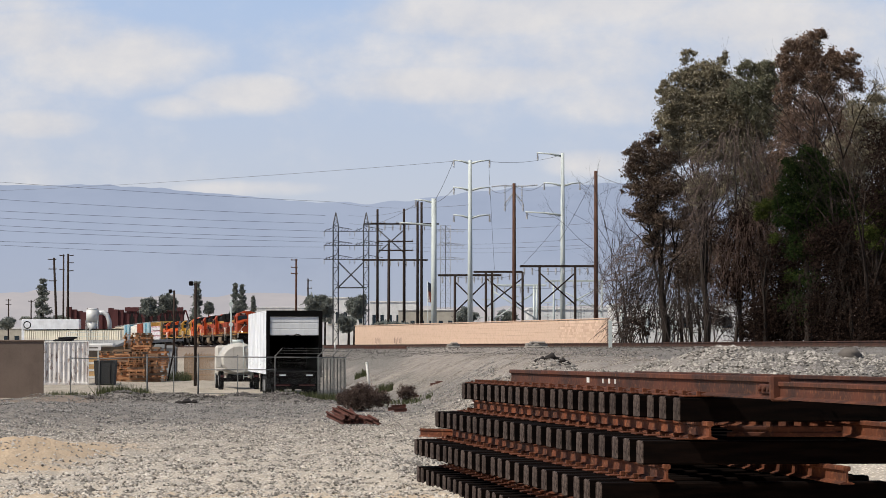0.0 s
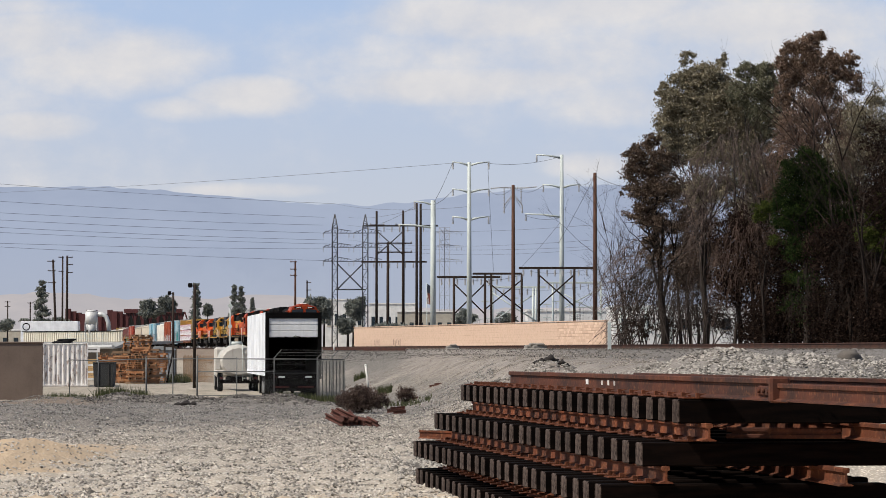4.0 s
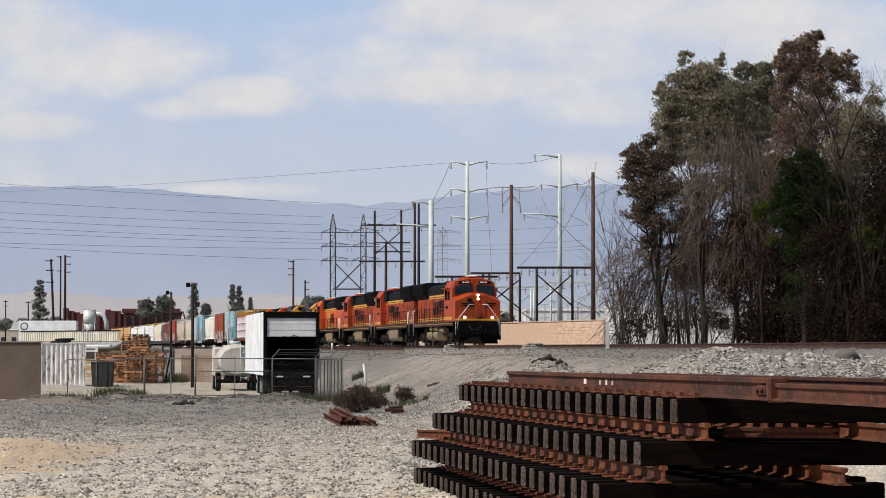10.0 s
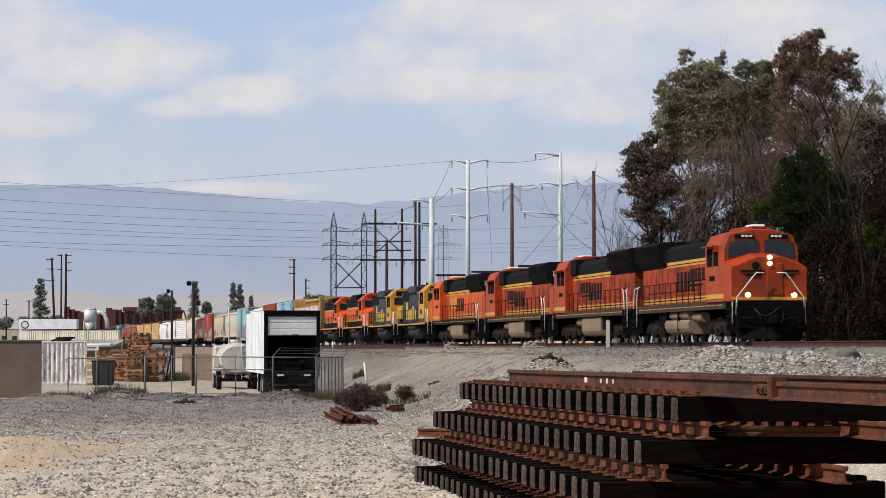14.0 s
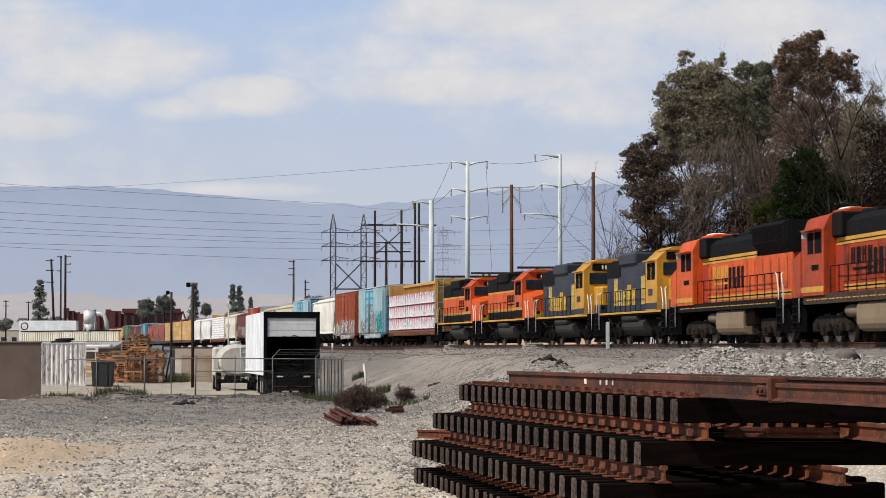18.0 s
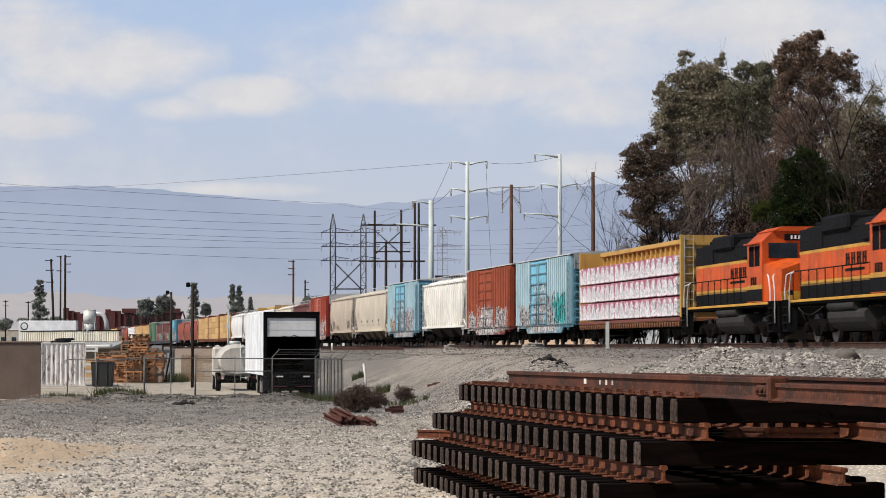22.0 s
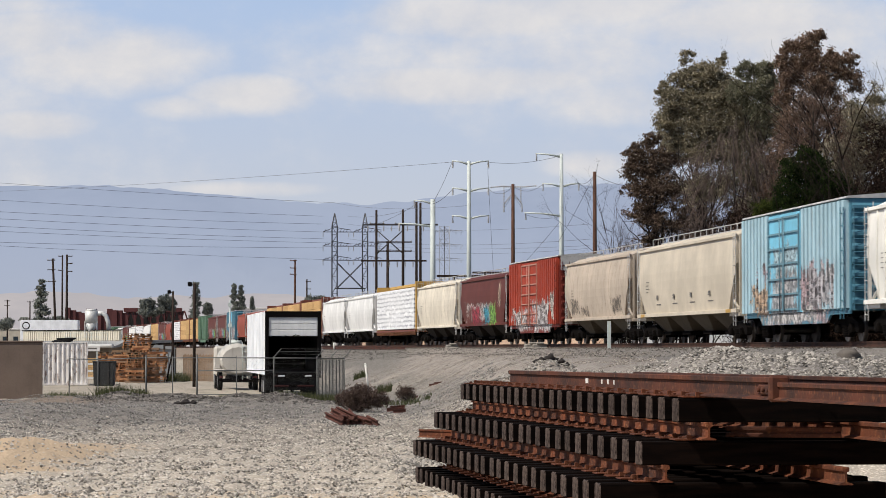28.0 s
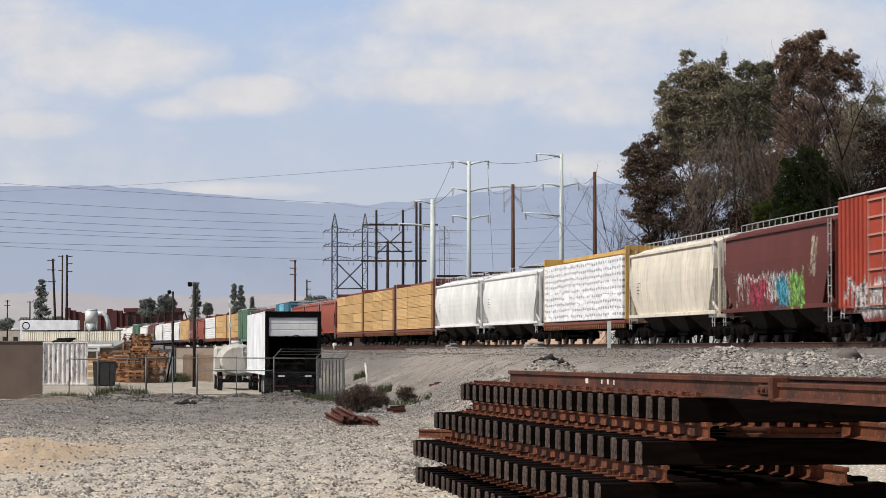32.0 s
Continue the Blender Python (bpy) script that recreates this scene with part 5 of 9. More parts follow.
GREY_HOP = tagged_paint("streaked_tan_hopper_paint", (.46, .385, .305), [(-5.6, 2.0, 1.5, .5, (.30, .245, .19)), (-3.0, 1.75, 1.2, .3, (.32, .26, .20)), (5.2, 1.95, 1.4, .5, (.28, .23, .18))], .6, (.17, .125, .09), .85, .3)
MAROON_HOP = tagged_paint("maroon_hopper_paint", (.102, .026, .019), [(-.5, 2.1, 6.0, .75, (.55, .50, .47)), (-2.6, 1.95, 2.2, .75, (.36, .02, .045)), (1.4, 1.9, 1.3, .8, (.04, .38, .52)), (3.6, 1.95, 1.5, .85, (.22, .48, .08)), (6.3, 3.2, .6, .8, (.48, .36, .26))], .6, (.09, .03, .025), .35)
CREAM_HOP = tagged_paint("cream_streaked_hopper_paint", (.66, .60, .49), [], .55, (.27, .22, .165), .95, .2)
WHITE_HOP_B = tagged_paint("clean_white_hopper_paint", (.70, .695, .67), [], .5, (.40, .37, .32), .4)
BROWN_HOP = tagged_paint("red_brown_hopper_paint", (.26, .06, .035), [], .6, (.10, .04, .03), .4)
GREEN_BOX = tagged_paint("dull_green_wagon_paint", (.10, .18, .12), [], .6)
CHUTE_TAN = paint("dirty_tan_chute_paint", (.12, .098, .07), .85, (.05, .04, .03), .6, spec=.1)
RED_EDGE = paint("chalky_red_door_edge", (.40, .20, .15), .7, (.30, .05, .03), .5)
DOOR_EDGE = paint("grimy_slate_blue_door_edge", (.12, .23, .28), .65, (.05, .05, .05), .6)
DARK_CAR = paint("dark_hopper_frame", (.022, .018, .015), .9, (.06, .046, .035), .5, spec=.1)
WRAP_RED = wrap_material("white_and_crimson_pack_wrap", (.86, .85, .85), (.30, .012, .06), (.10, .12, .14), 1.26, .955)
WRAP_WHITE = label_wrap("white_printed_pack_wrap", (.86, .86, .86), (.12, .13, .16))

# lengths over couplers, front to back
TRAIN = []


def add_wagon(ob, length, flip=False):
    TRAIN.append((ob, length, flip))


HERE = Matrix.Identity(4)


def build_train():
    lead = six_axle(HERE, "orange and black diesel locomotive with lit lamps leading the train", None, True)
    add_wagon(lead, 22.4)
    second = six_axle(HERE, "orange and black diesel locomotive running cab rearmost")
    add_wagon(second, 21.8, True)
    third = copy_thing(second, HERE)
    add_wagon(third, 22.7, True)
    fourth = six_axle(HERE, "orange diesel locomotive with large yellow side letters", YELLOW)
    add_wagon(fourth, 21.9, True)
    a = four_axle(HERE, "blue and yellow older diesel locomotive with large letters", "blue")
    add_wagon(a, 17.6)
    add_wagon(copy_thing(a, HERE), 18.3)
    b = four_axle(HERE, "orange and black four-axle diesel locomotive", "orange")
    add_wagon(b, 18.2)
    add_wagon(copy_thing(b, HERE), 18.4)
    add_wagon(centerbeam(HERE, 25.5, "yellow centerbeam flatcar loaded with wrapped lumber", STEEL_YELLOW, WRAP_RED, True, 3, 5, .55, "white and crimson printed wrap"), 25.5)
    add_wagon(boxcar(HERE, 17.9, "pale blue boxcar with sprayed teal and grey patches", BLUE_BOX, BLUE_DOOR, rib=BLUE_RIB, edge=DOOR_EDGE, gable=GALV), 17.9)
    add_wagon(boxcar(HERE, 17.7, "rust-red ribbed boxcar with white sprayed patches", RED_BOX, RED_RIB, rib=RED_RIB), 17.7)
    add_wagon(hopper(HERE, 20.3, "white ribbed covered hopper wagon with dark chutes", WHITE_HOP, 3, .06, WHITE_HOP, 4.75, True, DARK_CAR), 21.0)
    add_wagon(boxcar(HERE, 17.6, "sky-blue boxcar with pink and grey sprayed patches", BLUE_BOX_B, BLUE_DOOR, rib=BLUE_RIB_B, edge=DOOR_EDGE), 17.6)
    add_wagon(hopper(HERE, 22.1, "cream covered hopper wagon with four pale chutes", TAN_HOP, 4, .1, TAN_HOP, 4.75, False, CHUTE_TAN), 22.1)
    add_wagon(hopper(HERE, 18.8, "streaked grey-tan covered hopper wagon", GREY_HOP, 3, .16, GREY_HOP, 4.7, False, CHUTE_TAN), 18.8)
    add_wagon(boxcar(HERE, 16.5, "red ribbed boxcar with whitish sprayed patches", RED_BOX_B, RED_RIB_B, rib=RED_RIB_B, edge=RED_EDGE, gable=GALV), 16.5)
    add_wagon(hopper(HERE, 19.4, "maroon covered hopper with crimson, blue and green sprayed marks", MAROON_HOP, 3, .12, MAROON_HOP, 4.62, False, DARK_CAR), 19.0)
    add_wagon(hopper(HERE, 20.1, "cream covered hopper streaked with grey runs", CREAM_HOP, 3, .14, CREAM_HOP, 4.62, False, DARK_CAR), 20.1)
    add_wagon(centerbeam(HERE, 23.4, "yellow centerbeam flatcar with white printed lumber packs", STEEL_YELLOW, WRAP_WHITE, True, 1, 1, .12, "white printed sheet"), 23.4)
    wh = hopper(HERE, 20.0, "clean white bellied covered hopper wagon", WHITE_HOP_B, 3, .16, WHITE_HOP_B, 4.55, False, DARK_CAR)
    add_wagon(wh, 20.0)
    add_wagon(copy_thing(wh, HERE), 20.2)
    lf = centerbeam(HERE, 20.2, "brown flatcar stacked high with yellow sawn lumber", STEEL_BROWN, PACK_WOOD, False, 4, 3, .05, "strapped sawn lumber")
    add_wagon(lf, 20.6)
    add_wagon(copy_thing(lf, HERE), 20.2)
    add_wagon(copy_thing(lf, HERE), 19.2)
    bh = hopper(HERE, 14.4, "red-brown bellied covered hopper wagon", BROWN_HOP, 2, .2, BROWN_HOP, 4.5, False, DARK_CAR)
    add_wagon(bh, 14.4)
    add_wagon(copy_thing(bh, HERE), 14.4)
    add_wagon(copy_thing(bh, HERE), 14.4)
    add_wagon(boxcar(HERE, 16.5, "pale blue boxcar far back in the train", BLUE_BOX_B, BLUE_DOOR), 16.5)
    mh = hopper(HERE, 18.0, "dark maroon covered hopper far back in the train", MAROON_HOP, 3, .1, MAROON_HOP, 4.7, False, DARK_CAR)
    add_wagon(mh, 18.0)
    add_wagon(copy_thing(mh, HERE), 18.0)
    gb = boxcar(HERE, 17.5, "dull green boxcar far back in the train", GREEN_BOX)
    add_wagon(gb, 17.5)
    add_wagon(copy_thing(lf, HERE), 20.2)
    add_wagon(copy_thing(lf, HERE), 20.2)
    wc = centerbeam(HERE, 20.0, "brown flatcar with white wrapped lumber packs", STEEL_BROWN, WRAP_WHITE, True, 2, 2, .1, "white printed sheet")
    add_wagon(wc, 20.0)
    add_wagon(copy_thing(bh, HERE), 14.4)
    add_wagon(copy_thing(mh, HERE), 18.0)
    add_wagon(copy_thing(lf, HERE), 20.2)
    for k in range(9):
        add_wagon(copy_thing((wh, wc, wh, mh, wh, gb, wh, wc, wh)[k], HERE), 20.2)


def car_pose(s, length):
    """The place of a wagon whose middle is at s on the line: its two bogies follow the curve."""
    k = length * .33
    lo, hi = S0 + 2, S1 - 2
    f = on_track(max(lo, min(hi, s - k)))
    b = on_track(max(lo, min(hi, s + k)))
    d = f - b
    m = (f + b) / 2
    return Matrix.Translation((m.x, m.y, RAIL_Z)) @ Matrix.Rotation(math.atan2(d.y, d.x), 4, 'Z')


build_train()


def motions():
    """The train runs; its wheelsets turn."""
    back = 0.0
    for ob, length, flip in TRAIN:
        rows = []
        for k in range(0, 33):
            m = car_pose(front_s(k) + back + length / 2, length)
            rows.append((k, m @ Matrix.Rotation(math.pi, 4, 'Z') if flip else m))
        walk(ob, rows)
        back += length
    made = {}
    for ob, length, flip in TRAIN:
        for b in ob.children:
            for w in b.children:
                if not w.name.startswith("wheelset"):
                    continue
                radius = .53 if w.data == WHEEL_LOCO else .46
                key = (radius, flip)
                if key not in made:
                    walk(w, spin_rows(radius, -1 if flip else 1))
                    made[key] = w
                else:
                    w.rotation_mode = "QUATERNION"
                    w.animation_data_create()
                    w.animation_data.action = made[key].animation_data.action
                    w.animation_data.action_slot = made[key].animation_data.action_slot
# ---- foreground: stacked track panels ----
# Creosoted tie sides, blackened further in colour for the shade between ties.
TIE_OLD = wood("shade_dark_stacked_tie_wood", (.0016, .001, .0008), (.008, .0043, .0031), (9, 1, 9), .95)
STACK_RUST = rusty("bright_rusted_stacked_rail", (.17, .047, .017), (.05, .018, .010), (.36, .15, .066))
PLATE = rusty("rusty_tie_plate", (.12, .036, .016), (.04, .017, .011), (.23, .085, .034))
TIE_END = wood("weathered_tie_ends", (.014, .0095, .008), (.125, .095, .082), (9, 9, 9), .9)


def track_panel(m, label, ties=24, length=12.4, top=False, shown=True, far=.6):
    """A lifted length of track: ties across, two rails on plates; x runs along, far end at 0."""
    t = thing("stacked_track", m, label, "track section", "stacked track sections")
    r = random.Random(5)
    edge = .25 if top else .5
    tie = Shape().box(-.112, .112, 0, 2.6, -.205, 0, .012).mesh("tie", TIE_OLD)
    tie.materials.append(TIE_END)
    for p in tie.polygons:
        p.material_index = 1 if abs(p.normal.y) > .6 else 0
    plate = Shape().box(-.1, .1, -.2, .15, 0, .014, .003).box(-.06, -.03, -.13, -.105, .014, .03).box(.03, .06, .105, .13, .014, .03).mesh("tie_plate", PLATE)
    anchor = Shape().box(-.012, .012, -.085, .085, .01, .045, .004).box(-.014, .014, -.11, -.075, .005, .05, .004).mesh("rail_anchor", PLATE)
    for i in range(ties):
        x = (i + .4) * length / ties
        j = r.uniform(-.007, .007)
        part("tie", tie, None, t, at=pose(x + r.uniform(-.012, .012), j, r.uniform(-.008, 0), r.uniform(-.4, .4), 0, r.uniform(-.4, .4)))
        for y in (edge, 1.9):
            if y < 1 or (shown and i % 24 < 22):
                part("tie_plate", plate, None, t, at=pose(x, y, .0, 0, 0, 0))
        part("rail_anchor", anchor, None, t, at=pose(x + .16, edge, 0.0, 0, 0, r.uniform(-4, 4)))
    for y, a, b, k in ((.25, 2.6, 14.68, .95), (.25, 14.76, 19.0, .74), (1.9, 2.2, length - .3, .82)) if top else ((edge, .3, length + .2, .82), (1.9, .2, length + far, .82)):
        part("rail", Shape().ext([(y + u, w + .014) for u, w in rail_outline(k)], 'x', a, b), RUST if top else STACK_RUST, t)
    if top:
        bar = Shape().box(14.25, 14.68, .205, .235, .05, .13, .012).box(14.68, 14.76, .17, .33, .0, .205, .02)
        for q in (14.33, 14.46, 14.6):
            bar.cyl((q, .18, .09), (q, .21, .09), .02, n=6)
        part("joint_bar", bar, RUST, t, "bolted rusty joint bar")
        for q, w, z in ((7.3, .12, .13), (8.1, .05, .12), (8.4, .06, .125), (8.7, .04, .12)):
            part("paint_mark", Shape().box(q, q + w, .232, .2395, .075, z), WHITE_RAIL, t, "white painted stroke")
    return t


def panel_stack():
    # far left corner, near left corner and height of the tie tops
    layers = [((.19, 34.7, 1.925), (2.02, 22.2, 1.975)), ((-.16, 34.9, 1.55), (1.72, 22.4, 1.60)), ((-.44, 35.2, 1.175), (1.38, 22.7, 1.225)), ((-.41, 35.4, .80), (1.25, 22.9, .85))]
    for k, (a, b) in enumerate(layers):
        a, b = Vector(a), Vector(b)
        d = b - a
        m = Matrix.Translation(a) @ Matrix.Rotation(math.atan2(d.y, d.x), 4, 'Z') @ Matrix.Rotation(-math.asin(d.z / d.length), 4, 'Y')
        track_panel(m, ("rusty lifted track section on top of a stack" if k == 0 else "rusty lifted track section with dark ties in a stack"), 24, d.length, k == 0, k < 2, (1.6, 1.6, .85, .85)[k])
    # short rails thrown over the far end, and a pale rock low in the stack
    for x, y, w, l in ((-.34, 35.5, -38, .75), (-.22, 35.4, -30, .85), (-.08, 35.35, -42, .8), (.05, 35.3, -34, .7)):
        solo("short_rail", Shape().ext(rail_outline(.6), 'x', 0, l), STACK_RUST, pose(x, y, 1.19, 0, 0, w), "short orange-rusted rail lying on stacked ties", "rail", "short rails on the stack")
    sh = Shape().ball((0, 0, 0), .15, 9, .55)
    q = random.Random(17)
    sh.v = [(x * (1 + .2 * q.uniform(-1, 1)), y * (1 + .2 * q.uniform(-1, 1)), z * (1 + .2 * q.uniform(-1, 1))) for x, y, z in sh.v]
    solo("rock", sh, STONE_GRIT, pose(1.43, 23.95, .92), "pale angular rock lying on the stacked ties", "rock")
    # splice bars and a short rail left on the stack
    a = Vector((2.45, 22.9, 1.62))
    solo("splice_bar", Shape().box(0, 1.0, -.022, .022, 0, .04, .008).box(.0, 1.0, -.022, .022, .055, .095, .008).box(.05, .95, -.008, .008, .03, .06), RUST, Matrix.Translation(a) @ pose(0, 0, 0, 0, 0, -8), "rusty splice bar lying on the stacked ties", "splice bar")
    for x, y, z, w in ((1.66, 22.6, 1.83, 20),):
        solo("rail_clip", Shape().box(0, .16, -.03, .03, -.02, .05, .01).box(.1, .18, -.05, .05, .0, .03, .01), PLATE, pose(x + 1.0, y, z, 0, 0, w), "loose rusty rail clip on a rail", "rail clip", "loose clips")


panel_stack()


SCRAP = rusty("dark_red_scrap_rust", (.10, .033, .022), (.042, .018, .014), (.19, .08, .055))


def scrap_rails():
    r = random.Random(9)
    c = laid(641, 753, 50, 90)
    for k in range(13):
        x = c.x - .5 + (k % 9) * .115 + r.uniform(-.05, .05)
        l = r.uniform(.5, .85)
        z = gz(x, c.y) + (.0 if k < 9 else .1)
        solo("scrap_rail", Shape().ext(rail_outline(.7), 'y', 0, l * 1.25), SCRAP, pose(x, c.y - .4 + r.uniform(-.1, .1), z + .01, r.uniform(6, 17), r.uniform(-25, 25), r.uniform(20, 40)), "short rusty rail offcut on a scrap pile", "rail", "scrap rails")
    for col, row, d, w, l in ((682, 731, 66, -8, .55), (688, 727, 68, 10, .5), (693, 734, 68, 4, .4), (726, 708, 72, -35, .32), (757, 686, 76, -55, .55), (766, 683, 76, -50, .5), (800, 768, 47, 35, .7), (792, 772, 46, 20, .7)):
        p = laid(col, row, 40, 130)
        solo("scrap_rail", Shape().ext(rail_outline(.6), 'x', 0, l), SCRAP, pose(p.x, p.y, p.z + .02, 0, -4, w), "rusty rail offcut lying on the gravel", "rail", "scrap rails")
    # dark clods and a broken tie on the heap
    for col, row, d, s in ((970, 640, 51, .12), (955, 646, 51, .075), (990, 648, 51, .085), (980, 645, 51, .07), (1000, 650, 51, .06), (945, 648, 51, .06), (325, 718, 100, .22), (338, 720, 100, .16), (312, 716, 100, .14), ):
        p = grounded(col, row, d)
        sh = Shape().ball((0, 0, 0), s, 7, .6)
        sh.v = [(x * (1 + .5 * r.uniform(-1, 1)), y * (1 + .5 * r.uniform(-1, 1)), z * (1 + .5 * r.uniform(-1, 1))) for x, y, z in sh.v]
        solo("clod", sh, CLOD, Matrix.Translation((p.x, p.y, p.z + s * .3)), "dark clod of earth and asphalt lying on gravel", "clod", "clods")
    p = grounded(1490, 655, 44.5)
    sh = Shape().ball((0, 0, 0), .2, 9, .6)
    sh.v = [(x * (1 + .16 * r.uniform(-1, 1)), y * (1 + .16 * r.uniform(-1, 1)), z * (1 + .2 * r.uniform(-1, 1))) for x, y, z in sh.v]
    solo("boulder", sh, BOULDER, Matrix.Translation((p.x, p.y - .5, p.z + .02)), "rounded grey-brown boulder on the ballast heap", "boulder")
    for col, d in ((797, 184), (950, 152), (938, 152)):
        p = grounded(col, 612, d)
        sh = Shape().box(-.45, .45, -.2, .2, 0, .26, .08).box(-.2, .3, -.25, .1, .22, .36, .06)
        solo("concrete_block", sh.box(-.5, .5, -.3, .3, -.4, .1, .1), CONCRETE, Matrix.Translation((p.x, p.y, max(p.z, 2.22))) @ pose(0, 0, 0, 0, 0, 20), "broken grey concrete block beside the track", "concrete block", "broken blocks")


BOULDER = plain("grey_brown_boulder", (.115, .10, .086), .95, 0, .25, 9, .5)
CLOD = plain("dark_clod_earth", (.022, .018, .016), .95, 0, .3)
CONCRETE = plain("weathered_concrete", (.26, .24, .21), .9, 0, .2)
scrap_rails()


# ---- plants ----
def leaf_mat(name, a, b, c):
    m = Mat(name, .8, 0, .05)
    k = m.island()
    col = m.mix(m.step(k, .15, .95), a, b)
    # Darker patches and pale sunlit flecks are put into the leaf colour.
    col = m.mix(m.step(m.noise(.9, 4, .7), .46, .6, (.32, 0.0)), col, dim(a, .6))
    col = m.mix(m.step(k, .92, 1.0), col, dim(c, .62))
    m.color(col)
    # light passes through the leaves
    thin = m.nt.nodes.new("ShaderNodeBsdfTranslucent")
    both = m.nt.nodes.new("ShaderNodeMixShader")
    both.inputs[0].default_value = .35
    m.link(col, thin.inputs["Color"])
    m.link(m.b.outputs[0], both.inputs[1])
    m.link(thin.outputs[0], both.inputs[2])
    m.link(both.outputs[0], m.nt.nodes["Material Output"].inputs["Surface"])
    return m.m


EUC = leaf_mat("grey_olive_leaves", (.15, .13, .088), (.45, .395, .275), (.68, .62, .52))
EUC_GREY = leaf_mat("grey_green_leaves", (.12, .117, .076), (.345, .33, .225), (.56, .55, .46))
EUC_RED = leaf_mat("brownish_leaves", (.135, .09, .064), (.37, .255, .187), (.58, .46, .37))
EUC_DARK = leaf_mat("dark_olive_leaves", (.075, .053, .04), (.25, .18, .135), (.54, .45, .38))
GREEN = leaf_mat("deep_green_leaves", (.010, .018, .006), (.044, .07, .018), (.12, .15, .036))
GREEN_LIGHT = leaf_mat("yellow_green_leaves", (.035, .046, .012), (.12, .145, .034), (.24, .25, .075))
BRUSH = leaf_mat("dry_brown_brush", (.014, .0085, .0063), (.054, .035, .026), (.125, .082, .062))
# Haze of the distance is put into this pale leaf colour.
FAR_LEAF = leaf_mat("hazed_distant_leaves", (.17, .185, .165), (.30, .31, .27), (.36, .37, .32))
DRY_BUSH = leaf_mat("dead_bush_twigs", (.075, .052, .043), (.18, .128, .104), (.27, .20, .165))
BARK = wood("grey_brown_bark", (.018, .0145, .012), (.06, .048, .041), (7, 7, 1))
TWIG = wood("dry_hanging_twigs", (.075, .055, .047), (.22, .168, .147), (7, 7, 1))
GREY_BARK = wood("pale_grey_bark", (.03, .024, .021), (.10, .08, .07), (7, 7, 1))
CANE = wood("dark_bramble_canes", (.018, .0135, .011), (.06, .046, .038), (7, 7, 1))
RED_TWIG = wood("reddish_dry_twigs", (.062, .040, .031), (.185, .125, .10), (7, 7, 1))
GRASS = leaf_mat("green_weeds", (.06, .07, .032), (.145, .15, .075), (.30, .26, .16))


def leaves(name, centres, sizes, material, parent, seed, stretch=1.7):
    r = np.random.RandomState(seed)
    n = len(centres)
    u = r.normal(size=(n, 3))
    u /= np.linalg.norm(u, axis=1)[:, None]
    w = r.normal(size=(n, 3))
    w -= u * (u * w).sum(1)[:, None]
    w /= np.linalg.norm(w, axis=1)[:, None]
    s = sizes[:, None]
    v = np.stack([centres - u * s * stretch * .5, centres + w * s * .3 - u * s * .05, centres + u * s * stretch * .5, centres - w * s * .3 + u * s * .1], 1)
    f = np.arange(n * 4).reshape(-1, 4)
    me = bpy.data.meshes.new(name)
    me.from_pydata(v.reshape(-1, 3).tolist(), [], f.tolist())
    me.materials.append(material)
    ob = new(name, me)
    if parent is not None:
        ob.parent = parent
        ob.matrix_parent_inverse = parent.matrix_basis.inverted()
    return ob


def clump_points(r, clumps, per):
    """Leaf places: small rounded sprays inside ellipsoids, given as centre and half sizes in metres, with gaps between the sprays."""
    out = []
    for c, rx, ry, rz, n in clumps:
        k = max(4, int(n / per))
        size = np.array([rx, ry, rz])
        d = r.normal(size=(k, 3))
        d /= np.linalg.norm(d, axis=1)[:, None]
        spray = d * (r.rand(k, 1) ** .42) * size * .92
        rad = (rx * ry * rz) ** (1 / 3) * .35 * r.uniform(.5, 1.35, k)
        pick = r.randint(0, k, n)
        e = r.normal(size=(n, 3))
        e /= np.linalg.norm(e, axis=1)[:, None]
        e *= (r.rand(n, 1) ** .5) * np.array([1.15, 1.15, .8])
        stray = np.where(r.rand(n, 1) < .22, 1.9, 1.0)
        out.append(np.array(c) + spray[pick] + e * rad[pick][:, None] * stray)
    return np.concatenate(out)


def branch(sh, r, p, d, length, rad, depth, droop, tips, kids=3):
    """A bent tapering limb that forks."""
    pts, n = [p.copy()], 5
    for i in range(n):
        d = (d + Vector((r.uniform(-.16, .16), r.uniform(-.16, .16), r.uniform(-.1, .12) - droop * (i / n)))).normalized()
        p = p + d * (length / n)
        pts.append(p.copy())
    sh.tube(pts, [rad * (1 - .6 * i / n) for i in range(n + 1)], 6 if rad > .06 else 4)
    tips.append(pts[-1])
    if depth <= 0:
        return
    for k in range(kids):
        i = r.randint(2, n)
        q = Vector((r.uniform(-1, 1), r.uniform(-1, 1), r.uniform(-.2, .8))).normalized()
        branch(sh, r, pts[i], (d + q * .9).normalized(), length * r.uniform(.4, .6), rad * .5, depth - 1, droop, tips, kids)


DENSE = 4.3


def bearing_clumps(items, deep, flat=.75):
    """Clumps from bearings: (column, row, half width, half height, leaves) at a distance ahead."""
    k = deep / LENS
    return [(tuple(spot(c, w, deep)), a * k, max(a, b) * k * flat, b * k, int(n * DENSE)) for c, w, a, b, n in items]


def behind(col, side=3.4):
    """How far ahead the bearing of a column clears the far side of passing wagons."""
    k = (col - 784) / LENS
    s = 150.0
    while s > -140:
        p = on_track(s, side)
        if p.x >= k * p.y:
            return p.y
        s -= .5
    return 80.0


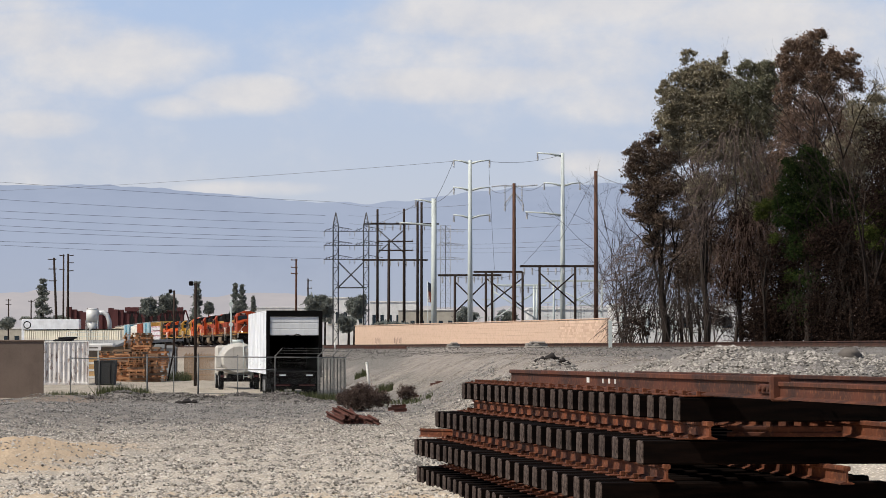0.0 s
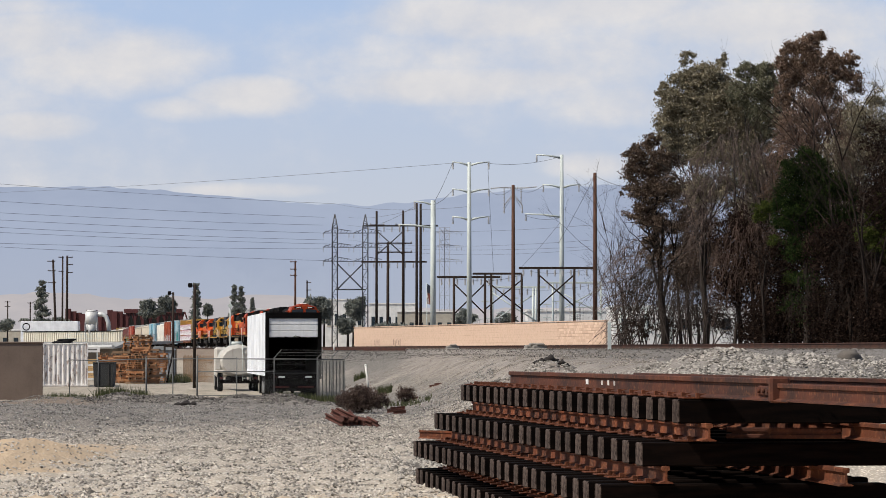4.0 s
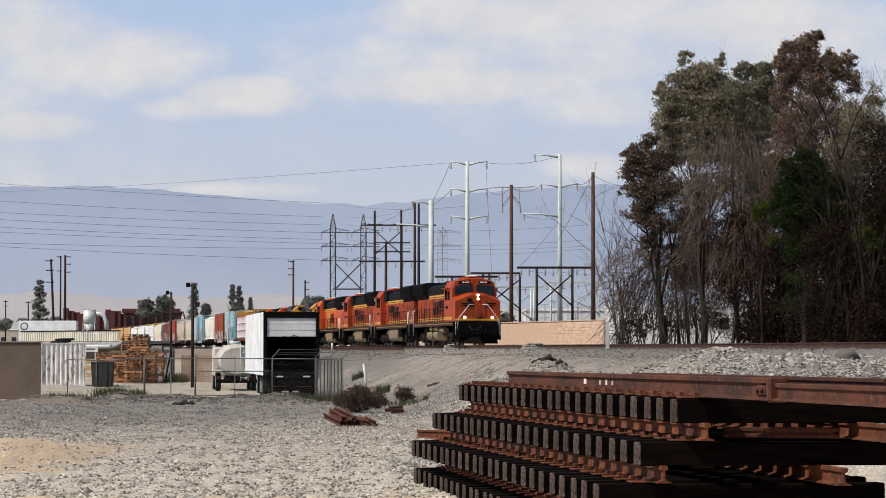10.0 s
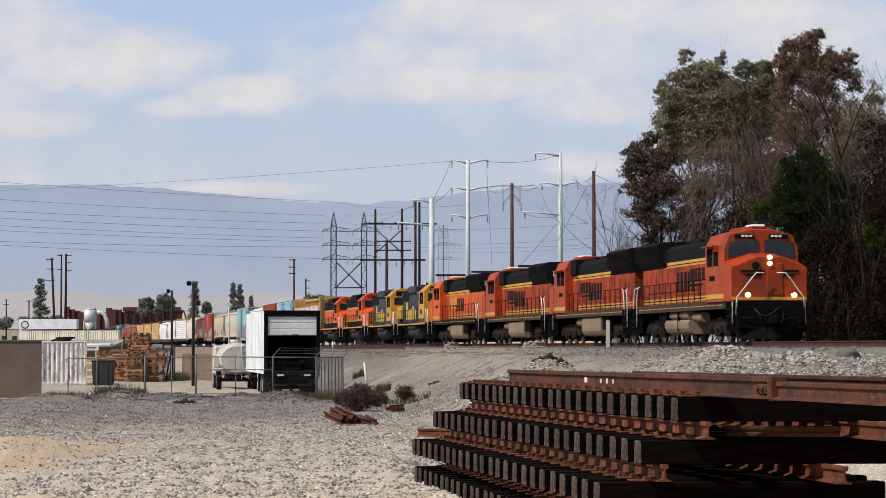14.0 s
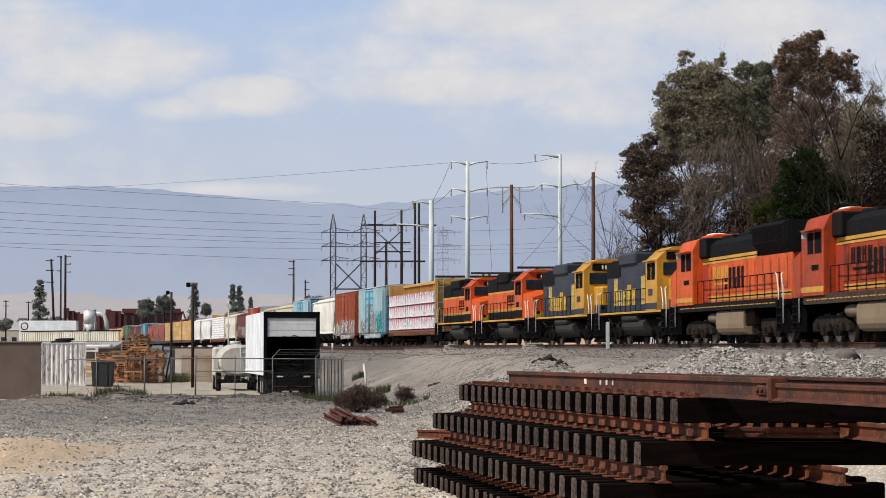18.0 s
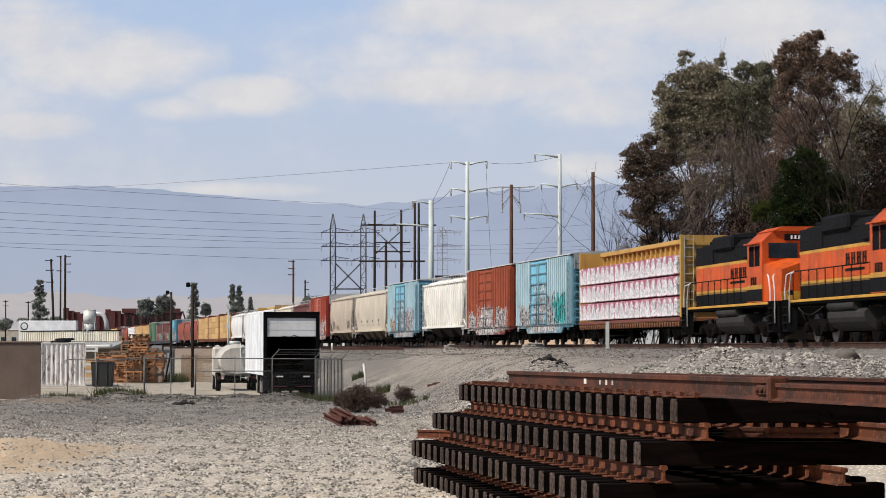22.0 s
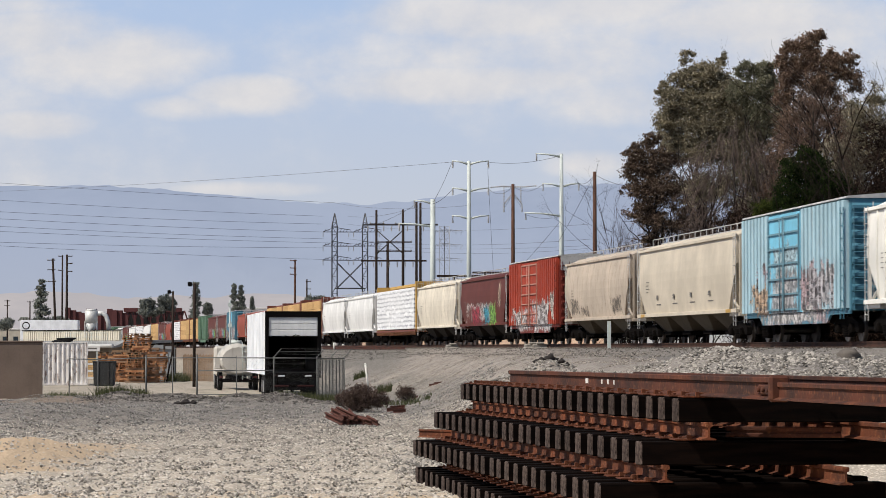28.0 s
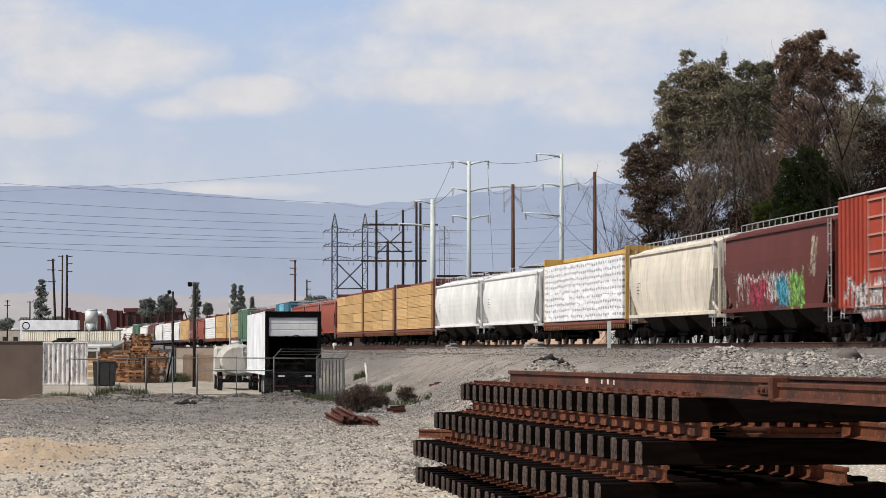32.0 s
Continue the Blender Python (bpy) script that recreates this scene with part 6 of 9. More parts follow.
def tree(name, base_col, deep, top_row, clumps, mat, label, seed, size=.2, per=46, rad=.28, lean=0.0, limbs=5, flat=.75, category="tree"):
    r = random.Random(seed)
    nr = np.random.RandomState(seed)
    low = [behind(c - a * .9, 2.6) + a * deep / LENS * .4 for c, w, a, b, n in clumps if w + b > 425]
    deep = max([deep, behind(base_col)] + low)
    base = spot(base_col, 617, deep)
    base.z = gz(base.x, base.y) - .05
    t = thing(name, Matrix.Translation(base), label, category, "trees by the line")
    hgt = spot(base_col, top_row, deep).z - base.z
    sh = Shape()
    pts = [Vector((lean * hgt * (i / 6) ** 1.3 + r.uniform(-.12, .12), r.uniform(-.12, .12), hgt * .62 * i / 6)) for i in range(7)]
    sh.tube(pts, [rad * (1 - .7 * i / 6) for i in range(7)], 8)
    part("trunk", sh, BARK, t)
    cl = bearing_clumps(clumps, deep, flat)
    for k in range(limbs):
        c = Vector(cl[k % len(cl)][0]) - base
        a = pts[r.randint(2, 6)]
        d = c - a
        ls = Shape()
        branch(ls, r, a, d.normalized(), d.length * .5, rad * .42, 2, 0.12, [], 3)
        part("limb", ls, BARK, t)
    p = clump_points(nr, cl, per)
    leaves("crown", p, nr.uniform(.6, 1.4, len(p)) * size * .44, mat, t, seed)
    return t


def hanging(name, strands, deep, col0, col1, row0, row1, drop, mat, label, seed, rad=.013):
    """A curtain of dry drooping twigs."""
    r = random.Random(seed)
    deep = max(deep, behind(col0 + 30, 3.2) + .8)
    o = spot((col0 + col1) / 2, 617, deep)
    o.z = gz(o.x, o.y)
    t = thing(name, Matrix.Translation(o), label, "dead branches", "trees by the line")
    root = spot((col0 + col1) / 2, row0 + 20, deep + .6) - o
    stem = Shape().tube([(0.4, .6, 0), (.2, .7, root.z * .5), tuple(root)], [.12, .08, .03], 6)
    part("stem", stem, BARK, t)
    for g in range(6):
        sh = Shape()
        for k in range(strands // 6):
            c = r.uniform(col0, col1)
            w = row0 + 70 * ((c - (col0 + col1) / 2) / (col1 - col0) * 2) ** 2 + r.uniform(-14, 14) + (row1 - row0) * r.random() ** 1.2
            p = spot(c, w, deep + r.uniform(-1.1, .6)) - o
            l = drop * r.uniform(.35, 1.0)
            away = Vector((p.x - root.x, r.uniform(-.5, .5) - .3, 0)) * r.uniform(.15, .5) + Vector((r.uniform(-.4, .4), 0, 0))
            pts = [p + away * (i / 5) * l * .8 + Vector((r.uniform(-.05, .05), r.uniform(-.05, .05), l * (.35 * (i / 5) - 1.1 * (i / 5) ** 2))) for i in range(6)]
            sh.tube(pts, [rad * (1.2 - .16 * i) for i in range(6)], 3)
            for j in (2, 3):
                q = pts[j]
                e = q + Vector((r.uniform(-.3, .3) * l * .5, r.uniform(-.2, .2), -r.uniform(.1, .4) * l))
                sh.tube([q, (q + e) / 2 + Vector((0, 0, .05)), e], [rad * .6, rad * .5, rad * .3], 3)
        tagged(part("dry_brushwood", sh, mat, t), kind="stuff")
    return t


def bare_tree(base_col, deep, top_row, label, seed, rad=.11, spread=.5, stems=3, bark=None):
    r = random.Random(seed)
    deep = max(deep, behind(base_col - 25))
    base = grounded(base_col, 617, deep)
    base.z -= .04
    t = thing("bare_tree", Matrix.Translation(base), label, "tree", "trees by the line")
    hgt = spot(base_col, top_row, deep).z - base.z
    for k in range(stems):
        sh = Shape()
        branch(sh, r, Vector((r.uniform(-.2, .2), r.uniform(-.3, .3), 0)), Vector((r.uniform(-spread, spread), r.uniform(-.3, .3), 1)).normalized(), hgt * r.uniform(.5, .66), rad * r.uniform(.6, 1), 4, .02, [], 3)
        part("stem", sh, bark or GREY_BARK, t)
    return t


def grove():
    tree("eucalyptus_tree", 1245, 139, 92, [(1216, 106, 18, 18, 210), (1243, 122, 20, 14, 280), (1276, 104, 13, 17, 200), (1172, 158, 14, 20, 330),
         (1215, 142, 34, 24, 1200), (1258, 137, 34, 24, 1200), (1195, 182, 34, 30, 1400), (1240, 178, 40, 34, 1900), (1285, 168, 36, 34, 1600), (1180, 217, 25, 28, 900), (1220, 222, 40, 36, 1900), (1265, 218, 40, 36, 1900),
         (1310, 208, 36, 36, 1700), (1332, 244, 38, 36, 1700), (1290, 258, 40, 34, 1700), (1240, 268, 40, 32, 1600), (1195, 254, 26, 24, 900), (1310, 310, 50, 40, 1500), (1345, 300, 40, 44, 1300), (1250, 340, 44, 40, 1400), (1320, 370, 44, 40, 1300)],
         EUC, "tall eucalyptus with grey-olive leaves behind the track", 11, .2, 90, .2, -.02, 12)
    tree("eucalyptus_tree", 1345, 137, 108, [(1316, 124, 17, 17, 500), (1355, 124, 23, 19, 700), (1340, 154, 34, 26, 1200), (1362, 160, 20, 28, 700), (1308, 165, 26, 26, 800), (1345, 196, 32, 30, 1200), (1368, 215, 26, 40, 900), (1338, 122, 14, 12, 200)],
         EUC_GREY, "tall eucalyptus with grey-green leaves behind the track", 17, .19, 80, .26, 0, 7)
    tree("eucalyptus_tree", 1440, 134, 58, [(1446, 65, 16, 13, 420), (1424, 80, 25, 19, 850), (1397, 86, 20, 14, 480), (1389, 109, 20, 20, 560), (1430, 110, 32, 26, 1300), (1400, 136, 24, 25, 800), (1470, 102, 19, 17, 480), (1482, 122, 30, 26, 900), (1506, 104, 14, 20, 260), (1512, 142, 18, 28, 420),
         (1450, 147, 36, 28, 1300), (1384, 168, 20, 28, 560), (1420, 192, 40, 34, 900), (1470, 192, 40, 40, 900), (1440, 242, 50, 36, 1000), (1500, 224, 36, 48, 900), (1395, 228, 30, 40, 800), (1382, 285, 30, 40, 900), (1365, 335, 26, 30, 600)],
         EUC_RED, "tall tree with reddish-brown leaves behind the track", 12, .19, 80, .3, .02, 12)
    tree("eucalyptus_tree", 1545, 128, 190, [(1540, 215, 28, 50, 1100), (1562, 270, 30, 60, 1500), (1524, 270, 30, 50, 1100), (1510, 210, 22, 40, 600), (1550, 170, 22, 26, 260), (1500, 300, 30, 40, 800), (1590, 260, 30, 70, 900), (1480, 280, 36, 40, 900), (1520, 350, 44, 50, 1300), (1560, 390, 40, 50, 1300), (1500, 420, 50, 50, 1300)], EUC, "thin tree with sparse olive leaves at the grove's end", 18, .18, 60, .16, 0, 9)
    tree("eucalyptus_tree", 1175, 131, 250, [(1106, 272, 12, 8, 130), (1128, 268, 24, 18, 620), (1150, 251, 18, 15, 380), (1172, 244, 16, 12, 300), (1124, 300, 27, 25, 900), (1160, 288, 36, 32, 1400), (1192, 272, 30, 28, 1000), (1142, 338, 34, 30, 1200), (1184, 338, 40, 36, 1600), (1117, 332, 13, 22, 260),
         (1124, 376, 25, 22, 620), (1160, 390, 34, 26, 1000), (1204, 394, 30, 30, 1000), (1228, 352, 28, 36, 1100), (1220, 430, 28, 26, 700), (1152, 428, 22, 16, 380), (1192, 442, 24, 18, 420), (1240, 400, 34, 28, 900), (1262, 440, 38, 38, 1200), (1200, 480, 38, 38, 900), (1150, 455, 24, 24, 260), (1216, 468, 32, 36, 1000), (1236, 490, 26, 36, 800), (1214, 500, 17, 22, 360), (1100, 340, 7, 8, 50)],
         EUC_DARK, "dark-leaved eucalyptus with a ragged crown", 13, .19, 70, .26, -.05, 12)
    tree("evergreen_tree", 1425, 121, 262, [(1425, 274, 20, 15, 500), (1404, 300, 28, 24, 900), (1441, 304, 36, 30, 1500), (1394, 340, 30, 30, 1100), (1440, 350, 46, 36, 2000), (1482, 332, 30, 26, 1000), (1502, 347, 18, 18, 380), (1400, 386, 36, 30, 1400), (1450, 396, 46, 36, 2000), (1492, 388, 30, 34, 1200), (1378, 360, 16, 14, 260),
         (1430, 436, 50, 36, 1800), (1482, 442, 40, 36, 1500), (1505, 482, 40, 40, 1400), (1420, 500, 40, 40, 350), (1400, 555, 50, 40, 250), (1530, 452, 40, 40, 1400), (1542, 505, 40, 40, 1400), (1480, 500, 40, 40, 1000)], GREEN, "dense deep-green tree before the taller trees", 14, .15, 90, .2, 0, 8)
    tree("evergreen_tree", 1550, 116, 330, [(1551, 375, 24, 15, 520), (1538, 411, 30, 15, 560), (1562, 350, 16, 14, 260), (1555, 432, 24, 18, 420), (1592, 420, 50, 60, 1500), (1535, 388, 10, 10, 120)], GREEN_LIGHT, "yellow-green leafy branch tree at the grove's end", 15, .15, 60, .18, 0, 6)
    tree("shrub", 1350, 121.5, 360, [(1350, 367, 22, 13, 420), (1338, 384, 16, 11, 260), (1372, 358, 12, 8, 120), (1408, 490, 28, 13, 520), (1428, 479, 16, 9, 200), (1395, 378, 13, 9, 150), (1368, 425, 16, 10, 170), (1436, 575, 16, 22, 320), (1470, 312, 16, 8, 130), (1496, 330, 10, 8, 90)], GREEN_LIGHT, "sprawling shrub with yellow-green tufts", 16, .14, 50, .1, 0, 5, category="shrub")
    tree("eucalyptus_tree", 1385, 141, 330, [(1360, 385, 50, 46, 1500), (1400, 420, 50, 50, 1500), (1440, 330, 60, 60, 1800), (1350, 330, 40, 40, 1000), (1480, 380, 50, 60, 1500)], EUC_DARK, "dark leafy tree deep in the grove", 19, .19, 70, .2, 0, 6)
    for k, (c, d, cl) in enumerate(((1300, 124, [(1288, 500, 38, 50, 700), (1325, 480, 56, 64, 1900), (1310, 420, 56, 56, 1800), (1330, 588, 40, 20, 700)]), (1400, 122, [(1370, 560, 60, 50, 2200), (1420, 545, 60, 60, 2200), (1390, 470, 60, 60, 2000), (1390, 590, 70, 24, 1500)]),
                                    (1500, 119, [(1480, 550, 60, 60, 2400), (1520, 480, 60, 70, 2600), (1480, 440, 60, 60, 2200), (1490, 590, 70, 24, 1500)]), (1580, 116, [(1560, 550, 60, 60, 2400), (1600, 480, 60, 80, 2600), (1570, 350, 60, 70, 1700), (1560, 260, 40, 60, 500), (1570, 590, 60, 24, 1500)]), (1230, 129, [(1225, 530, 24, 40, 130), (1250, 560, 34, 40, 420), (1185, 570, 50, 34, 330), (1130, 580, 26, 26, 130)]))):
        tree("brush_thicket", c, d, 480, cl, BRUSH, "tangled dark brown thicket along the line", 30 + k, .2, 60, .12, 0, 5, 1.0, "thicket")
    hanging("weeping_branches", 540, 123.5, 1224, 1368, 222, 400, 2.4, TWIG, "weeping dry branches hanging over the thicket", 41)
    hanging("weeping_branches", 420, 120.5, 1262, 1385, 385, 500, 1.7, RED_TWIG, "dry drooping branches low in the thicket", 42)
    hanging("weeping_branches", 640, 133, 1085, 1300, 400, 560, 1.7, TWIG, "tangled pale twigs low behind the track", 46, .021)
    hanging("weeping_branches", 480, 130, 1110, 1310, 440, 560, 1.4, CANE, "tangled dark twigs low behind the track", 47, .021)
    hanging("weeping_branches", 330, 126, 1375, 1500, 165, 290, 1.8, RED_TWIG, "reddish dry twigs among the leaves", 43)
    hanging("weeping_branches", 150, 117.5, 1470, 1568, 400, 540, 1.8, CANE, "dry bramble canes at the grove's edge", 44)
    hanging("weeping_branches", 140, 119.5, 1390, 1480, 470, 570, 1.4, CANE, "bramble canes before the dark thicket", 45)
    for c, d, top, s in ((1092, 148, 300, 62), (1104, 148, 350, 63), (1116, 146, 380, 64), (1098, 148, 330, 51), (1112, 146, 400, 52), (1128, 143, 440, 53), (1160, 140, 430, 54), (1195, 136, 460, 55), (1108, 150, 440, 56), (1225, 131, 480, 57), (1255, 128, 500, 58), (1135, 143, 420, 65), (1150, 143, 450, 66), (1172, 141, 440, 67), (1188, 139, 470, 68), (1212, 138, 450, 69), (1240, 137, 470, 70)):
        bare_tree(c, d, top, "leafless grey shrub tree behind the track", s, (.055 if top > 390 else .05), (.55 if top > 390 else .13), (3 if top > 390 else 4))
    bare_tree(1546, 116, 60, "leafless tree rising above the thicket", 60, .10, .22, 5, CANE)
    bare_tree(1560, 119, 75, "leafless tree rising above the thicket", 72, .06, .35, 6, CANE)
    bare_tree(1530, 121, 95, "leafless tree rising above the thicket", 73, .05, .4, 6, CANE)
    bare_tree(1510, 117, 120, "leafless tree rising above the thicket", 61, .07, .3, 4, CANE)


grove()


def weeds(name, col0, col1, row, deep, hgt, n, mat, label, seed, wide=.5):
    """A patch of narrow blades."""
    r = np.random.RandomState(seed)
    x = (r.uniform(col0, col1, n) - 784) / LENS * deep
    y = deep + r.normal(0, wide, n)
    z = ground_z(x, y)
    h = hgt * r.uniform(.35, 1, n)
    a = r.uniform(0, 6.28, n)
    w = .012 + .02 * r.rand(n)
    lx, ly = r.normal(0, .25, n) * h, r.normal(0, .25, n) * h
    v = np.stack([np.stack([x - w * np.cos(a), y - w * np.sin(a), z - .02], -1), np.stack([x + w * np.cos(a), y + w * np.sin(a), z - .02], -1), np.stack([x + lx, y + ly, z + h], -1)], 1)
    me = bpy.data.meshes.new(name)
    me.from_pydata(v.reshape(-1, 3).tolist(), [], np.arange(3 * n).reshape(-1, 3).tolist())
    me.materials.append(mat)
    tagged(new(name, me), label, "weeds", kind="stuff")


def small_plants():
    weeds("weeds", 172, 258, 715, 108, .5, 2000, GRASS, "green weeds along the fence", 71, .7)
    weeds("weeds", 272, 332, 710, 110, .36, 1000, GRASS, "green and dry weeds along the fence", 72, .6)
    weeds("weeds", 82, 150, 705, 112, .45, 900, GRASS, "low green weeds by the wall", 73, .6)
    weeds("weeds", 296, 336, 655, 180, .7, 900, GRASS, "green weeds along the back fence of the yard", 78, 2.0)
    weeds("weeds", 640, 760, 690, 100, .22, 500, GRASS, "thin low weeds at the edge of the gravel", 79, 4.0)
    weeds("weeds", 385, 440, 712, 110, .3, 500, GRASS, "low weeds before the gate", 74, .5)
    weeds("weeds", 485, 600, 715, 109, .4, 1700, GRASS, "green weeds behind the parked trailer", 75, .8)
    weeds("weeds", 624, 646, 668, laid(635, 670, 100, 200).y, .5, 260, GRASS, "weeds at the foot of the bank", 76, .4)
    weeds("weeds", 663, 690, 690, laid(676, 696, 90, 200).y, .5, 300, GRASS, "weeds at the foot of the bank", 77, .5)
    for k, (col, deep, w, h, n) in enumerate(((634, 85, 42, 42, 2500), (716, 108, 22, 27, 800), (668, 92, 24, 26, 600), (602, 96, 16, 22, 500))):
        base = grounded(col, 700, deep)
        t = thing("dead_bush", Matrix.Translation(base), "dead brown tumbleweed bush on gravel", "bush", "dead bushes")
        s = deep / LENS
        r = random.Random(80 + k)
        sh = Shape()
        for q in range(26):
            d = Vector((r.uniform(-1, 1), r.uniform(-1, 1), r.uniform(.2, 1))).normalized()
            branch(sh, r, Vector((0, 0, .02)), d, w * s * .6, .008, 2, .05, [], 3)
        part("twigs", sh, BARK, t)
        nr = np.random.RandomState(80 + k)
        p = clump_points(nr, [((base.x, base.y, base.z + h * s * .55), w * s * .8, w * s * .6, h * s * .6, n * 3)], 30)
        p[:, 2] = np.maximum(p[:, 2], base.z + .02)
        leaves("dry_foliage", p, nr.uniform(.02, .05, len(p)), DRY_BUSH, t, 80 + k, 3.0)


small_plants()
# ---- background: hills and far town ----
# Backdrop glows by itself; haze is put into its colour, paler below.
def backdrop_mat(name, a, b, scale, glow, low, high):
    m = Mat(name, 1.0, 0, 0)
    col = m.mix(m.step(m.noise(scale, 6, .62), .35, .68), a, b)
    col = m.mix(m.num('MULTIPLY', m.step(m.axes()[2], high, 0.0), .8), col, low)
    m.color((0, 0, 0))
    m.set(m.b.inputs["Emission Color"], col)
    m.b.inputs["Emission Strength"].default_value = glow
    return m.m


def ridge(name, deep, knots, material, label, rough, seed, back=500):
    cols = np.arange(-900, 2500, 9.0)
    rows = np.interp(cols, [k[0] for k in knots], [k[1] for k in knots])
    r = np.random.RandomState(seed)
    for f in (.006, .013, .03, .07, .15):
        rows = rows + rough * .006 / f * .35 * np.sin(cols * f + r.uniform(0, 6)) * r.uniform(.6, 1.2)
    rows = rows + rough * .8 * np.convolve(r.normal(0, 1, len(cols)), [.3, .5, .3], 'same')
    x = (cols - 784) / LENS * deep
    top = EZ + (617 - rows) / LENS * deep
    vs, fs, n = [], [], len(cols)
    for k, (dy, share) in enumerate(((0, 0), (back * .3, .35), (back * .55, .62), (back * .8, .86), (back, 1.0))):
        bend = r.normal(0, 1, n)
        bend = np.convolve(bend, np.ones(5) / 5, 'same')
        for i in range(n):
            vs.append((x[i], deep + dy - back + (bend[i] * back * .10 if 0 < k < 4 else 0), -20 + (top[i] + 20) * share * (1 + (.08 * bend[i] if 0 < k < 4 else 0))))
    for k in range(4):
        fs += [(k * n + i, k * n + i + 1, (k + 1) * n + i + 1, (k + 1) * n + i) for i in range(n - 1)]
    solo(name, Shape().put(vs, fs, True).mesh(name, material, False), None, Matrix.Identity(4), label, "hills", kind="structure")


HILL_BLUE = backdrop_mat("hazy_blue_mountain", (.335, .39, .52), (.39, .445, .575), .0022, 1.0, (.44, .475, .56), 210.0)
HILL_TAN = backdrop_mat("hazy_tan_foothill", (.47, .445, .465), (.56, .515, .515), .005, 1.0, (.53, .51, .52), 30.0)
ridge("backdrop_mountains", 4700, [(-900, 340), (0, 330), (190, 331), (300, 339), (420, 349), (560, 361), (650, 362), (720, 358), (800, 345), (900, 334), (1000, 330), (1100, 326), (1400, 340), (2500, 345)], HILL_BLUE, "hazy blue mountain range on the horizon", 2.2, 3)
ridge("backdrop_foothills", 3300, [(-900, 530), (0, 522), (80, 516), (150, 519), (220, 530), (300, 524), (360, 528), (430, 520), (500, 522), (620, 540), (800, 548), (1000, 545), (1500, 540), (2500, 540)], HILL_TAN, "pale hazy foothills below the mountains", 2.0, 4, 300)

WHITE_WALL = paint("white_building_paint", (.66, .65, .62), .8, (.4, .38, .34), .25)
TAN_WALL = paint("beige_building_paint", (.42, .38, .31), .85, (.28, .24, .2), .3)
POLE_STEEL = plain("pale_galvanised_pole", (.47, .51, .485), .65, .05, .12, 2)
POLE_WOOD = wood("dark_wood_pole", (.022, .017, .015), (.065, .046, .037), (8, 8, .6))
POLE_RED = wood("reddish_wood_pole", (.07, .035, .024), (.15, .085, .06), (8, 8, .6))
LATTICE = plain("grey_lattice_steel", (.075, .075, .08), .6, .4, .15)
# Colour of the far pylons, lightened to carry the distance haze.
HAZE_STEEL = plain("hazed_distant_steel", (.36, .38, .43), .8, 0, .1)
WIRE_MAT = plain("dark_cable", (.09, .09, .10), .6)
INSUL = plain("grey_insulator_porcelain", (.36, .35, .34), .4)


def far_house(col0, col1, row_top, deep, mat, label, windows=6, depth=14):
    a, b = spot(col0, row_top, deep), spot(col1, row_top, deep)
    z0 = gz(a.x, a.y) - .3
    t = thing("industrial_building", Matrix.Translation(((a.x + b.x) / 2, deep, z0)), label, "building", "far buildings")
    w, h = (b.x - a.x) / 2, a.z - z0
    part("wall", Shape().box(-w, w, 0, depth, 0, h - .3, .03), mat, t)
    part("roof", Shape().box(-w - .15, w + .15, -.15, depth + .15, h - .3, h, .04), WHITE_WALL, t)
    for i in range(windows):
        x = -w + (i + .5) * 2 * w / windows
        win = part("window", Shape().box(x - .22 * w / windows * 2, x + .22 * w / windows * 2, -.05, .02, h * .5, h * .72), GLASS, t)
        part("sill", Shape().box(x - .26 * w / windows * 2, x + .26 * w / windows * 2, -.12, .0, h * .47, h * .5), TAN_WALL, win)


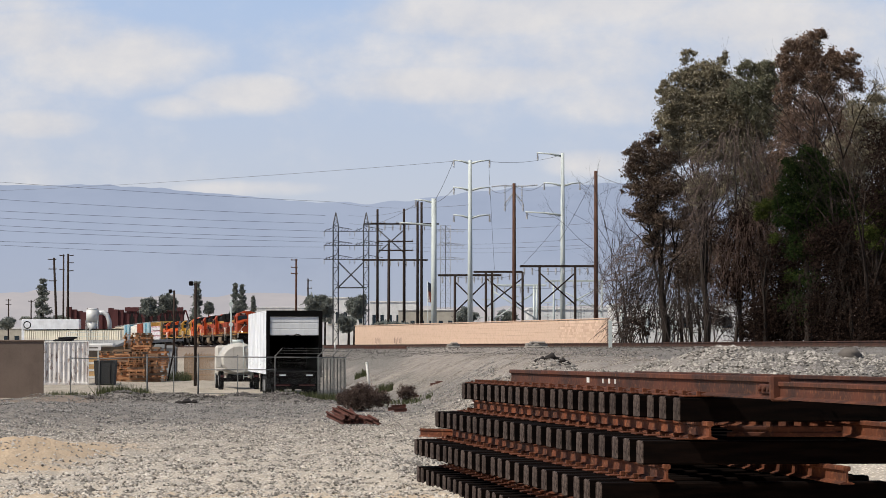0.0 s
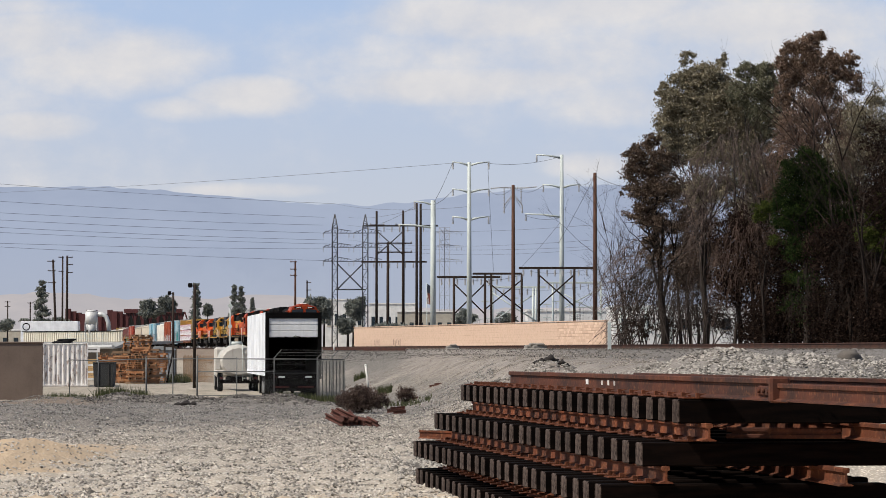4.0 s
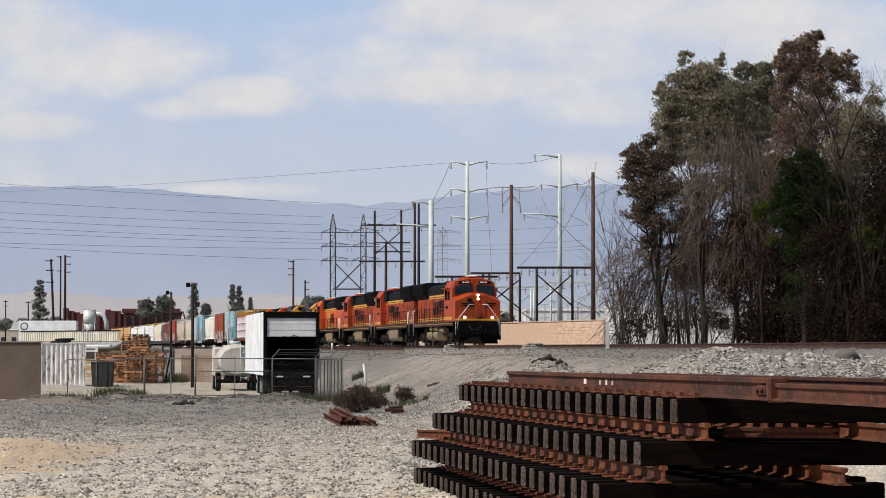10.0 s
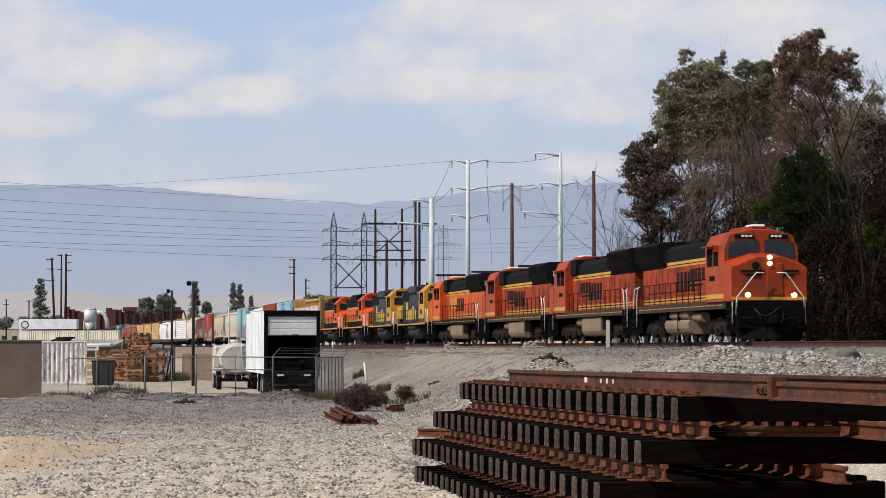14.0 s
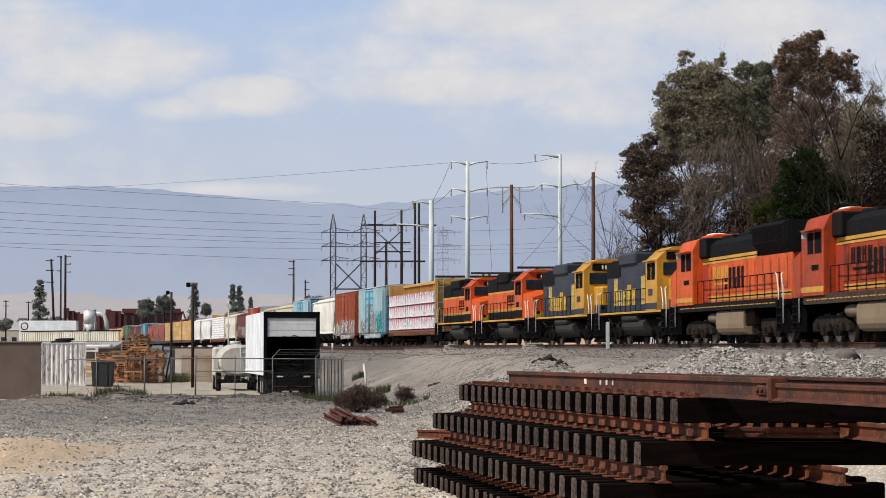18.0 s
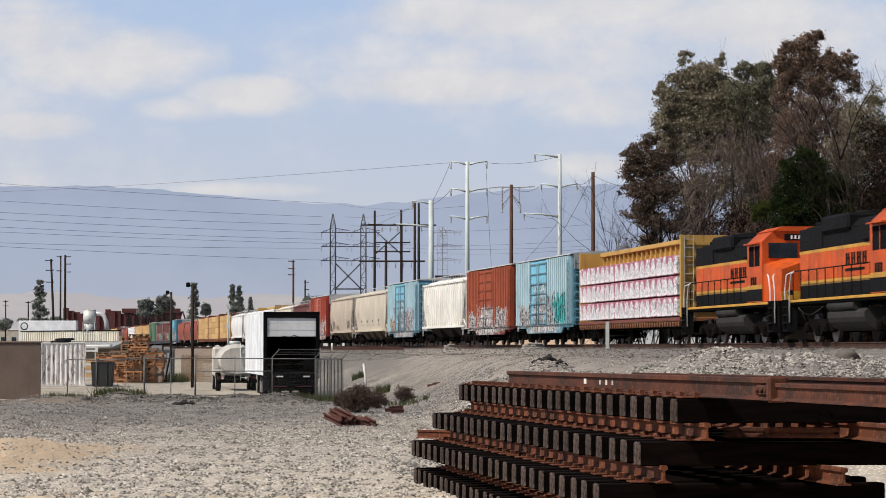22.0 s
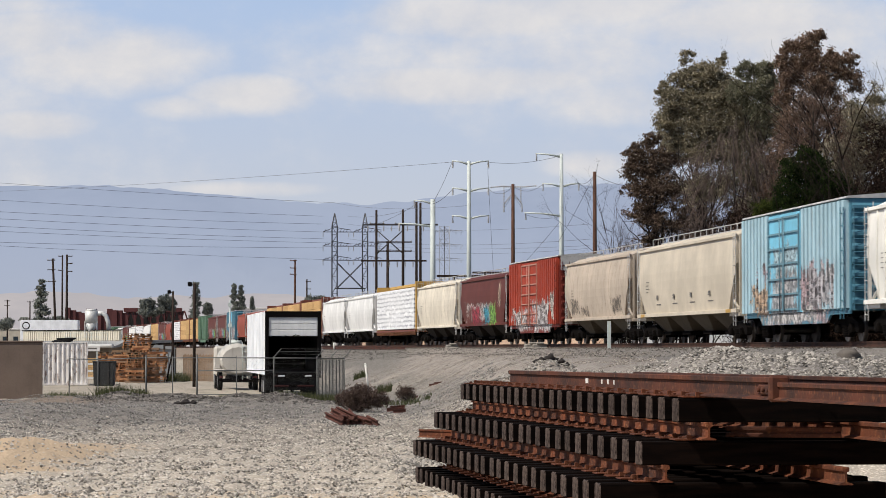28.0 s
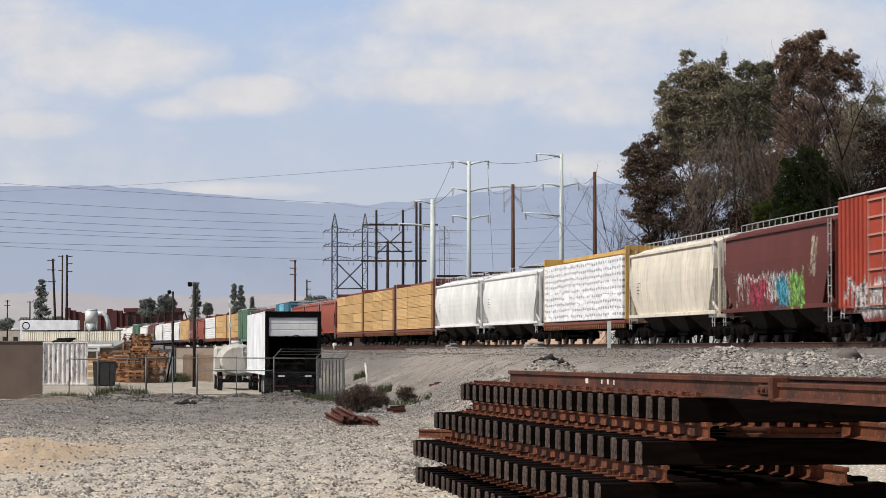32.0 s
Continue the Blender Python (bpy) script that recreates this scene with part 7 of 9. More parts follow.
def far_town():
    far_house(572, 640, 529, 620, WHITE_WALL, "white industrial building beyond the railway", 5)
    far_house(650, 735, 536, 600, WHITE_WALL, "white flat-roofed warehouse beyond the railway", 6)
    far_house(700, 800, 550, 560, TAN_WALL, "beige flat-roofed warehouse beyond the railway", 6)
    far_house(430, 555, 546, 640, WHITE_WALL, "long white-roofed warehouse beyond the railway", 8)
    far_house(740, 842, 556, 590, WHITE_WALL, "pale warehouse behind the substation", 5)
    far_house(-60, 110, 583, 700, TAN_WALL, "low beige buildings in the distance", 9)
    far_house(1082, 1300, 540, 340, WHITE_WALL, "white building glimpsed between bare trees", 6)
    far_house(930, 1075, 548, 420, WHITE_WALL, "pale building behind the substation frames", 7)
    specs = [(70, 560, 500, 20, 34, "tall dark conifer in the distance", 1), (258, 640, 528, 17, 14, "dark round tree in the distance", 0), (290, 640, 520, 18, 17, "dark round tree in the distance", 0), (262, 640, 545, 30, 8, "dark tree in the distance", 0),
             (343, 600, 505, 16, 34, "narrow dark cypress in the distance", 1), (364, 600, 535, 8, 14, "small dark tree in the distance", 0), (412, 610, 508, 13, 30, "narrow dark conifer in the distance", 1), (424, 610, 510, 11, 28, "narrow dark conifer in the distance", 1),
             (443, 620, 530, 6, 16, "small dark conifer in the distance", 1), (548, 520, 522, 20, 24, "dark leafy tree beyond the railway", 0), (570, 520, 519, 16, 30, "dark leafy tree beyond the railway", 0), (622, 430, 521, 20, 26, "dark leafy tree beyond the railway", 0), (612, 420, 560, 18, 16, "dark shrub beyond the railway", 0),
             (820, 400, 548, 22, 14, "dark tree behind the substation", 0), (893, 400, 552, 20, 14, "dark tree behind the substation", 0), (105, 620, 562, 18, 8, "dark shrubs in the distance", 0), (10, 600, 565, 18, 10, "dark shrubs in the distance", 0), (690, 300, 576, 45, 5, "green shrubs along the wall", 0)]
    for k, (c, d, top, hw, hh, lab, conifer) in enumerate(specs):
        r = np.random.RandomState(200 + k)
        base = grounded(c, 617, d)
        base.z -= .05
        t = thing("distant_tree", Matrix.Translation(base), lab, "tree", "far trees")
        s = d / LENS
        ztop = spot(c, top, d).z
        part("trunk", Shape().tube([(0, 0, 0), (.05, 0, (ztop - base.z) * .5), (0, 0, (ztop - base.z) * .92)], [.25, .18, .05], 6), BARK, t)
        cl = []
        if conifer:
            for i in range(7):
                f = i / 6
                cl.append(((base.x, base.y, ztop - hh * 2.0 * s * f), hw * s * (.3 + .6 * f), hw * s * (.3 + .6 * f), hh * s * .2, 620))
        else:
            for i in range(6):
                cl.append(((base.x + r.uniform(-.6, .6) * hw * s, base.y, ztop - hh * s * r.uniform(.5, 1.5)), hw * s * .5, hw * s * .5, hh * s * .5, 700))
            cl.append(((base.x, base.y, ztop - hh * s), hw * s * .8, hw * s * .8, hh * s * .8, 1300))
        p = clump_points(r, cl, 60)
        p = p[p[:, 2] < ztop + .4]
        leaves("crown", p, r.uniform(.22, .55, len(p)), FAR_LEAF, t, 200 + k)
    # a palm
    base = grounded(40, 617, 650)
    t = thing("palm_tree", Matrix.Translation(base), "small distant palm tree", "tree", "far trees")
    part("trunk", Shape().tube([(0, 0, 0), (.1, 0, 5), (0, 0, 9.2)], [.25, .2, .18], 6), BARK, t)
    for k in range(10):
        a = k * .63
        part("frond", Shape().tube([(0, 0, 9.2), (math.cos(a) * .9, math.sin(a) * .9, 9.7), (math.cos(a) * 1.6, math.sin(a) * 1.6, 8.9)], [.12, .25, .05], 4), FAR_LEAF, t)


far_town()


# ---- substation wall, poles, frames and cables ----
def block_material():
    m = Mat("tan_block_masonry", .92, 0, .2)
    n = m.noise(5, 5)
    col = m.mix(m.random(), (.50, .345, .25), (.68, .50, .375))
    col = m.mix(m.num('MULTIPLY', m.island(), .5), col, (.62, .45, .34))
    m.color(m.mix(m.num('MULTIPLY', m.step(n, .45, .7), .35), col, (.42, .29, .20)))
    m.bump(n, .3, .01)
    return m.m


def substation_wall():
    a, b = Vector((11.45, 185, 0)), Vector((-8.6, 250, 0))
    d = b - a
    l = d.length
    z0, top = 1.9, 4.38
    t = thing("wall_substation", Matrix.Translation((a.x, a.y, z0)) @ Matrix.Rotation(math.atan2(d.y, d.x), 4, 'Z'), "tan concrete-block wall round a substation", "wall", kind="structure")
    h = top - z0
    blk, mortar = block_material(), plain("tan_mortar", (.52, .38, .275), .95, 0, .15)
    part("core", Shape().box(.02, l - .02, -.07, .07, 0, h - .02), mortar, t)
    part("cap", Shape().box(-.03, l + .03, -.13, .13, h, h + .07, .01), blk, t)
    me = Shape().box(.006, .394, -.1, .1, .006, .194, .008).mesh("block", blk)
    rest = Shape()
    rows, cols = int(h / .2), int(l / .4)
    k = 0
    for c in range(cols):
        for r in range(rows):
            x = c * .4 + (.2 if r % 2 else 0)
            if x + .4 > l:
                continue
            if k < 300:
                part("block", me, None, t, at=pose(x, 0, r * .2))
            else:
                rest.box(x + .006, x + .394, -.1, .1, r * .2 + .006, r * .2 + .194)
            k += 1
    tagged(part("far_blocks", rest, blk, t), kind="stuff")
    mark = plain("faded_spray_mark", (.36, .25, .19), .9, 0, .2)
    for x, w in ((52, 2.6), (59, 1.8)):
        for i in range(5):
            part("spray_mark", Shape().box(x + i * w / 5, x + (i + .6) * w / 5, .1, .106, .75 + .12 * (i % 3), 1.35 - .1 * (i % 2)), mark, t)


substation_wall()


def wire(sh, a, b, sag, r=.022, n=14):
    a, b = Vector(a), Vector(b)
    sh.tube([a.lerp(b, i / n) - Vector((0, 0, sag * 4 * (i / n) * (1 - i / n))) for i in range(n + 1)], r, 4)


def cable(name, runs, label, r=.022):
    t = thing(name, Matrix.Identity(4), label, "cable", "overhead cables")
    for a, b, s in runs:
        sh = Shape()
        wire(sh, a, b, s, r)
        part("wire", sh, WIRE_MAT, t)


def insulator(t, p, q):
    p, q = Vector(p), Vector(q)
    sh = Shape().cyl(p, q, .03, n=5)
    for i in range(6):
        a = p.lerp(q, (i + .5) / 6)
        d = (q - p).normalized() * .03
        sh.cyl(a - d, a + d, .085, n=8)
    part("insulator", sh, INSUL, t)


def steel_pole(col, deep, top_row, arms, label, r0=.26, r1=.16):
    """A tapering steel pole with curved arms: (row, reach to one side, reach to the other)."""
    base = grounded(col, 617, deep)
    t = thing("steel_pole", Matrix.Translation(base), label, "utility pole", "substation poles")
    h = spot(col, top_row, deep).z - base.z
    part("shaft", Shape().cyl((0, 0, 0), (0, 0, h), r0, r1, 12), POLE_STEEL, t)
    for row, lo, hi in arms:
        z = spot(col, row, deep).z - base.z
        for reach in (lo, hi):
            if not reach:
                continue
            x = reach * deep / LENS
            part("arm", Shape().tube([(0, 0, z - .25), (x * .5, 0, z - .02), (x, 0, z + .06)], [.11, .08, .05], 6), POLE_STEEL, t)
            insulator(t, (x * .96, 0, z), (x * .96, 0, z - .6))
    return t, base


def wood_pole(col, deep, top_row, label, mat=None, r=.19, lean=0.0, arms=(), foot_row=None):
    base = grounded(col, 617, deep)
    t = thing("wood_pole", Matrix.Translation(base), label, "utility pole", "wood poles")
    h = spot(col, top_row, deep).z - base.z
    part("shaft", Shape().tube([(0, 0, 0), (lean * h * .5, 0, h * .5), (lean * h, 0, h)], [r, r * .88, r * .72], 8), mat or POLE_WOOD, t)
    for row, lo, hi in arms:
        z = spot(col, row, deep).z - base.z
        k = deep / LENS
        x = lean * z
        part("crossarm", Shape().box(x + lo * k, x + hi * k, -.2, -.08, z - .07, z + .07, .01), mat or POLE_WOOD, t)
        for q in (lo * k * .9, hi * k * .9):
            if abs(q) > .3:
                part("insulator", Shape().cyl((x + q, -.14, z + .05), (x + q, -.14, z + .25), .07, .04, 6), INSUL, t)
    return t, base


def lattice_tower(col, deep, top_row, label, LATTICE=LATTICE):
    base = grounded(col, 617, deep)
    t = thing("lattice_tower", Matrix.Translation(base), label, "pylon", "lattice towers")
    k = deep / LENS
    h = spot(col, top_row, deep).z - base.z
    w = 4.6 * k
    z2 = spot(col, 402, deep).z - base.z

    def half(z):
        return w if z < z2 else w * max(.06, 1 - (z - z2) / (h - z2))
    for sx, sy in ((-1, -1), (1, -1), (1, 1), (-1, 1)):
        part("leg", Shape().tube([(sx * half(z), sy * half(z), z) for z in (0, z2, h)], .11, 4), LATTICE, t)
    zs = list(np.linspace(1, z2, 15)) + list(np.linspace(z2, h - .3, 4))[1:]
    for i in range(len(zs) - 1):
        a, b = zs[i], zs[i + 1]
        sh = Shape()
        s = 1 if i % 2 else -1
        for y in (-1, 1):
            sh.cyl((s * half(a), y * half(a), a), (-s * half(b), y * half(b), b), .045, n=4)
            sh.cyl((-half(b), y * half(b), b), (half(b), y * half(b), b), .035, n=4)
        for x in (-1, 1):
            sh.cyl((x * half(a), s * half(a), a), (x * half(b), -s * half(b), b), .045, n=4)
        part("lattice_panel", sh, LATTICE, t)
    for row in (412, 437, 462):
        z = spot(col, row, deep).z - base.z
        sh = Shape()
        for y in (-.25, .25):
            sh.cyl((-21 * k, y * .3, z), (29 * k, y, z), .07, n=4)
            sh.cyl((-21 * k, y * .3, z), (0, y, z + .75), .05, n=4)
            sh.cyl((29 * k, y, z + .3), (0, y, z + .75), .06, n=4)
            for i in range(8):
                a = -18 * k + i * 5.5 * k
                sh.cyl((a, y, z), (a + 2.7 * k, y, z + .45), .03, n=4)
        part("crossarm", sh, LATTICE, t)
        insulator(t, (-20.5 * k, 0, z), (-20.5 * k, 0, z - .8))
        insulator(t, (25 * k, 0, z), (25 * k, 0, z - .8))
    return t


def timber_frame(c0, c1, row, posts, deep, label, mat=None, brace=True):
    """A substation bent: posts, a heavy beam and crossed braces."""
    mat = mat or POLE_WOOD
    a = spot((c0 + c1) / 2, row, deep)
    base = grounded((c0 + c1) / 2, 617, deep)
    t = thing("switchyard_frame", Matrix.Translation(base), label, "switchyard frame", "switchyard frames")
    k = deep / LENS
    z = a.z - base.z
    m = (c0 + c1) / 2
    part("beam", Shape().box((c0 - m) * k, (c1 - m) * k, -.1, .1, z - .1, z + .1, .02), mat, t)
    for c in posts:
        part("post", Shape().cyl(((c - m) * k, 0, 0), ((c - m) * k, 0, z), .125, .11, 8), mat, t)
    if brace and len(posts) > 1:
        p, q = (posts[0] - m) * k, (posts[-1] - m) * k
        lo, hi = z - 3.4, z - .6
        part("brace", Shape().cyl((p, .2, lo), (q, .2, hi), .07, n=6), mat, t)
        part("brace", Shape().cyl((p, -.2, hi), (q, -.2, lo), .07, n=6), mat, t)
    for i in range(int((c1 - c0) / 14)):
        x = (c0 - m + 8 + i * 14) * k
        insulator(t, (x, 0, z - .15), (x, 0, z - .75))
    return t


def substation():
    steel_pole(827, 232, 286, [(287, -30, 36), (335, -30, 36), (384, -30, 36)], "tall pale steel pole with three pairs of arms")
    steel_pole(991, 236, 273, [(274, -46, 0), (327, -34, 32), (379, -66, 0)], "tall pale steel pole with staggered arms")
    steel_pole(763, 240, 354, [(357, -34, 0), (398, -62, 0)], "pale steel pole with long arms towards one side", .27, .24)
    wood_pole(905, 226, 327, "tall reddish-brown wood pole", POLE_RED, .19, 0, [])
    wood_pole(1050, 222, 305, "tall reddish-brown wood pole by the trees", POLE_RED, .2, 0, [])
    wood_pole(663, 300, 373, "dark wood switchyard pole", POLE_WOOD, .17, 0, [(398, -12, 14)])
    wood_pole(710, 300, 372, "dark wood switchyard pole", POLE_WOOD, .17, 0, [(398, -14, 14), (430, -26, 16), (446, -26, 16)])
    wood_pole(734, 290, 359, "dark wood switchyard pole", POLE_WOOD, .17, 0, [])
    wood_pole(741, 290, 360, "dark wood switchyard pole", POLE_WOOD, .17, 0, [])
    wood_pole(683, 310, 428, "short dark wood switchyard pole", POLE_WOOD, .2, 0, [(430, -18, 18), (446, -18, 18)])
    timber_frame(640, 772, 399, (663, 711), 302, "dark timber frame with crossed braces", LATTICE)
    timber_frame(636, 752, 463, (663, 683, 711), 305, "dark timber frame with crossed braces", POLE_WOOD, False)
    timber_frame(770, 882, 490, (800, 855), 240, "dark timber frame over switchgear", POLE_WOOD)
    timber_frame(833, 920, 484, (855, 866, 920), 250, "dark timber frame over switchgear", POLE_WOOD)
    timber_frame(915, 1050, 474, (950, 1013), 232, "dark timber frame over switchgear", POLE_WOOD)
    timber_frame(866, 962, 508, (868, 940, 945), 262, "pale steel frame over switchgear", POLE_STEEL)
    timber_frame(960, 1062, 500, (975, 1060), 285, "pale steel frame over switchgear", POLE_STEEL)
    timber_frame(1090, 1190, 545, (1095, 1140, 1185), 250, "pale steel frame seen through bare trees", POLE_STEEL)
    lattice_tower(589, 420, 379, "grey lattice pylon with three crossarms")
    lattice_tower(643, 420, 379, "grey lattice pylon with three crossarms")
    x = thing("tower_brace", Matrix.Translation(grounded(616, 617, 420)), "grey crossed steel braces between lattice pylons", "brace")
    kk, zz = 420 / LENS, gz(spot(616, 617, 420).x, 420)
    zt, zb = spot(616, 466, 420).z - zz, spot(616, 512, 420).z - zz
    part("diagonal", Shape().cyl((-23 * kk, 0, zt), (23 * kk, 0, zb), .11, n=6), LATTICE, x)
    part("diagonal", Shape().cyl((23 * kk, .3, zt), (-23 * kk, .3, zb), .11, n=6), LATTICE, x)
    part("tie_beam", Shape().cyl((-27 * kk, .15, zb), (27 * kk, .15, zb), .11, n=6), LATTICE, x)
    for row in (412, 437, 462):
        q = spot(616, row, 420).z - zz
        part("tie_beam", Shape().cyl((-27 * kk, .15, q), (27 * kk, .15, q), .07, n=6), LATTICE, x)
    lattice_tower(779, 760, 435, "small distant lattice pylon", HAZE_STEEL)
    lattice_tower(788, 760, 432, "small distant lattice pylon", HAZE_STEEL)
    # switchgear columns
    r = random.Random(77)
    for k in range(26):
        c = r.uniform(838, 1064)
        d = r.uniform(240, 285)
        p = grounded(c, 617, d)
        h = r.uniform(3.2, 5.4)
        t = thing("switchgear_post", Matrix.Translation(p), "pale switchgear post with stacked insulators", "switchgear", "switchgear posts")
        part("post", Shape().cyl((0, 0, 0), (0, 0, h * .6), .1, n=8), POLE_STEEL, t)
        insulator(t, (0, 0, h * .6), (0, 0, h))
        part("terminal", Shape().box(-.4, .4, -.05, .05, h, h + .1, .02), POLE_STEEL, t)
    # strain insulators beside the reddish pole
    g = thing("strain_insulators", Matrix.Translation(spot(905, 332, 226)), "dark strain insulator strings on a wood pole", "insulators")
    k = 226 / LENS
    for x0, z0, x1, z1 in ((0, 0, -18, .05), (-18, .05, -40, -.05), (0, 0, 18, 0), (18, 0, 42, .1), (0, -.5, -16, -1.5), (0, -.5, 16, -1.5), (-16, -1.5, -16, -2.2), (16, -1.5, 16, -2.2), (-16, .05, -16, -1.5), (14, .0, 14, -1.4)):
        insulator(g, (x0 * k, 0, z0), (x1 * k, 0, z1))
    # flag
    p = grounded(752, 617, 262)
    t = thing("flagpole", Matrix.Translation(p), "flagpole with a hanging dark blue and striped flag", "flagpole")
    part("mast", Shape().cyl((0, 0, 0), (0, 0, 7.0), .05, .03, 8), POLE_STEEL, t)
    fz = 7.2 - .3
    for i in range(5):
        part("flag_stripe", Shape().ext([(.03 + .05 * i, fz - 2.0), (.2 + .14 * i, fz - 2.0 - .1 * i), (.3 + .14 * i, fz - .9 - .1 * i), (.04, fz - .8)], 'y', -.02 - .012 * i, -.01 - .012 * i), (WHITE_WALL if i % 2 else STEEL_BROWN), t)
    part("flag_canton", Shape().ext([(.03, fz - .85), (.85, fz - 1.3), (.8, fz - .45), (.03, fz)], 'y', -.11, -.08), BLUE, t)


substation()


def cables():
    # long spans across the yard to the lattice pylons, then on through the substation
    runs = []
    for (r0, c1, r1) in ((325, 589, 360), (358, 570, 384), (381, 568, 398), (393, 570, 412), (407, 570, 424), (417, 612, 432), (440, 568, 440), (441, 612, 462)):
        runs.append((spot(-240, r0 - 18, 330), spot(c1, r1, 420), .3))
    cable("overhead_cables", runs, "long overhead power cables across the yard", .027)
    runs = []
    for (c0, r0, d0, c1, r1, d1, s) in ((589, 360, 420, 827, 365, 240, .6), (612, 384, 420, 734, 368, 290, .5), (612, 398, 420, 1040, 398, 250, .8), (612, 424, 420, 1050, 424, 250, .8), (612, 432, 420, 1040, 436, 260, .6), (660, 440, 420, 1050, 440, 300, .8),
                                        (797, 288, 232, 763, 360, 240, .2), (797, 337, 232, 763, 362, 240, .2), (863, 337, 232, 905, 331, 226, .5), (905, 331, 226, 957, 328, 236, .5), (1023, 326, 236, 1050, 310, 222, .3), (991, 276, 236, 860, 288, 232, .35), (797, 288, 232, -240, 346, 430, .6),
                                        (925, 380, 236, 991, 384, 236, .3), (991, 390, 236, 920, 472, 232, .1), (1050, 310, 222, 985, 430, 232, .1), (1050, 310, 222, 1150, 335, 160, .3), (905, 345, 226, 888, 372, 226, 0.), (905, 345, 226, 922, 372, 226, 0.), (734, 362, 290, 663, 398, 300, .2),
                                        (860, 290, 232, 870, 480, 250, .2), (935, 480, 240, 1060, 470, 240, .4), (800, 492, 240, 920, 486, 250, .4), (860, 505, 250, 1060, 500, 260, .6)):
        runs.append((spot(c0, r0, d0), spot(c1, r1, d1), s))
    cable("substation_cables", runs, "power cables between the substation poles", .018)
    # yard poles: three leaning poles, and others
    wood_pole(98, 450, 459, "dark leaning utility pole with short arms", POLE_WOOD, .24, -.045, [(462, -10, 4), (479, -10, 4), (500, -10, 4)])
    wood_pole(107, 455, 453, "thin dark utility pole", POLE_WOOD, .18, 0, [(455, -7, 2), (480, -7, 2)])
    wood_pole(115, 445, 452, "dark utility pole with short arms", POLE_WOOD, .24, 0, [(455, 0, 10), (468, 0, 10), (482, 0, 10)])
    wood_pole(519, 430, 461, "wood utility pole with short arms", POLE_RED, .2, 0, [(463, -9, 3), (476, -9, 3), (487, -9, 3)])
    wood_pole(540, 540, 496, "distant dark utility pole", POLE_WOOD, .2, 0, [(500, -2, 7), (513, -2, 7)])
    wood_pole(10, 640, 532, "distant thin utility pole", POLE_WOOD, .2, 0, [(534, -5, 5), (542, -5, 5)])
    wood_pole(50, 640, 534, "distant thin utility pole", POLE_WOOD, .2, 0, [(536, -5, 5)])


cables()
# ---- the yard: truck, trailer, fence, containers, pallets ----
TRAILER_SIDE = paint("white_trailer_sheet", (.74, .76, .78), .5, (.4, .4, .4), .25)
TRAILER_BLACK = paint("black_trailer_frame", (.005, .0045, .0045), .85, (.016, .013, .011), .3, spec=.05)
TRAILER_IN = plain("dark_trailer_inside", (.012, .011, .011), .9)
DOOR_WHITE = paint("white_roller_door", (.70, .71, .70), .55, (.4, .39, .37), .25)
RUBBER = plain("black_tyre_rubber", (.012, .012, .0125), .9, spec=.15)
RIM = plain("grey_wheel_rim", (.3, .3, .3), .5, .5)
RED_LAMP = plain("red_lamp_lens", (.055, .008, .007), .4)
DUCT_STEEL = plain("pale_galvanised_duct", (.56, .56, .54), .55, .15, .1, 2)
CHAIN = plain("galvanised_fence_steel", (.13, .13, .125), .7, .2, .15)
BROWN_WALL = paint("brown_plaster_wall", (.165, .122, .095), .9, (.12, .09, .07), .45)
GREY_ROOF = paint("grey_sheet_roof", (.24, .245, .245), .7, (.14, .12, .1), .4)


def tyre(parent, x, y, z, r=.5, w=.28):
    t = part("wheel", Shape().cyl((0, -w / 2, 0), (0, w / 2, 0), r * .55, n=14), RIM, parent, at=pose(x, y, z))
    sh = Shape()
    n = 20
    prof = [(r * .56, -w * .42), (r * .9, -w * .5), (r, -w * .38), (r, w * .38), (r * .9, w * .5), (r * .56, w * .42)]
    vs = [(a * math.cos(2 * math.pi * k / n), b, a * math.sin(2 * math.pi * k / n)) for k in range(n) for a, b in prof]
    m = len(prof)
    fs = [(k * m + i, k * m + (i + 1) % m, ((k + 1) % n) * m + (i + 1) % m, ((k + 1) % n) * m + i) for k in range(n) for i in range(m)]
    part("tyre", sh.put(vs, fs, True), RUBBER, t)


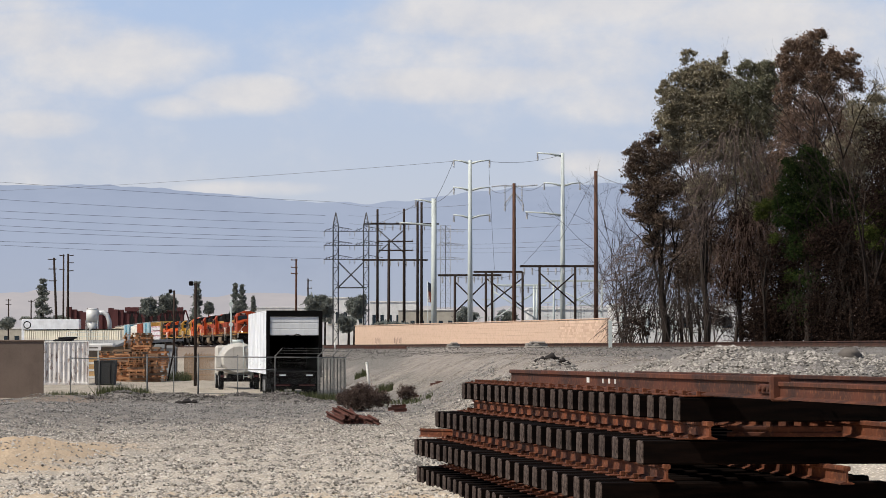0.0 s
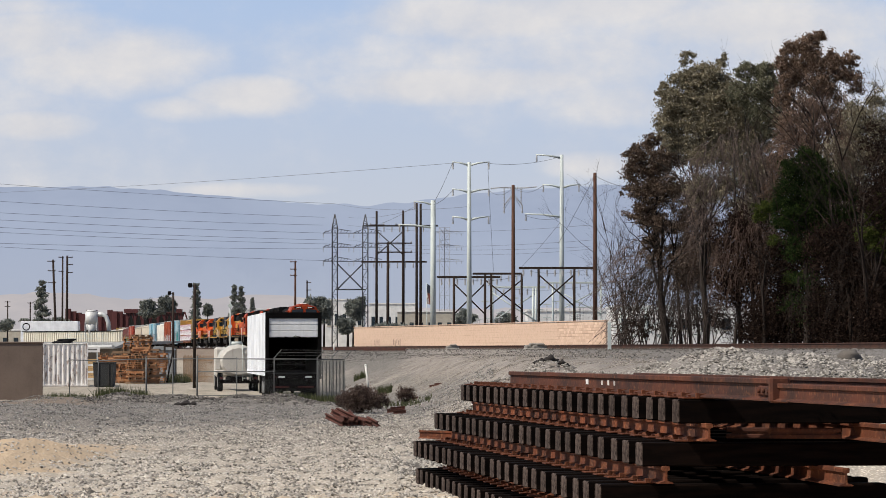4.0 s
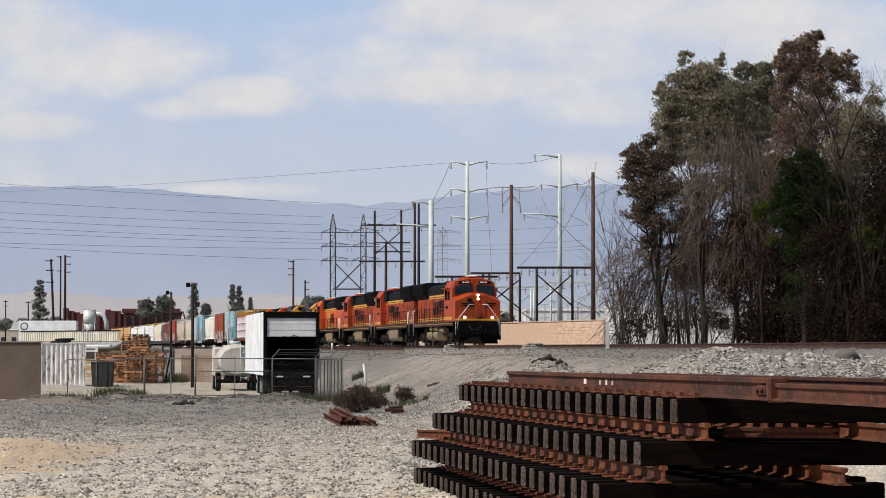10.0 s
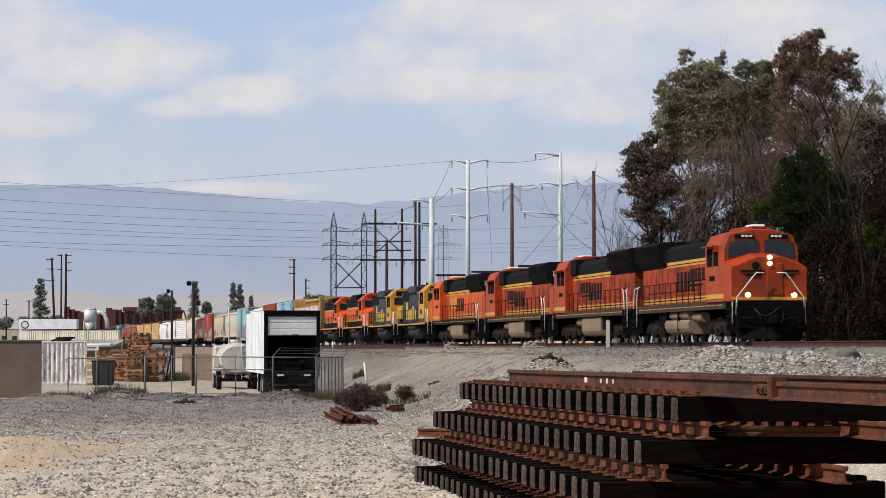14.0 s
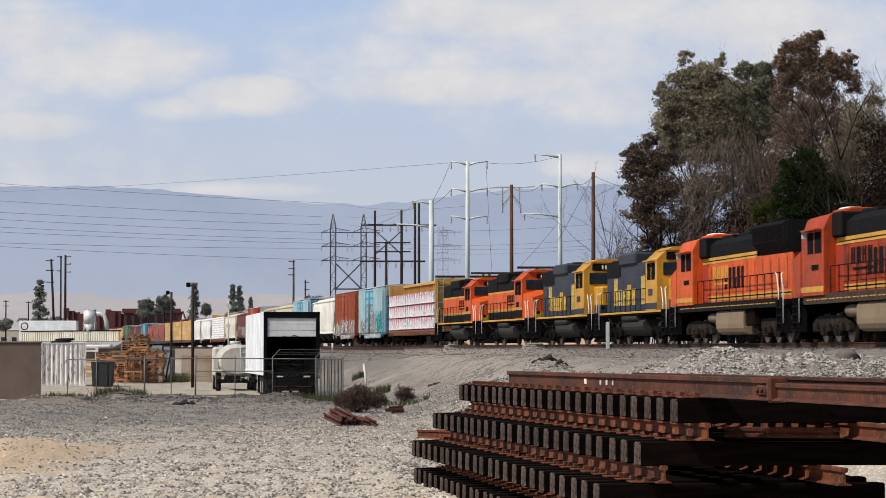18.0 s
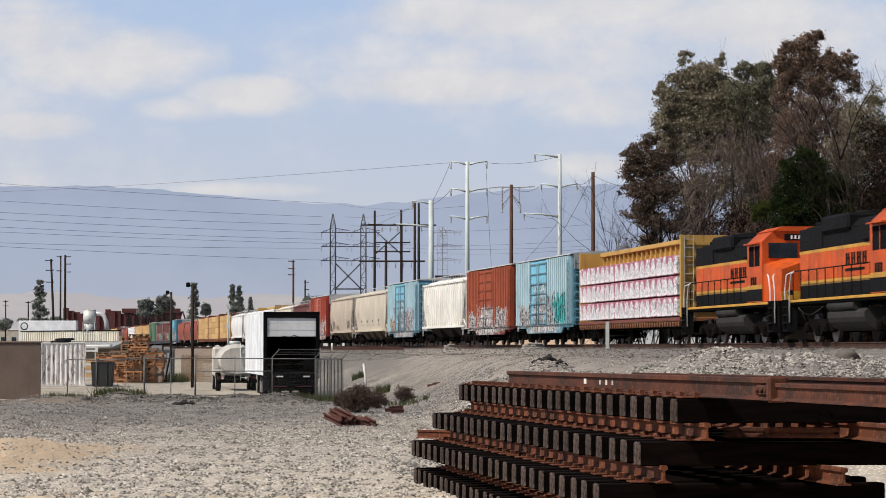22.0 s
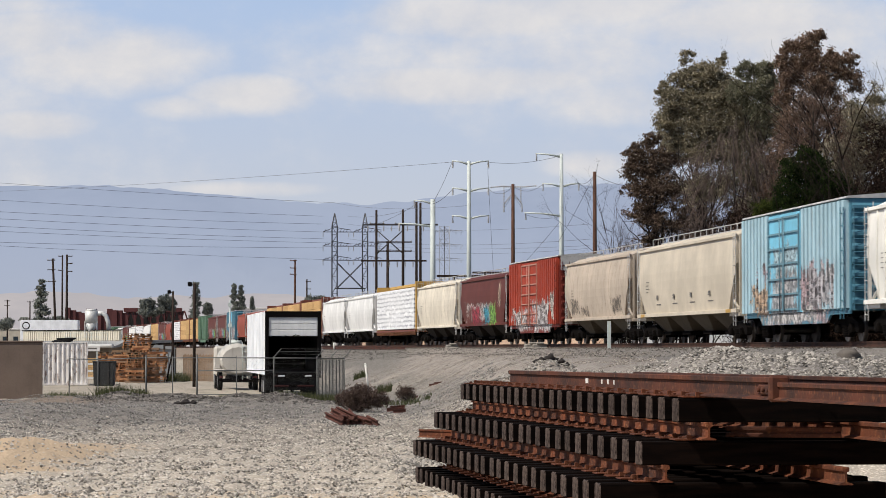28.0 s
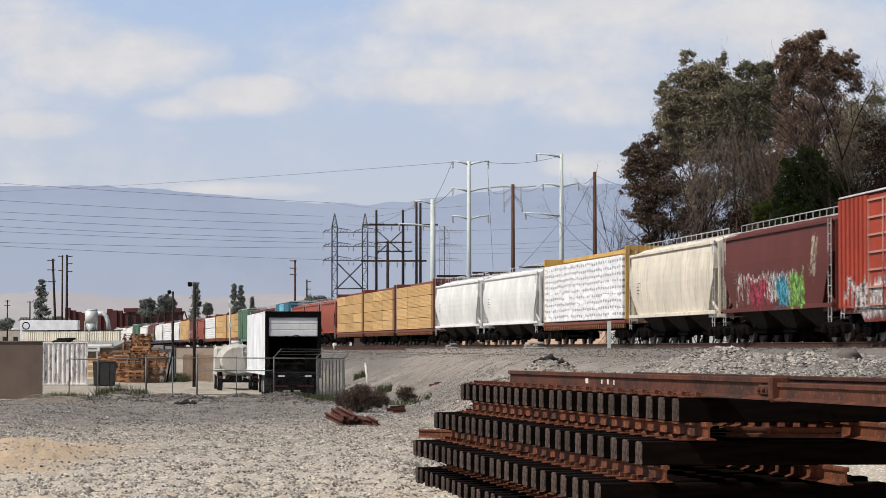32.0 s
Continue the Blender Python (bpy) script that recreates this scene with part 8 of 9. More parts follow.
def box_trailer():
    """Rear to -x; the roller door hangs a third down and the rest stands open."""
    a, b = Vector((-8.37, 122, 0)), Vector((-5.74, 122.2, 0))
    f = Vector((-10.38, 137.5, 0))
    mid = (a + b) / 2
    d = f - a
    z = gz(mid.x, mid.y)
    t = thing("box_trailer", Matrix.Translation((mid.x, mid.y, z)) @ Matrix.Rotation(math.atan2(d.y, d.x), 4, 'Z'), "white box trailer with its black-framed rear door half raised", "trailer")
    l, w, z0, z1 = 15.6, 1.31, 1.18, 4.02
    for y in (-1, 1):
        part("side_wall", Shape().box(.12, l, min(y * w, y * (w - .05)), max(y * w, y * (w - .05)), z0, z1 - .06), TRAILER_SIDE, t)
        for i in range(13):
            x = .9 + i * 1.18
            part("side_post", Shape().box(x, x + .05, min(y * w, y * (w + .02)), max(y * w, y * (w + .02)), z0 + .1, z1 - .1), TRAILER_SIDE, t)
        part("bottom_rail", Shape().box(.1, l, min(y * (w - .05), y * (w + .025)), max(y * (w - .05), y * (w + .025)), z0 - .12, z0 + .06), TRAILER_SIDE, t)
        part("rear_post", Shape().box(-.02, .14, min(y * w, y * (w - .17)), max(y * w, y * (w - .17)), z0 - .1, z1, .01), TRAILER_BLACK, t)
        part("mud_flap", Shape().box(.9, .94, y * .7 - .3, y * .7 + .3, .25, 1.0), RUBBER, t)
        for k, x in enumerate((2.0, 3.3)):
            tyre(t, x, y * 1.12, .5)
            tyre(t, x, y * .8, .5)
        part("landing_leg", Shape().box(11.9, 12.1, y * .8 - .08, y * .8 + .08, .05, 1.1), TRAILER_BLACK, t)
        part("tail_lamp", Shape().box(-.06, -.02, y * .75 - .12, y * .75 + .12, .98, 1.06), RED_LAMP, t)
    part("roof", Shape().box(0, l, -w, w, z1 - .06, z1, .02), TRAILER_SIDE, t)
    part("front_wall", Shape().box(l - .06, l, -w + .05, w - .05, z0, z1 - .06), TRAILER_SIDE, t)
    part("floor", Shape().box(0.0, l, -w + .05, w - .05, z0 - .14, z0), TRAILER_IN, t)
    part("inner_lining", Shape().box(.15, l - .1, w - .09, w - .06, z0, z1 - .1).box(.15, l - .1, -w + .06, -w + .09, z0, z1 - .1).box(l - .12, l - .08, -w + .09, w - .09, z0, z1 - .1), TRAILER_IN, t)
    for i in range(7):
        part("lining_slat", Shape().box(8.5, 8.56, -w + .1, w - .1, z0 + .1 + i * .28, z0 + .32 + i * .28), TRAILER_BLACK, t)
    part("rear_header", Shape().box(-.02, .14, -w + .17, w - .17, z1 - .28, z1, .01), TRAILER_BLACK, t)
    door = part("roller_door", Shape().box(.06, .1, -w + .17, w - .17, z1 - 1.16, z1 - .26), DOOR_WHITE, t, "white roller door panels")
    for i in range(3):
        part("door_slat", Shape().box(.03, .07, -w + .18, w - .18, z1 - 1.14 + i * .29, z1 - .88 + i * .29, .008), DOOR_WHITE, door)
    part("door_strap", Shape().tube([(.0, -.3, z1 - 1.15), (-.03, -.1, z1 - 1.1), (-.03, .1, z1 - 1.2), (0, .4, z1 - 1.14)], .02, 5), TRAILER_BLACK, t)
    part("rear_sill", Shape().box(-.06, .14, -w, w, z0 - .28, z0 - .02, .01), TRAILER_BLACK, t)
    part("underride_guard", Shape().box(-.05, .05, -1.1, 1.1, .48, .6, .01).box(-.02, .04, -.75, -.65, .5, 1.0).box(-.02, .04, .65, .75, .5, 1.0), TRAILER_BLACK, t)
    # Added dark panel that stands in for the shade under the trailer.
    part("rear_skirt", Shape().box(.3, .36, -1.2, 1.2, .34, z0 - .14), RUBBER, t)
    part("guard_tape", Shape().box(-.06, -.05, -.95, -.2, .52, .57).box(-.06, -.05, .2, .95, .52, .57), RED_LAMP, t)
    part("plate_light", Shape().box(-.075, -.06, -.85, -.55, .98, 1.04).box(-.075, -.06, .4, .7, .98, 1.04), DOOR_WHITE, t)
    part("chassis", Shape().box(1.2, l - 1, -.55, -.4, .8, z0 - .14).box(1.2, l - 1, .4, .55, .8, z0 - .14).box(1.4, 4.0, -.9, .9, .42, .58), TRAILER_BLACK, t)


box_trailer()


TRUCK_WHITE = paint("dusty_white_truck_paint", (.50, .47, .42), .6, (.2, .17, .13), .5)


def tank_truck():
    p = grounded(419, 690, 140)
    t = thing("tank_truck", Matrix.Translation(p) @ Matrix.Rotation(radians(97), 4, 'Z'), "white tank truck with a rear ladder parked beside the trailer", "truck")
    n = 16
    prof = [(1.02 * math.cos(2 * math.pi * k / n), 1.62 + .88 * math.sin(2 * math.pi * k / n)) for k in range(n)]
    small = [(.86 * math.cos(2 * math.pi * k / n), 1.6 + .7 * math.sin(2 * math.pi * k / n)) for k in range(n)]
    part("tank", Shape().ext(prof, 'x', .35, 4.2).ext(small, 'x', .12, .35, prof).ext(prof, 'x', 4.2, 4.45, small), TRUCK_WHITE, t)
    part("tank_band", Shape().ext([(y * 1.015, (z - 1.62) * 1.015 + 1.62) for y, z in prof], 'x', 1.2, 1.28).ext([(y * 1.015, (z - 1.62) * 1.015 + 1.62) for y, z in prof], 'x', 3.2, 3.28), POLE_STEEL, t)
    part("cab", Shape().box(4.6, 6.4, -1.1, 1.1, .7, 2.35, .12), TRUCK_WHITE, t)
    part("cab_window", Shape().box(4.57, 4.6, -.7, .7, 1.55, 2.15), GLASS, t)
    part("chassis", Shape().box(.1, 6.2, -.45, .45, .5, .78), TRAILER_BLACK, t)
    part("fender", Shape().box(.25, 1.6, .72, 1.2, .98, 1.12, .04), TRUCK_WHITE, t)
    part("fender", Shape().box(.25, 1.6, -1.2, -.72, .98, 1.12, .04), TRUCK_WHITE, t)
    part("bumper", Shape().box(-.02, .1, -1.1, 1.1, .42, .62, .02), TRAILER_BLACK, t)
    sh = Shape()
    for y in (-.62, -.22):
        sh.cyl((-.04, y, .55), (.12, y, 2.55), .022, n=6)
    for i in range(7):
        z = .7 + i * .27
        sh.cyl((-.04 + .16 * (z - .55) / 2, -.62, z), (-.04 + .16 * (z - .55) / 2, -.22, z), .018, n=5)
    part("ladder", sh, POLE_STEEL, t)
    part("manhole", Shape().cyl((2.2, 0, 2.48), (2.2, 0, 2.66), .3, n=14), POLE_STEEL, t)
    part("side_box", Shape().box(.3, 1.1, .95, 1.25, 1.15, 1.75, .03), TRUCK_WHITE, t)
    for x in (.95, 5.4):
        for y in (-.95, .95):
            tyre(t, x, y, .48)
    for y in (-.9, .9):
        part("tail_lamp", Shape().box(-.04, -.02, y - .1, y + .1, .66, .76), RED_LAMP, t)


tank_truck()


def fence():
    t = thing("chain_link_fence", Matrix.Identity(4), "galvanised chain-link fence with a closed gate", "fence", kind="structure")
    pts = [(120, 113.5), (171, 113), (256, 112.5), (303, 112.4), (346, 112.2), (416, 112), (482, 111.8), (558, 111.5), (583, 117), (607, 122)]
    ps = [grounded(c, 700, d) for c, d in pts]
    for k, p in enumerate(ps):
        r = .038 if k in (2, 4) else .021
        q = part("post", Shape().cyl((p.x, p.y, p.z - .1), (p.x, p.y, p.z + 1.85), r, n=8), CHAIN, t)
        part("post_cap", Shape().ball((p.x, p.y, p.z + 1.87), r * 1.15, 6), CHAIN, q)
        if k in (6, 7, 8, 9):
            part("wire_arm", Shape().cyl((p.x, p.y, p.z + 1.84), (p.x + .32, p.y - .05, p.z + 2.2), .02, n=5), CHAIN, q)
    for j, (a, b) in enumerate(zip(ps, ps[1:])):
        part("top_rail", Shape().cyl(a + Vector((0, 0, 1.8)), b + Vector((0, 0, 1.8)), .024, n=6), CHAIN, t)
        part("bottom_wire", Shape().cyl(a + Vector((0, 0, .12)), b + Vector((0, 0, .12)), .014, n=4), CHAIN, t)
        d = b - a
        l = math.hypot(d.x, d.y)
        sh = Shape()
        n = int(l / .09)
        for i in range(-20, n):
            for s in (0, 1):
                u0, u1 = i * .09, i * .09 + 1.72
                z0, z1 = .06, 1.78
                if u0 < 0:
                    z0, u0 = z0 - u0, 0
                if u1 > l:
                    z1, u1 = z1 - (u1 - l), l
                if u1 <= u0 or z1 <= z0:
                    continue
                if s:
                    z0, z1 = 1.84 - z0, 1.84 - z1
                sh.cyl(a + d * (u0 / l) + Vector((0, 0, z0)), a + d * (u1 / l) + Vector((0, 0, z1)), .0007 if j < 7 else .0022, n=3, caps=False)
        tagged(part("wire_mesh", sh.mesh("wire_mesh", CHAIN, False), None, t), kind="stuff")
    slat = plain("dark_fence_slat", (.05, .05, .049), .9)
    for a, b in zip(ps[7:], ps[8:]):
        n = 4
        for i in range(n):
            p = a.lerp(b, (i + .5) / n)
            part("slat", Shape().box(p.x - .026, p.x + .026, p.y - .012, p.y + .012, p.z + .08, p.z + 1.74), slat, t, "dark upright fence slat")
    for z in (.4, 1.43):
        for a, b in zip(ps[4:6], ps[5:7]):
            part("gate_rail", Shape().cyl((a.x, a.y, z), (b.x, b.y, z), .022, n=6), CHAIN, t)
    for k in range(3):
        for a, b in zip(ps[6:], ps[7:]):
            o = Vector((.1 * (k + 1), 0, 1.86 + .11 * (k + 1)))
            part("barbed_wire", Shape().cyl(a + o, b + o, .008, n=4), CHAIN, t)


fence()


def left_wall():
    a, b = grounded(-200, 705, 117), grounded(73, 705, 118)
    d = b - a
    m = Matrix.Translation(a) @ Matrix.Rotation(math.atan2(d.y, d.x), 4, 'Z')
    t = thing("wall_yard", m, "brown plastered yard wall", "wall", kind="structure")
    part("panel", Shape().box(0, d.length, -.12, .12, -.3, 2.48, .02), BROWN_WALL, t)
    part("coping", Shape().box(-.02, d.length + .03, -.16, .16, 2.48, 2.56, .02), BROWN_WALL, t)


left_wall()


def corrugated(x0, x1, z0, z1, y, step=.28, deep=.05):
    """A corrugated sheet across x with its thickness behind it."""
    xs, off = [], []
    x = x0
    k = 0
    while x < x1 - 1e-4:
        xs += [x, min(x + step * .3, x1), min(x + step * .5, x1), min(x + step * .8, x1)]
        off += [0, 0, deep, deep]
        x += step
    xs.append(x1)
    off.append(0)
    vs, fs = [], []
    for a, o in zip(xs, off):
        vs += [(a, y + o, z0), (a, y + o, z1), (a, y + .09, z0), (a, y + .09, z1)]
    for i in range(len(xs) - 1):
        b = i * 4
        fs += [(b, b + 4, b + 5, b + 1), (b + 2, b + 3, b + 7, b + 6), (b + 1, b + 5, b + 7, b + 3), (b, b + 2, b + 6, b + 4)]
    e = (len(xs) - 1) * 4
    fs += [(0, 1, 3, 2), (e, e + 2, e + 3, e + 1)]
    return Shape().put(vs, fs)


def container():
    m2 = Mat("peeling_white_container_paint", .7, 0, .3)
    base = m2.mix(m2.step(m2.noise(1.5, 4), .3, .7), (.64, .60, .56), (.80, .77, .735))
    rustm = m2.num('MULTIPLY', m2.step(m2.noise(2.2, 6, .7, m2.scaled((3, 3, .8))), .53, .62), .8)
    m2.color(m2.mix(rustm, base, (.17, .09, .06)))
    p = grounded(112, 685, 157)
    t = thing("shipping_container", Matrix.Translation(p) @ Matrix.Rotation(radians(9.5), 4, 'Z'), "rust-streaked white corrugated shipping container", "container")
    w, h, l = 1.3, 2.59, 6.1
    part("end_wall", corrugated(-w + .06, w - .06, .12, h - .08, .02), m2.m, t)
    for s in (-1, 1):
        part("side_wall", Shape().box(min(s * w, s * (w - .06)), max(s * w, s * (w - .06)), .1, l, .1, h - .05), m2.m, t)
        part("corner_post", Shape().box(s * w - .07, s * w + .07, -.04, .1, 0, h, .01), m2.m, t)
    part("roof", Shape().box(-w, w, .0, l, h - .05, h, .01), m2.m, t)
    part("base_rail", Shape().box(-w, w, -.03, .09, 0, .13, .01), m2.m, t)
    # black hose heaped on the container and a small white sign behind it
    hose = Shape()
    for k in range(3):
        hose.tube([(-.2 + .15 * k + .55 * math.cos(a * .7 + k), .9 + .35 * math.sin(a * .7 + k), .05 + .04 * k + .1 * (k == 2) * math.sin(a * .35)) for a in range(10)], .05, 6)
    top = Matrix.Translation((p.x, p.y, p.z + h)) @ Matrix.Rotation(radians(9.5), 4, 'Z')
    solo("hose_coil", hose, RUBBER, top, "black rubber hose heaped on the container roof", "hose")
    sg = thing("sign_board", Matrix.Translation(grounded(156, 680, 178)), "small white sign board on two posts", "sign")
    for x in (-.5, .5):
        part("post", Shape().box(x - .04, x + .04, -.04, .04, 0, 2.35), POLE_STEEL, sg)
    part("panel", Shape().box(-.7, .7, -.07, -.04, 2.05, 2.45, .01), WHITE_WALL, sg)
    part("printed_line", Shape().box(-.5, .5, -.078, -.07, 2.2, 2.29), STENCIL, sg)
    q = grounded(180, 685, 155)
    d = thing("dumpster", Matrix.Translation(q), "dark grey steel dumpster in the yard", "dumpster")
    grey = paint("dark_grey_dumpster_paint", (.02, .021, .021), .8, (.05, .037, .028), .4)
    part("bin", Shape().ext([(-.55, 0.06), (.55, 0.06), (.62, 1.4), (-.62, 1.4)], 'y', 0, 1.2), grey, d)
    part("lid", Shape().box(-.64, .64, -.03, 1.23, 1.4, 1.48, .02), grey, d)
    for x in (-.3, .3):
        part("side_rib", Shape().box(x - .04, x + .04, -.05, .0, .1, 1.38), grey, d)
    part("skid", Shape().box(-.5, .5, .05, 1.15, 0, .07), grey, d)


container()

PALLET = wood("weathered_pallet_wood", (.34, .145, .065), (.62, .345, .18), (1, 9, 9))
PALLET_OLD = wood("greyed_pallet_wood", (.22, .14, .085), (.38, .26, .17), (1, 9, 9))


def pallet(m, mat):
    t = thing("wooden_pallet", m, "used wooden pallet in a tall stack", "pallet", "stacked pallets")
    deck = Shape()
    for i in range(7):
        deck.box(-.6 + i * .176, -.6 + i * .176 + .12, -.5, .5, .122, .142)
    tagged(part("deck", deck, mat, t), kind="stuff")
    for y in (-.46, 0, .46):
        part("stringer", Shape().box(-.6, .6, y - .04, y + .04, .02, .122), mat, t)
    low = Shape()
    for i in range(3):
        low.box(-.6 + i * .54, -.6 + i * .54 + .12, -.5, .5, 0, .02)
    tagged(part("base", low, mat, t), kind="stuff")
    return t


def pallets():
    proto = [pallet(pose(0, 0, -500), PALLET), pallet(pose(0, 0, -500), PALLET_OLD)]
    used = [False, False]
    r = random.Random(3)
    for col, deep, top in ((214, 176, 620), (229, 182, 592), (250, 184, 590), (247, 177, 612), (276, 175, 617), (264, 180, 614), (222, 174, 640), (186, 186, 622), (238, 172, 625), (205, 178, 632), (262, 173, 628)):
        p = grounded(col, 670, deep)
        n = max(3, int((spot(col, top, deep).z - p.z) / .142))
        for k in range(n):
            m = Matrix.Translation((p.x + r.uniform(-.05, .05), p.y + r.uniform(-.08, .08), p.z + k * .1425)) @ pose(0, 0, 0, 0, 0, r.uniform(-5, 5) + (90 if r.random() < .5 else 0))
            i = 0 if r.random() < .75 else 1
            if not used[i]:
                proto[i].matrix_basis = m
                used[i] = True
            else:
                copy_thing(proto[i], m)
    # loose planks and a pale lumber pile
    p = grounded(176, 660, 190)
    for k in range(9):
        solo("plank_bundle", Shape().box(-1.6, 1.6, -.5, .5, 0, .15, .01), (PACK_WOOD if k % 3 else WHITE_WALL), Matrix.Translation((p.x + r.uniform(-.1, .1), p.y, p.z + k * .17)), "bundle of pale sawn planks stacked in the yard", "planks", "plank bundles")


pallets()


def yard_sheds():
    p = grounded(285, 645, 188)
    grey = paint("grey_shed_sheet", (.30, .31, .31), .7, (.18, .15, .12), .3)
    t = thing("metal_shed", Matrix.Translation(p), "small grey sheet-metal shed with a pitched top", "shed")
    part("wall", Shape().box(-.72, .72, 0, 1.6, 0, 2.2, .02), grey, t)
    part("roof", Shape().ext([(-.8, 2.2), (.8, 2.2), (.5, 2.5), (-.6, 2.5)], 'y', -.1, 1.7), grey, t)
    part("door", Shape().box(-.35, .4, -.04, .0, .05, 1.95, .01), grey, t)
    a, b = grounded(322, 650, 181), grounded(374, 650, 176)
    sf = thing("slat_fence", Matrix.Identity(4), "weathered grey-brown slat fence behind the truck", "fence")
    for i in range(30):
        g = a.lerp(b, i / 29)
        part("slat", Shape().box(g.x - .024, g.x + .024, g.y - .01, g.y + .01, g.z, g.z + 1.75 + .06 * ((i * 7) % 3)), PALLET_OLD, sf)
    for z in (.4, 1.5):
        part("rail", Shape().cyl(a + Vector((0, .03, z)), b + Vector((0, .03, z)), .03, n=5), PALLET_OLD, sf)
    q = grounded(295, 650, 176)
    f = thing("post_frame", Matrix.Translation(q), "dark braced timber post frame", "post")
    part("post", Shape().box(-.32, -.2, -.06, .06, 0, 2.5), POLE_WOOD, f)
    part("brace", Shape().cyl((-.1, 0, 0), (.35, 0, 2.4), .06, n=6), POLE_WOOD, f)
    part("crossbar", Shape().box(-.32, .4, -.05, .05, 2.38, 2.5), POLE_WOOD, f)
    for col, deep, top, lab in ((341, 150, 503, "dark wood lamp post with a floodlight"), (303, 186, 517, "dark wood lamp post with a floodlight")):
        b = grounded(col, 670, deep)
        h = spot(col, top, deep).z - b.z
        l = thing("lamp_post", Matrix.Translation(b), lab, "lamp post", "yard lamp posts")
        part("shaft", Shape().cyl((0, 0, 0), (0, 0, h), .095, .075, 8), POLE_WOOD, l)
        part("bracket", Shape().cyl((0, 0, h - .12), (-.25, 0, h - .05), .03, n=5), TRAILER_BLACK, l)
        part("floodlight", Shape().box(-.38, -.14, -.14, .12, h - .18, h + .08, .04), TRAILER_BLACK, l)
    # railway signal mast behind the truck
    b = grounded(404, 640, 205)
    s = thing("signal_mast", Matrix.Translation(b), "pale slender signal mast with round heads", "signal")
    h = spot(404, 532, 205).z - b.z
    part("mast", Shape().cyl((0, 0, 0), (0, 0, h), .07, .05, 8), POLE_STEEL, s)
    for k in (0, 1.6):
        part("signal_head", Shape().cyl((0, -.16, h - .4 - k), (0, -.1, h - .4 - k), .17, n=14), POLE_STEEL, s)
    # long low shed with a pale roof and handrail
    a, c = spot(30, 588, 236), spot(212, 588, 225)
    z0 = gz(a.x, a.y)
    t = thing("low_building", Matrix.Translation((a.x, a.y, z0)) @ Matrix.Rotation(math.atan2(c.y - a.y, c.x - a.x), 4, 'Z'), "long low pale building with a railed flat roof", "building")
    l = (c - a).length
    h = a.z - z0
    dull = paint("dull_brown_shed_wall", (.16, .135, .11), .9, (.09, .07, .055), .5)
    cream = paint("cream_ribbed_sheet", (.58, .54, .44), .7, (.36, .31, .24), .4)
    part("wall", Shape().box(0, l, 0, 6, 0, h - 1.25, .02), dull, t)
    part("roof", Shape().ext([(-1.3, h - 1.5), (-1.3, h - 1.4), (.2, h - .86), (6.2, h - .8), (6.2, h - .95), (.2, h - 1.25)], 'x', -.3, l + .6), GREY_ROOF, t)
    part("gutter_pipe", Shape().cyl((-.3, -1.35, h - 1.42), (l + .6, -1.35, h - 1.3), .16, n=10), DUCT_STEEL, t, "pale round pipe along the eaves")
    band = part("ribbed_band", Shape().box(.6, l - .3, .1, .2, h - .86, h + .02, .01), cream, t, "cream ribbed sheet band")
    for i in range(44):
        x = .7 + i * (l - 1.1) / 43
        part("rib", Shape().box(x - .035, x + .035, .04, .1, h - .84, h, .0), cream, band)
    part("band_cap", Shape().box(.5, l - .2, .02, .3, h + .02, h + .1, .01), TRAILER_BLACK, t, "dark capping strip")
    for i in range(9):
        x = l * .55 + i * l * .05
        part("rail_post", Shape().cyl((x, -.9, h - 1.25), (x, -.9, h - .2), .02, n=5), POLE_STEEL, t)
    for z in (-.55, -.2):
        part("handrail", Shape().cyl((l * .55, -.9, h + z), (l * .95, -.9, h + z), .022, n=5), POLE_STEEL, t)
    # cyclone dust collector on that roof
    b = spot(157, 590, 228)
    cy = thing("dust_collector", Matrix.Translation((b.x, b.y + .6, b.z - .4)), "grey cyclone dust collector with a bent duct", "dust collector")
    part("drum", Shape().cyl((0, 0, 1.25), (0, 0, 2.3), .55, n=16), DUCT_STEEL, cy)
    part("drum_top", Shape().cyl((0, 0, 2.3), (0, 0, 2.45), .55, .38, 16), DUCT_STEEL, cy)
    part("cone", Shape().cyl((0, 0, .2), (0, 0, 1.25), .16, .52, 16), DUCT_STEEL, cy)
    part("duct", Shape().tube([(.4, 0, 2.05), (.9, 0, 2.1), (1.25, 0, 1.9), (1.45, 0, 1.4), (1.55, 0, .4)], .2, 10), DUCT_STEEL, cy)
    for x, y in ((-.5, -.4), (.5, -.4), (-.5, .4), (.5, .4)):
        part("leg", Shape().cyl((x, y, 0), (x, y, 1.4), .04, n=5), DUCT_STEEL, cy)
    # white semitrailer with a round badge, beyond the low building
    b = spot(84, 592, 420)
    z0 = gz(b.x, b.y)
    w = thing("white_semitrailer", Matrix.Translation((b.x, b.y, z0)), "long white semitrailer with a round badge", "trailer")
    top = spot(84, 568, 420).z - z0
    part("box", Shape().box(-4.6, 4.6, 0, 2.5, 1.2, top, .04), TRAILER_SIDE, w)
    part("badge", Shape().cyl((-3.7, -.02, top - .9), (-3.7, 0.01, top - .9), .62, n=20), TRAILER_BLACK, w, "round dark badge")
    part("badge_disc", Shape().cyl((-3.7, -.03, top - .9), (-3.7, 0.0, top - .9), .46, n=20), TRAILER_SIDE, w)
    part("chassis", Shape().box(-4.2, 4.2, .3, 2.2, .6, 1.2), TRAILER_BLACK, w)
    for x in (-3.4, -2.2, 3.3):
        tyre(w, x, .3, .5)
        tyre(w, x, 2.2, .5)
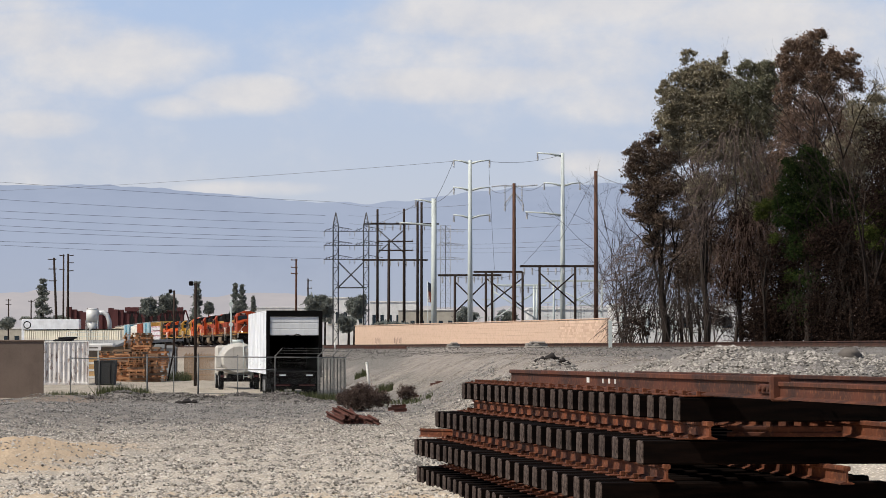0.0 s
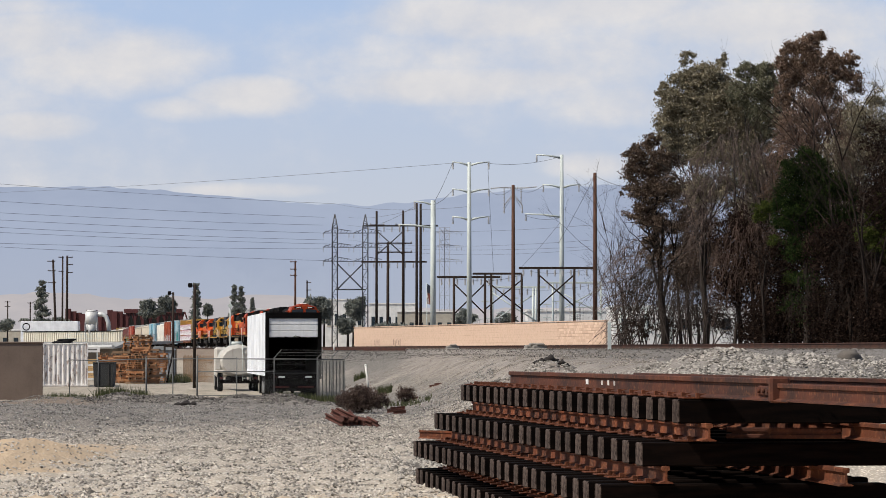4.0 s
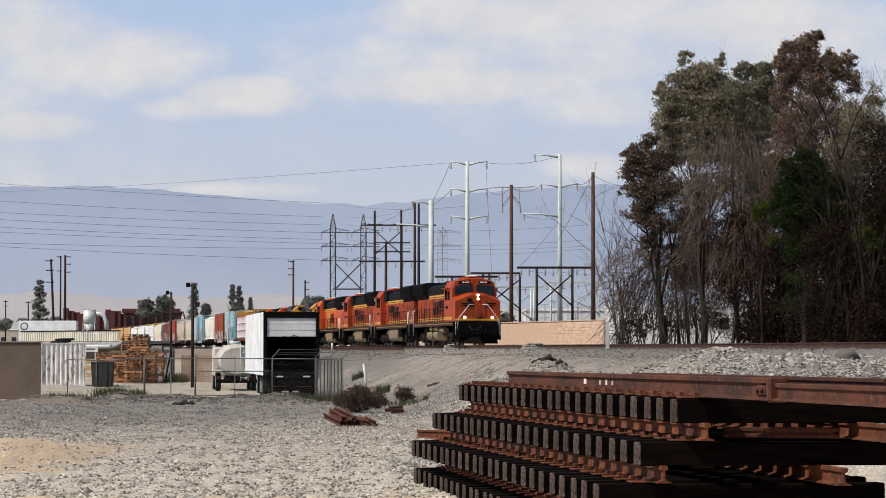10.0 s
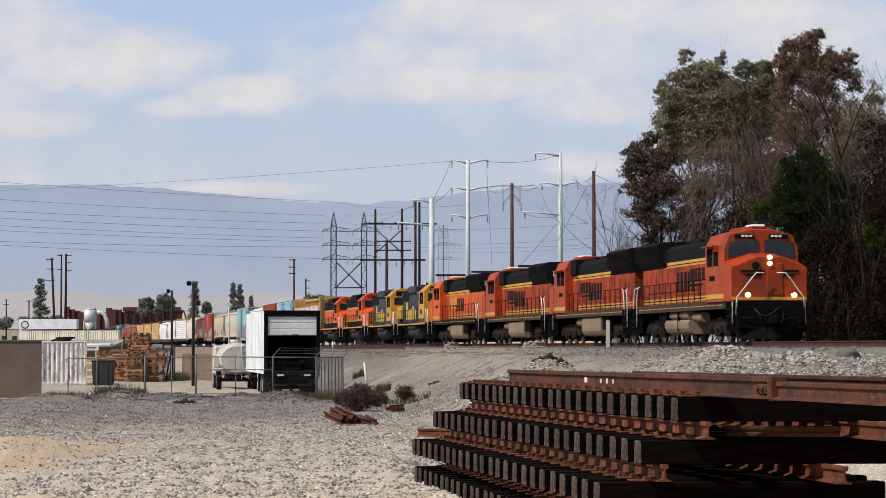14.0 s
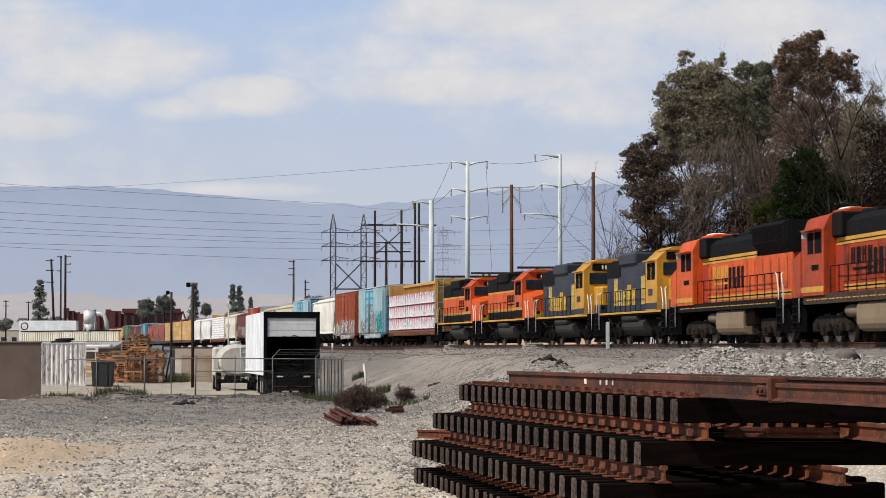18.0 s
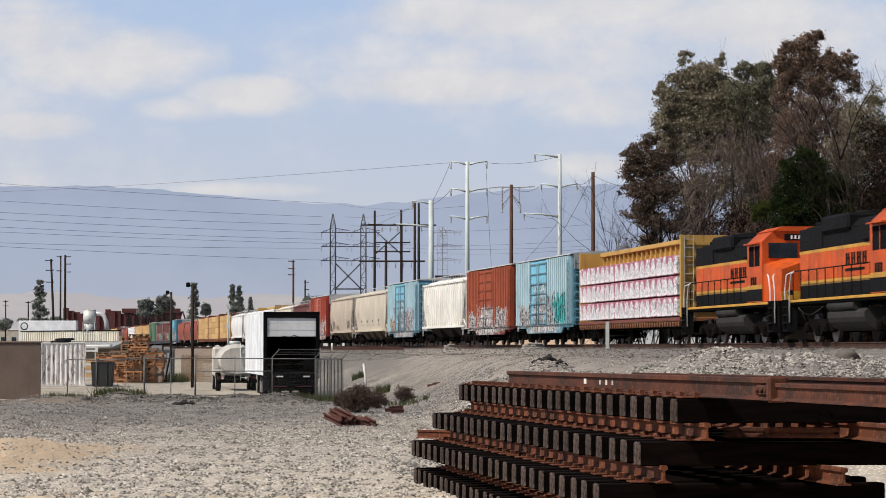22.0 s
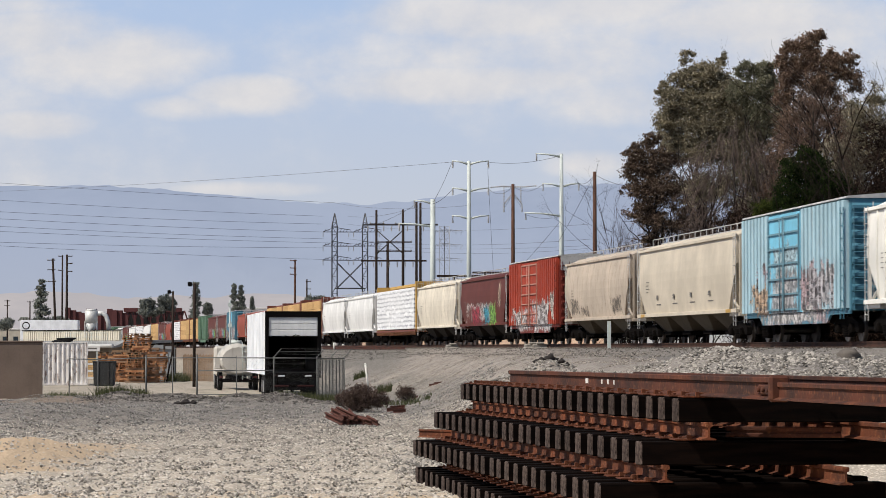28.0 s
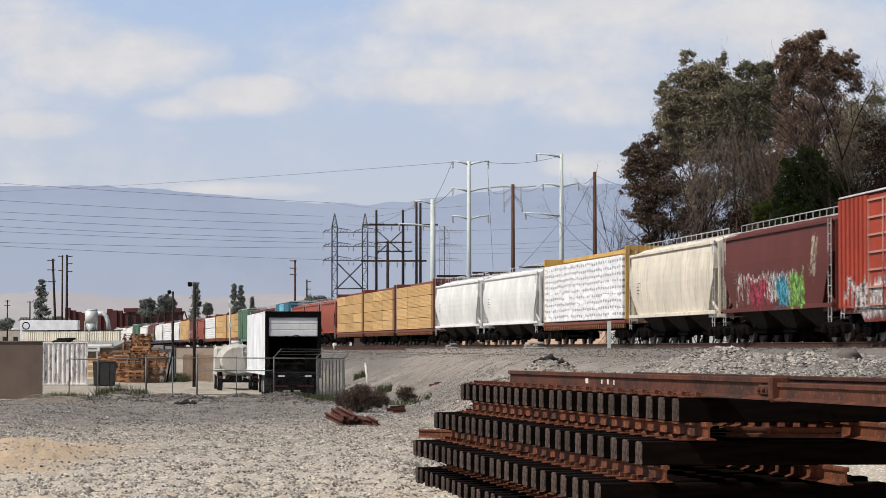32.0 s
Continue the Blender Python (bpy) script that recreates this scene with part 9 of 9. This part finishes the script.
    # dark red steel gantry sheds beyond the train
    red = paint("dark_red_gantry_steel", (.075, .019, .019), .75, (.04, .018, .016), .5)
    b = spot(112, 617, 660)
    z0 = gz(b.x, b.y)
    k = 660 / LENS
    g = thing("steel_gantry", Matrix.Translation((b.x, b.y, z0)), "dark red steel gantry sheds beyond the railway", "gantry")
    top = spot(112, 548, 660).z - z0
    for i in range(12):
        x = i * 9.2 * k
        part("wall_panel", Shape().box(x, x + 9.4 * k, (i % 3) * .4, 1.2 + (i % 3) * .4, 0, top - (i % 4) * .35 + (.3 if i % 5 == 0 else 0), .05), red, g)
    for i in range(8):
        x = (110 + i * 13.5) * k
        part("column", Shape().box(x - .3, x + .3, 0, .6, 0, top, .04), red, g)
        part("knee_brace", Shape().cyl((x, .2, top - 3.2), (x + 6.2 * k, .2, top - .5), .2, n=6), red, g)
        part("knee_brace", Shape().cyl((x + 13 * k, .2, top - 3.2), (x + 6.8 * k, .2, top - .5), .2, n=6), red, g)
    part("girder", Shape().box(104 * k, 207 * k, -.3, .9, top - .9, top + .2, .05), red, g)
    part("back_wall", Shape().box(104 * k, 206 * k, 4, 4.4, 0, top - .5), TRAILER_IN, g)
    # small posts by the track
    p = grounded(1075, 611, 129)
    m = thing("marker_post", Matrix.Translation((p.x, p.y, p.z)), "grey steel marker post beside the track", "post")
    part("post", Shape().box(-.09, .09, -.04, .04, 0, 1.35, .01), POLE_STEEL, m)
    p = laid(650, 695, 90, 130)
    m = thing("white_pipe_post", Matrix.Translation(p) @ pose(0, 0, 0, 0, -7, 0), "leaning white pipe post at the bank's foot", "post")
    part("pipe", Shape().cyl((0, 0, -.1), (0, 0, 1.48), .05, n=10), WHITE_RAIL, m)
    part("cap", Shape().ball((0, 0, 1.48), .06, 8), WHITE_RAIL, m)
    p = grounded(588, 612, 236)
    m = thing("track_marker", Matrix.Translation(p), "small pale post beside the far track", "post")
    part("post", Shape().cyl((0, 0, 0), (0, 0, .7), .08, n=8), WHITE_RAIL, m)


yard_sheds()

motions()
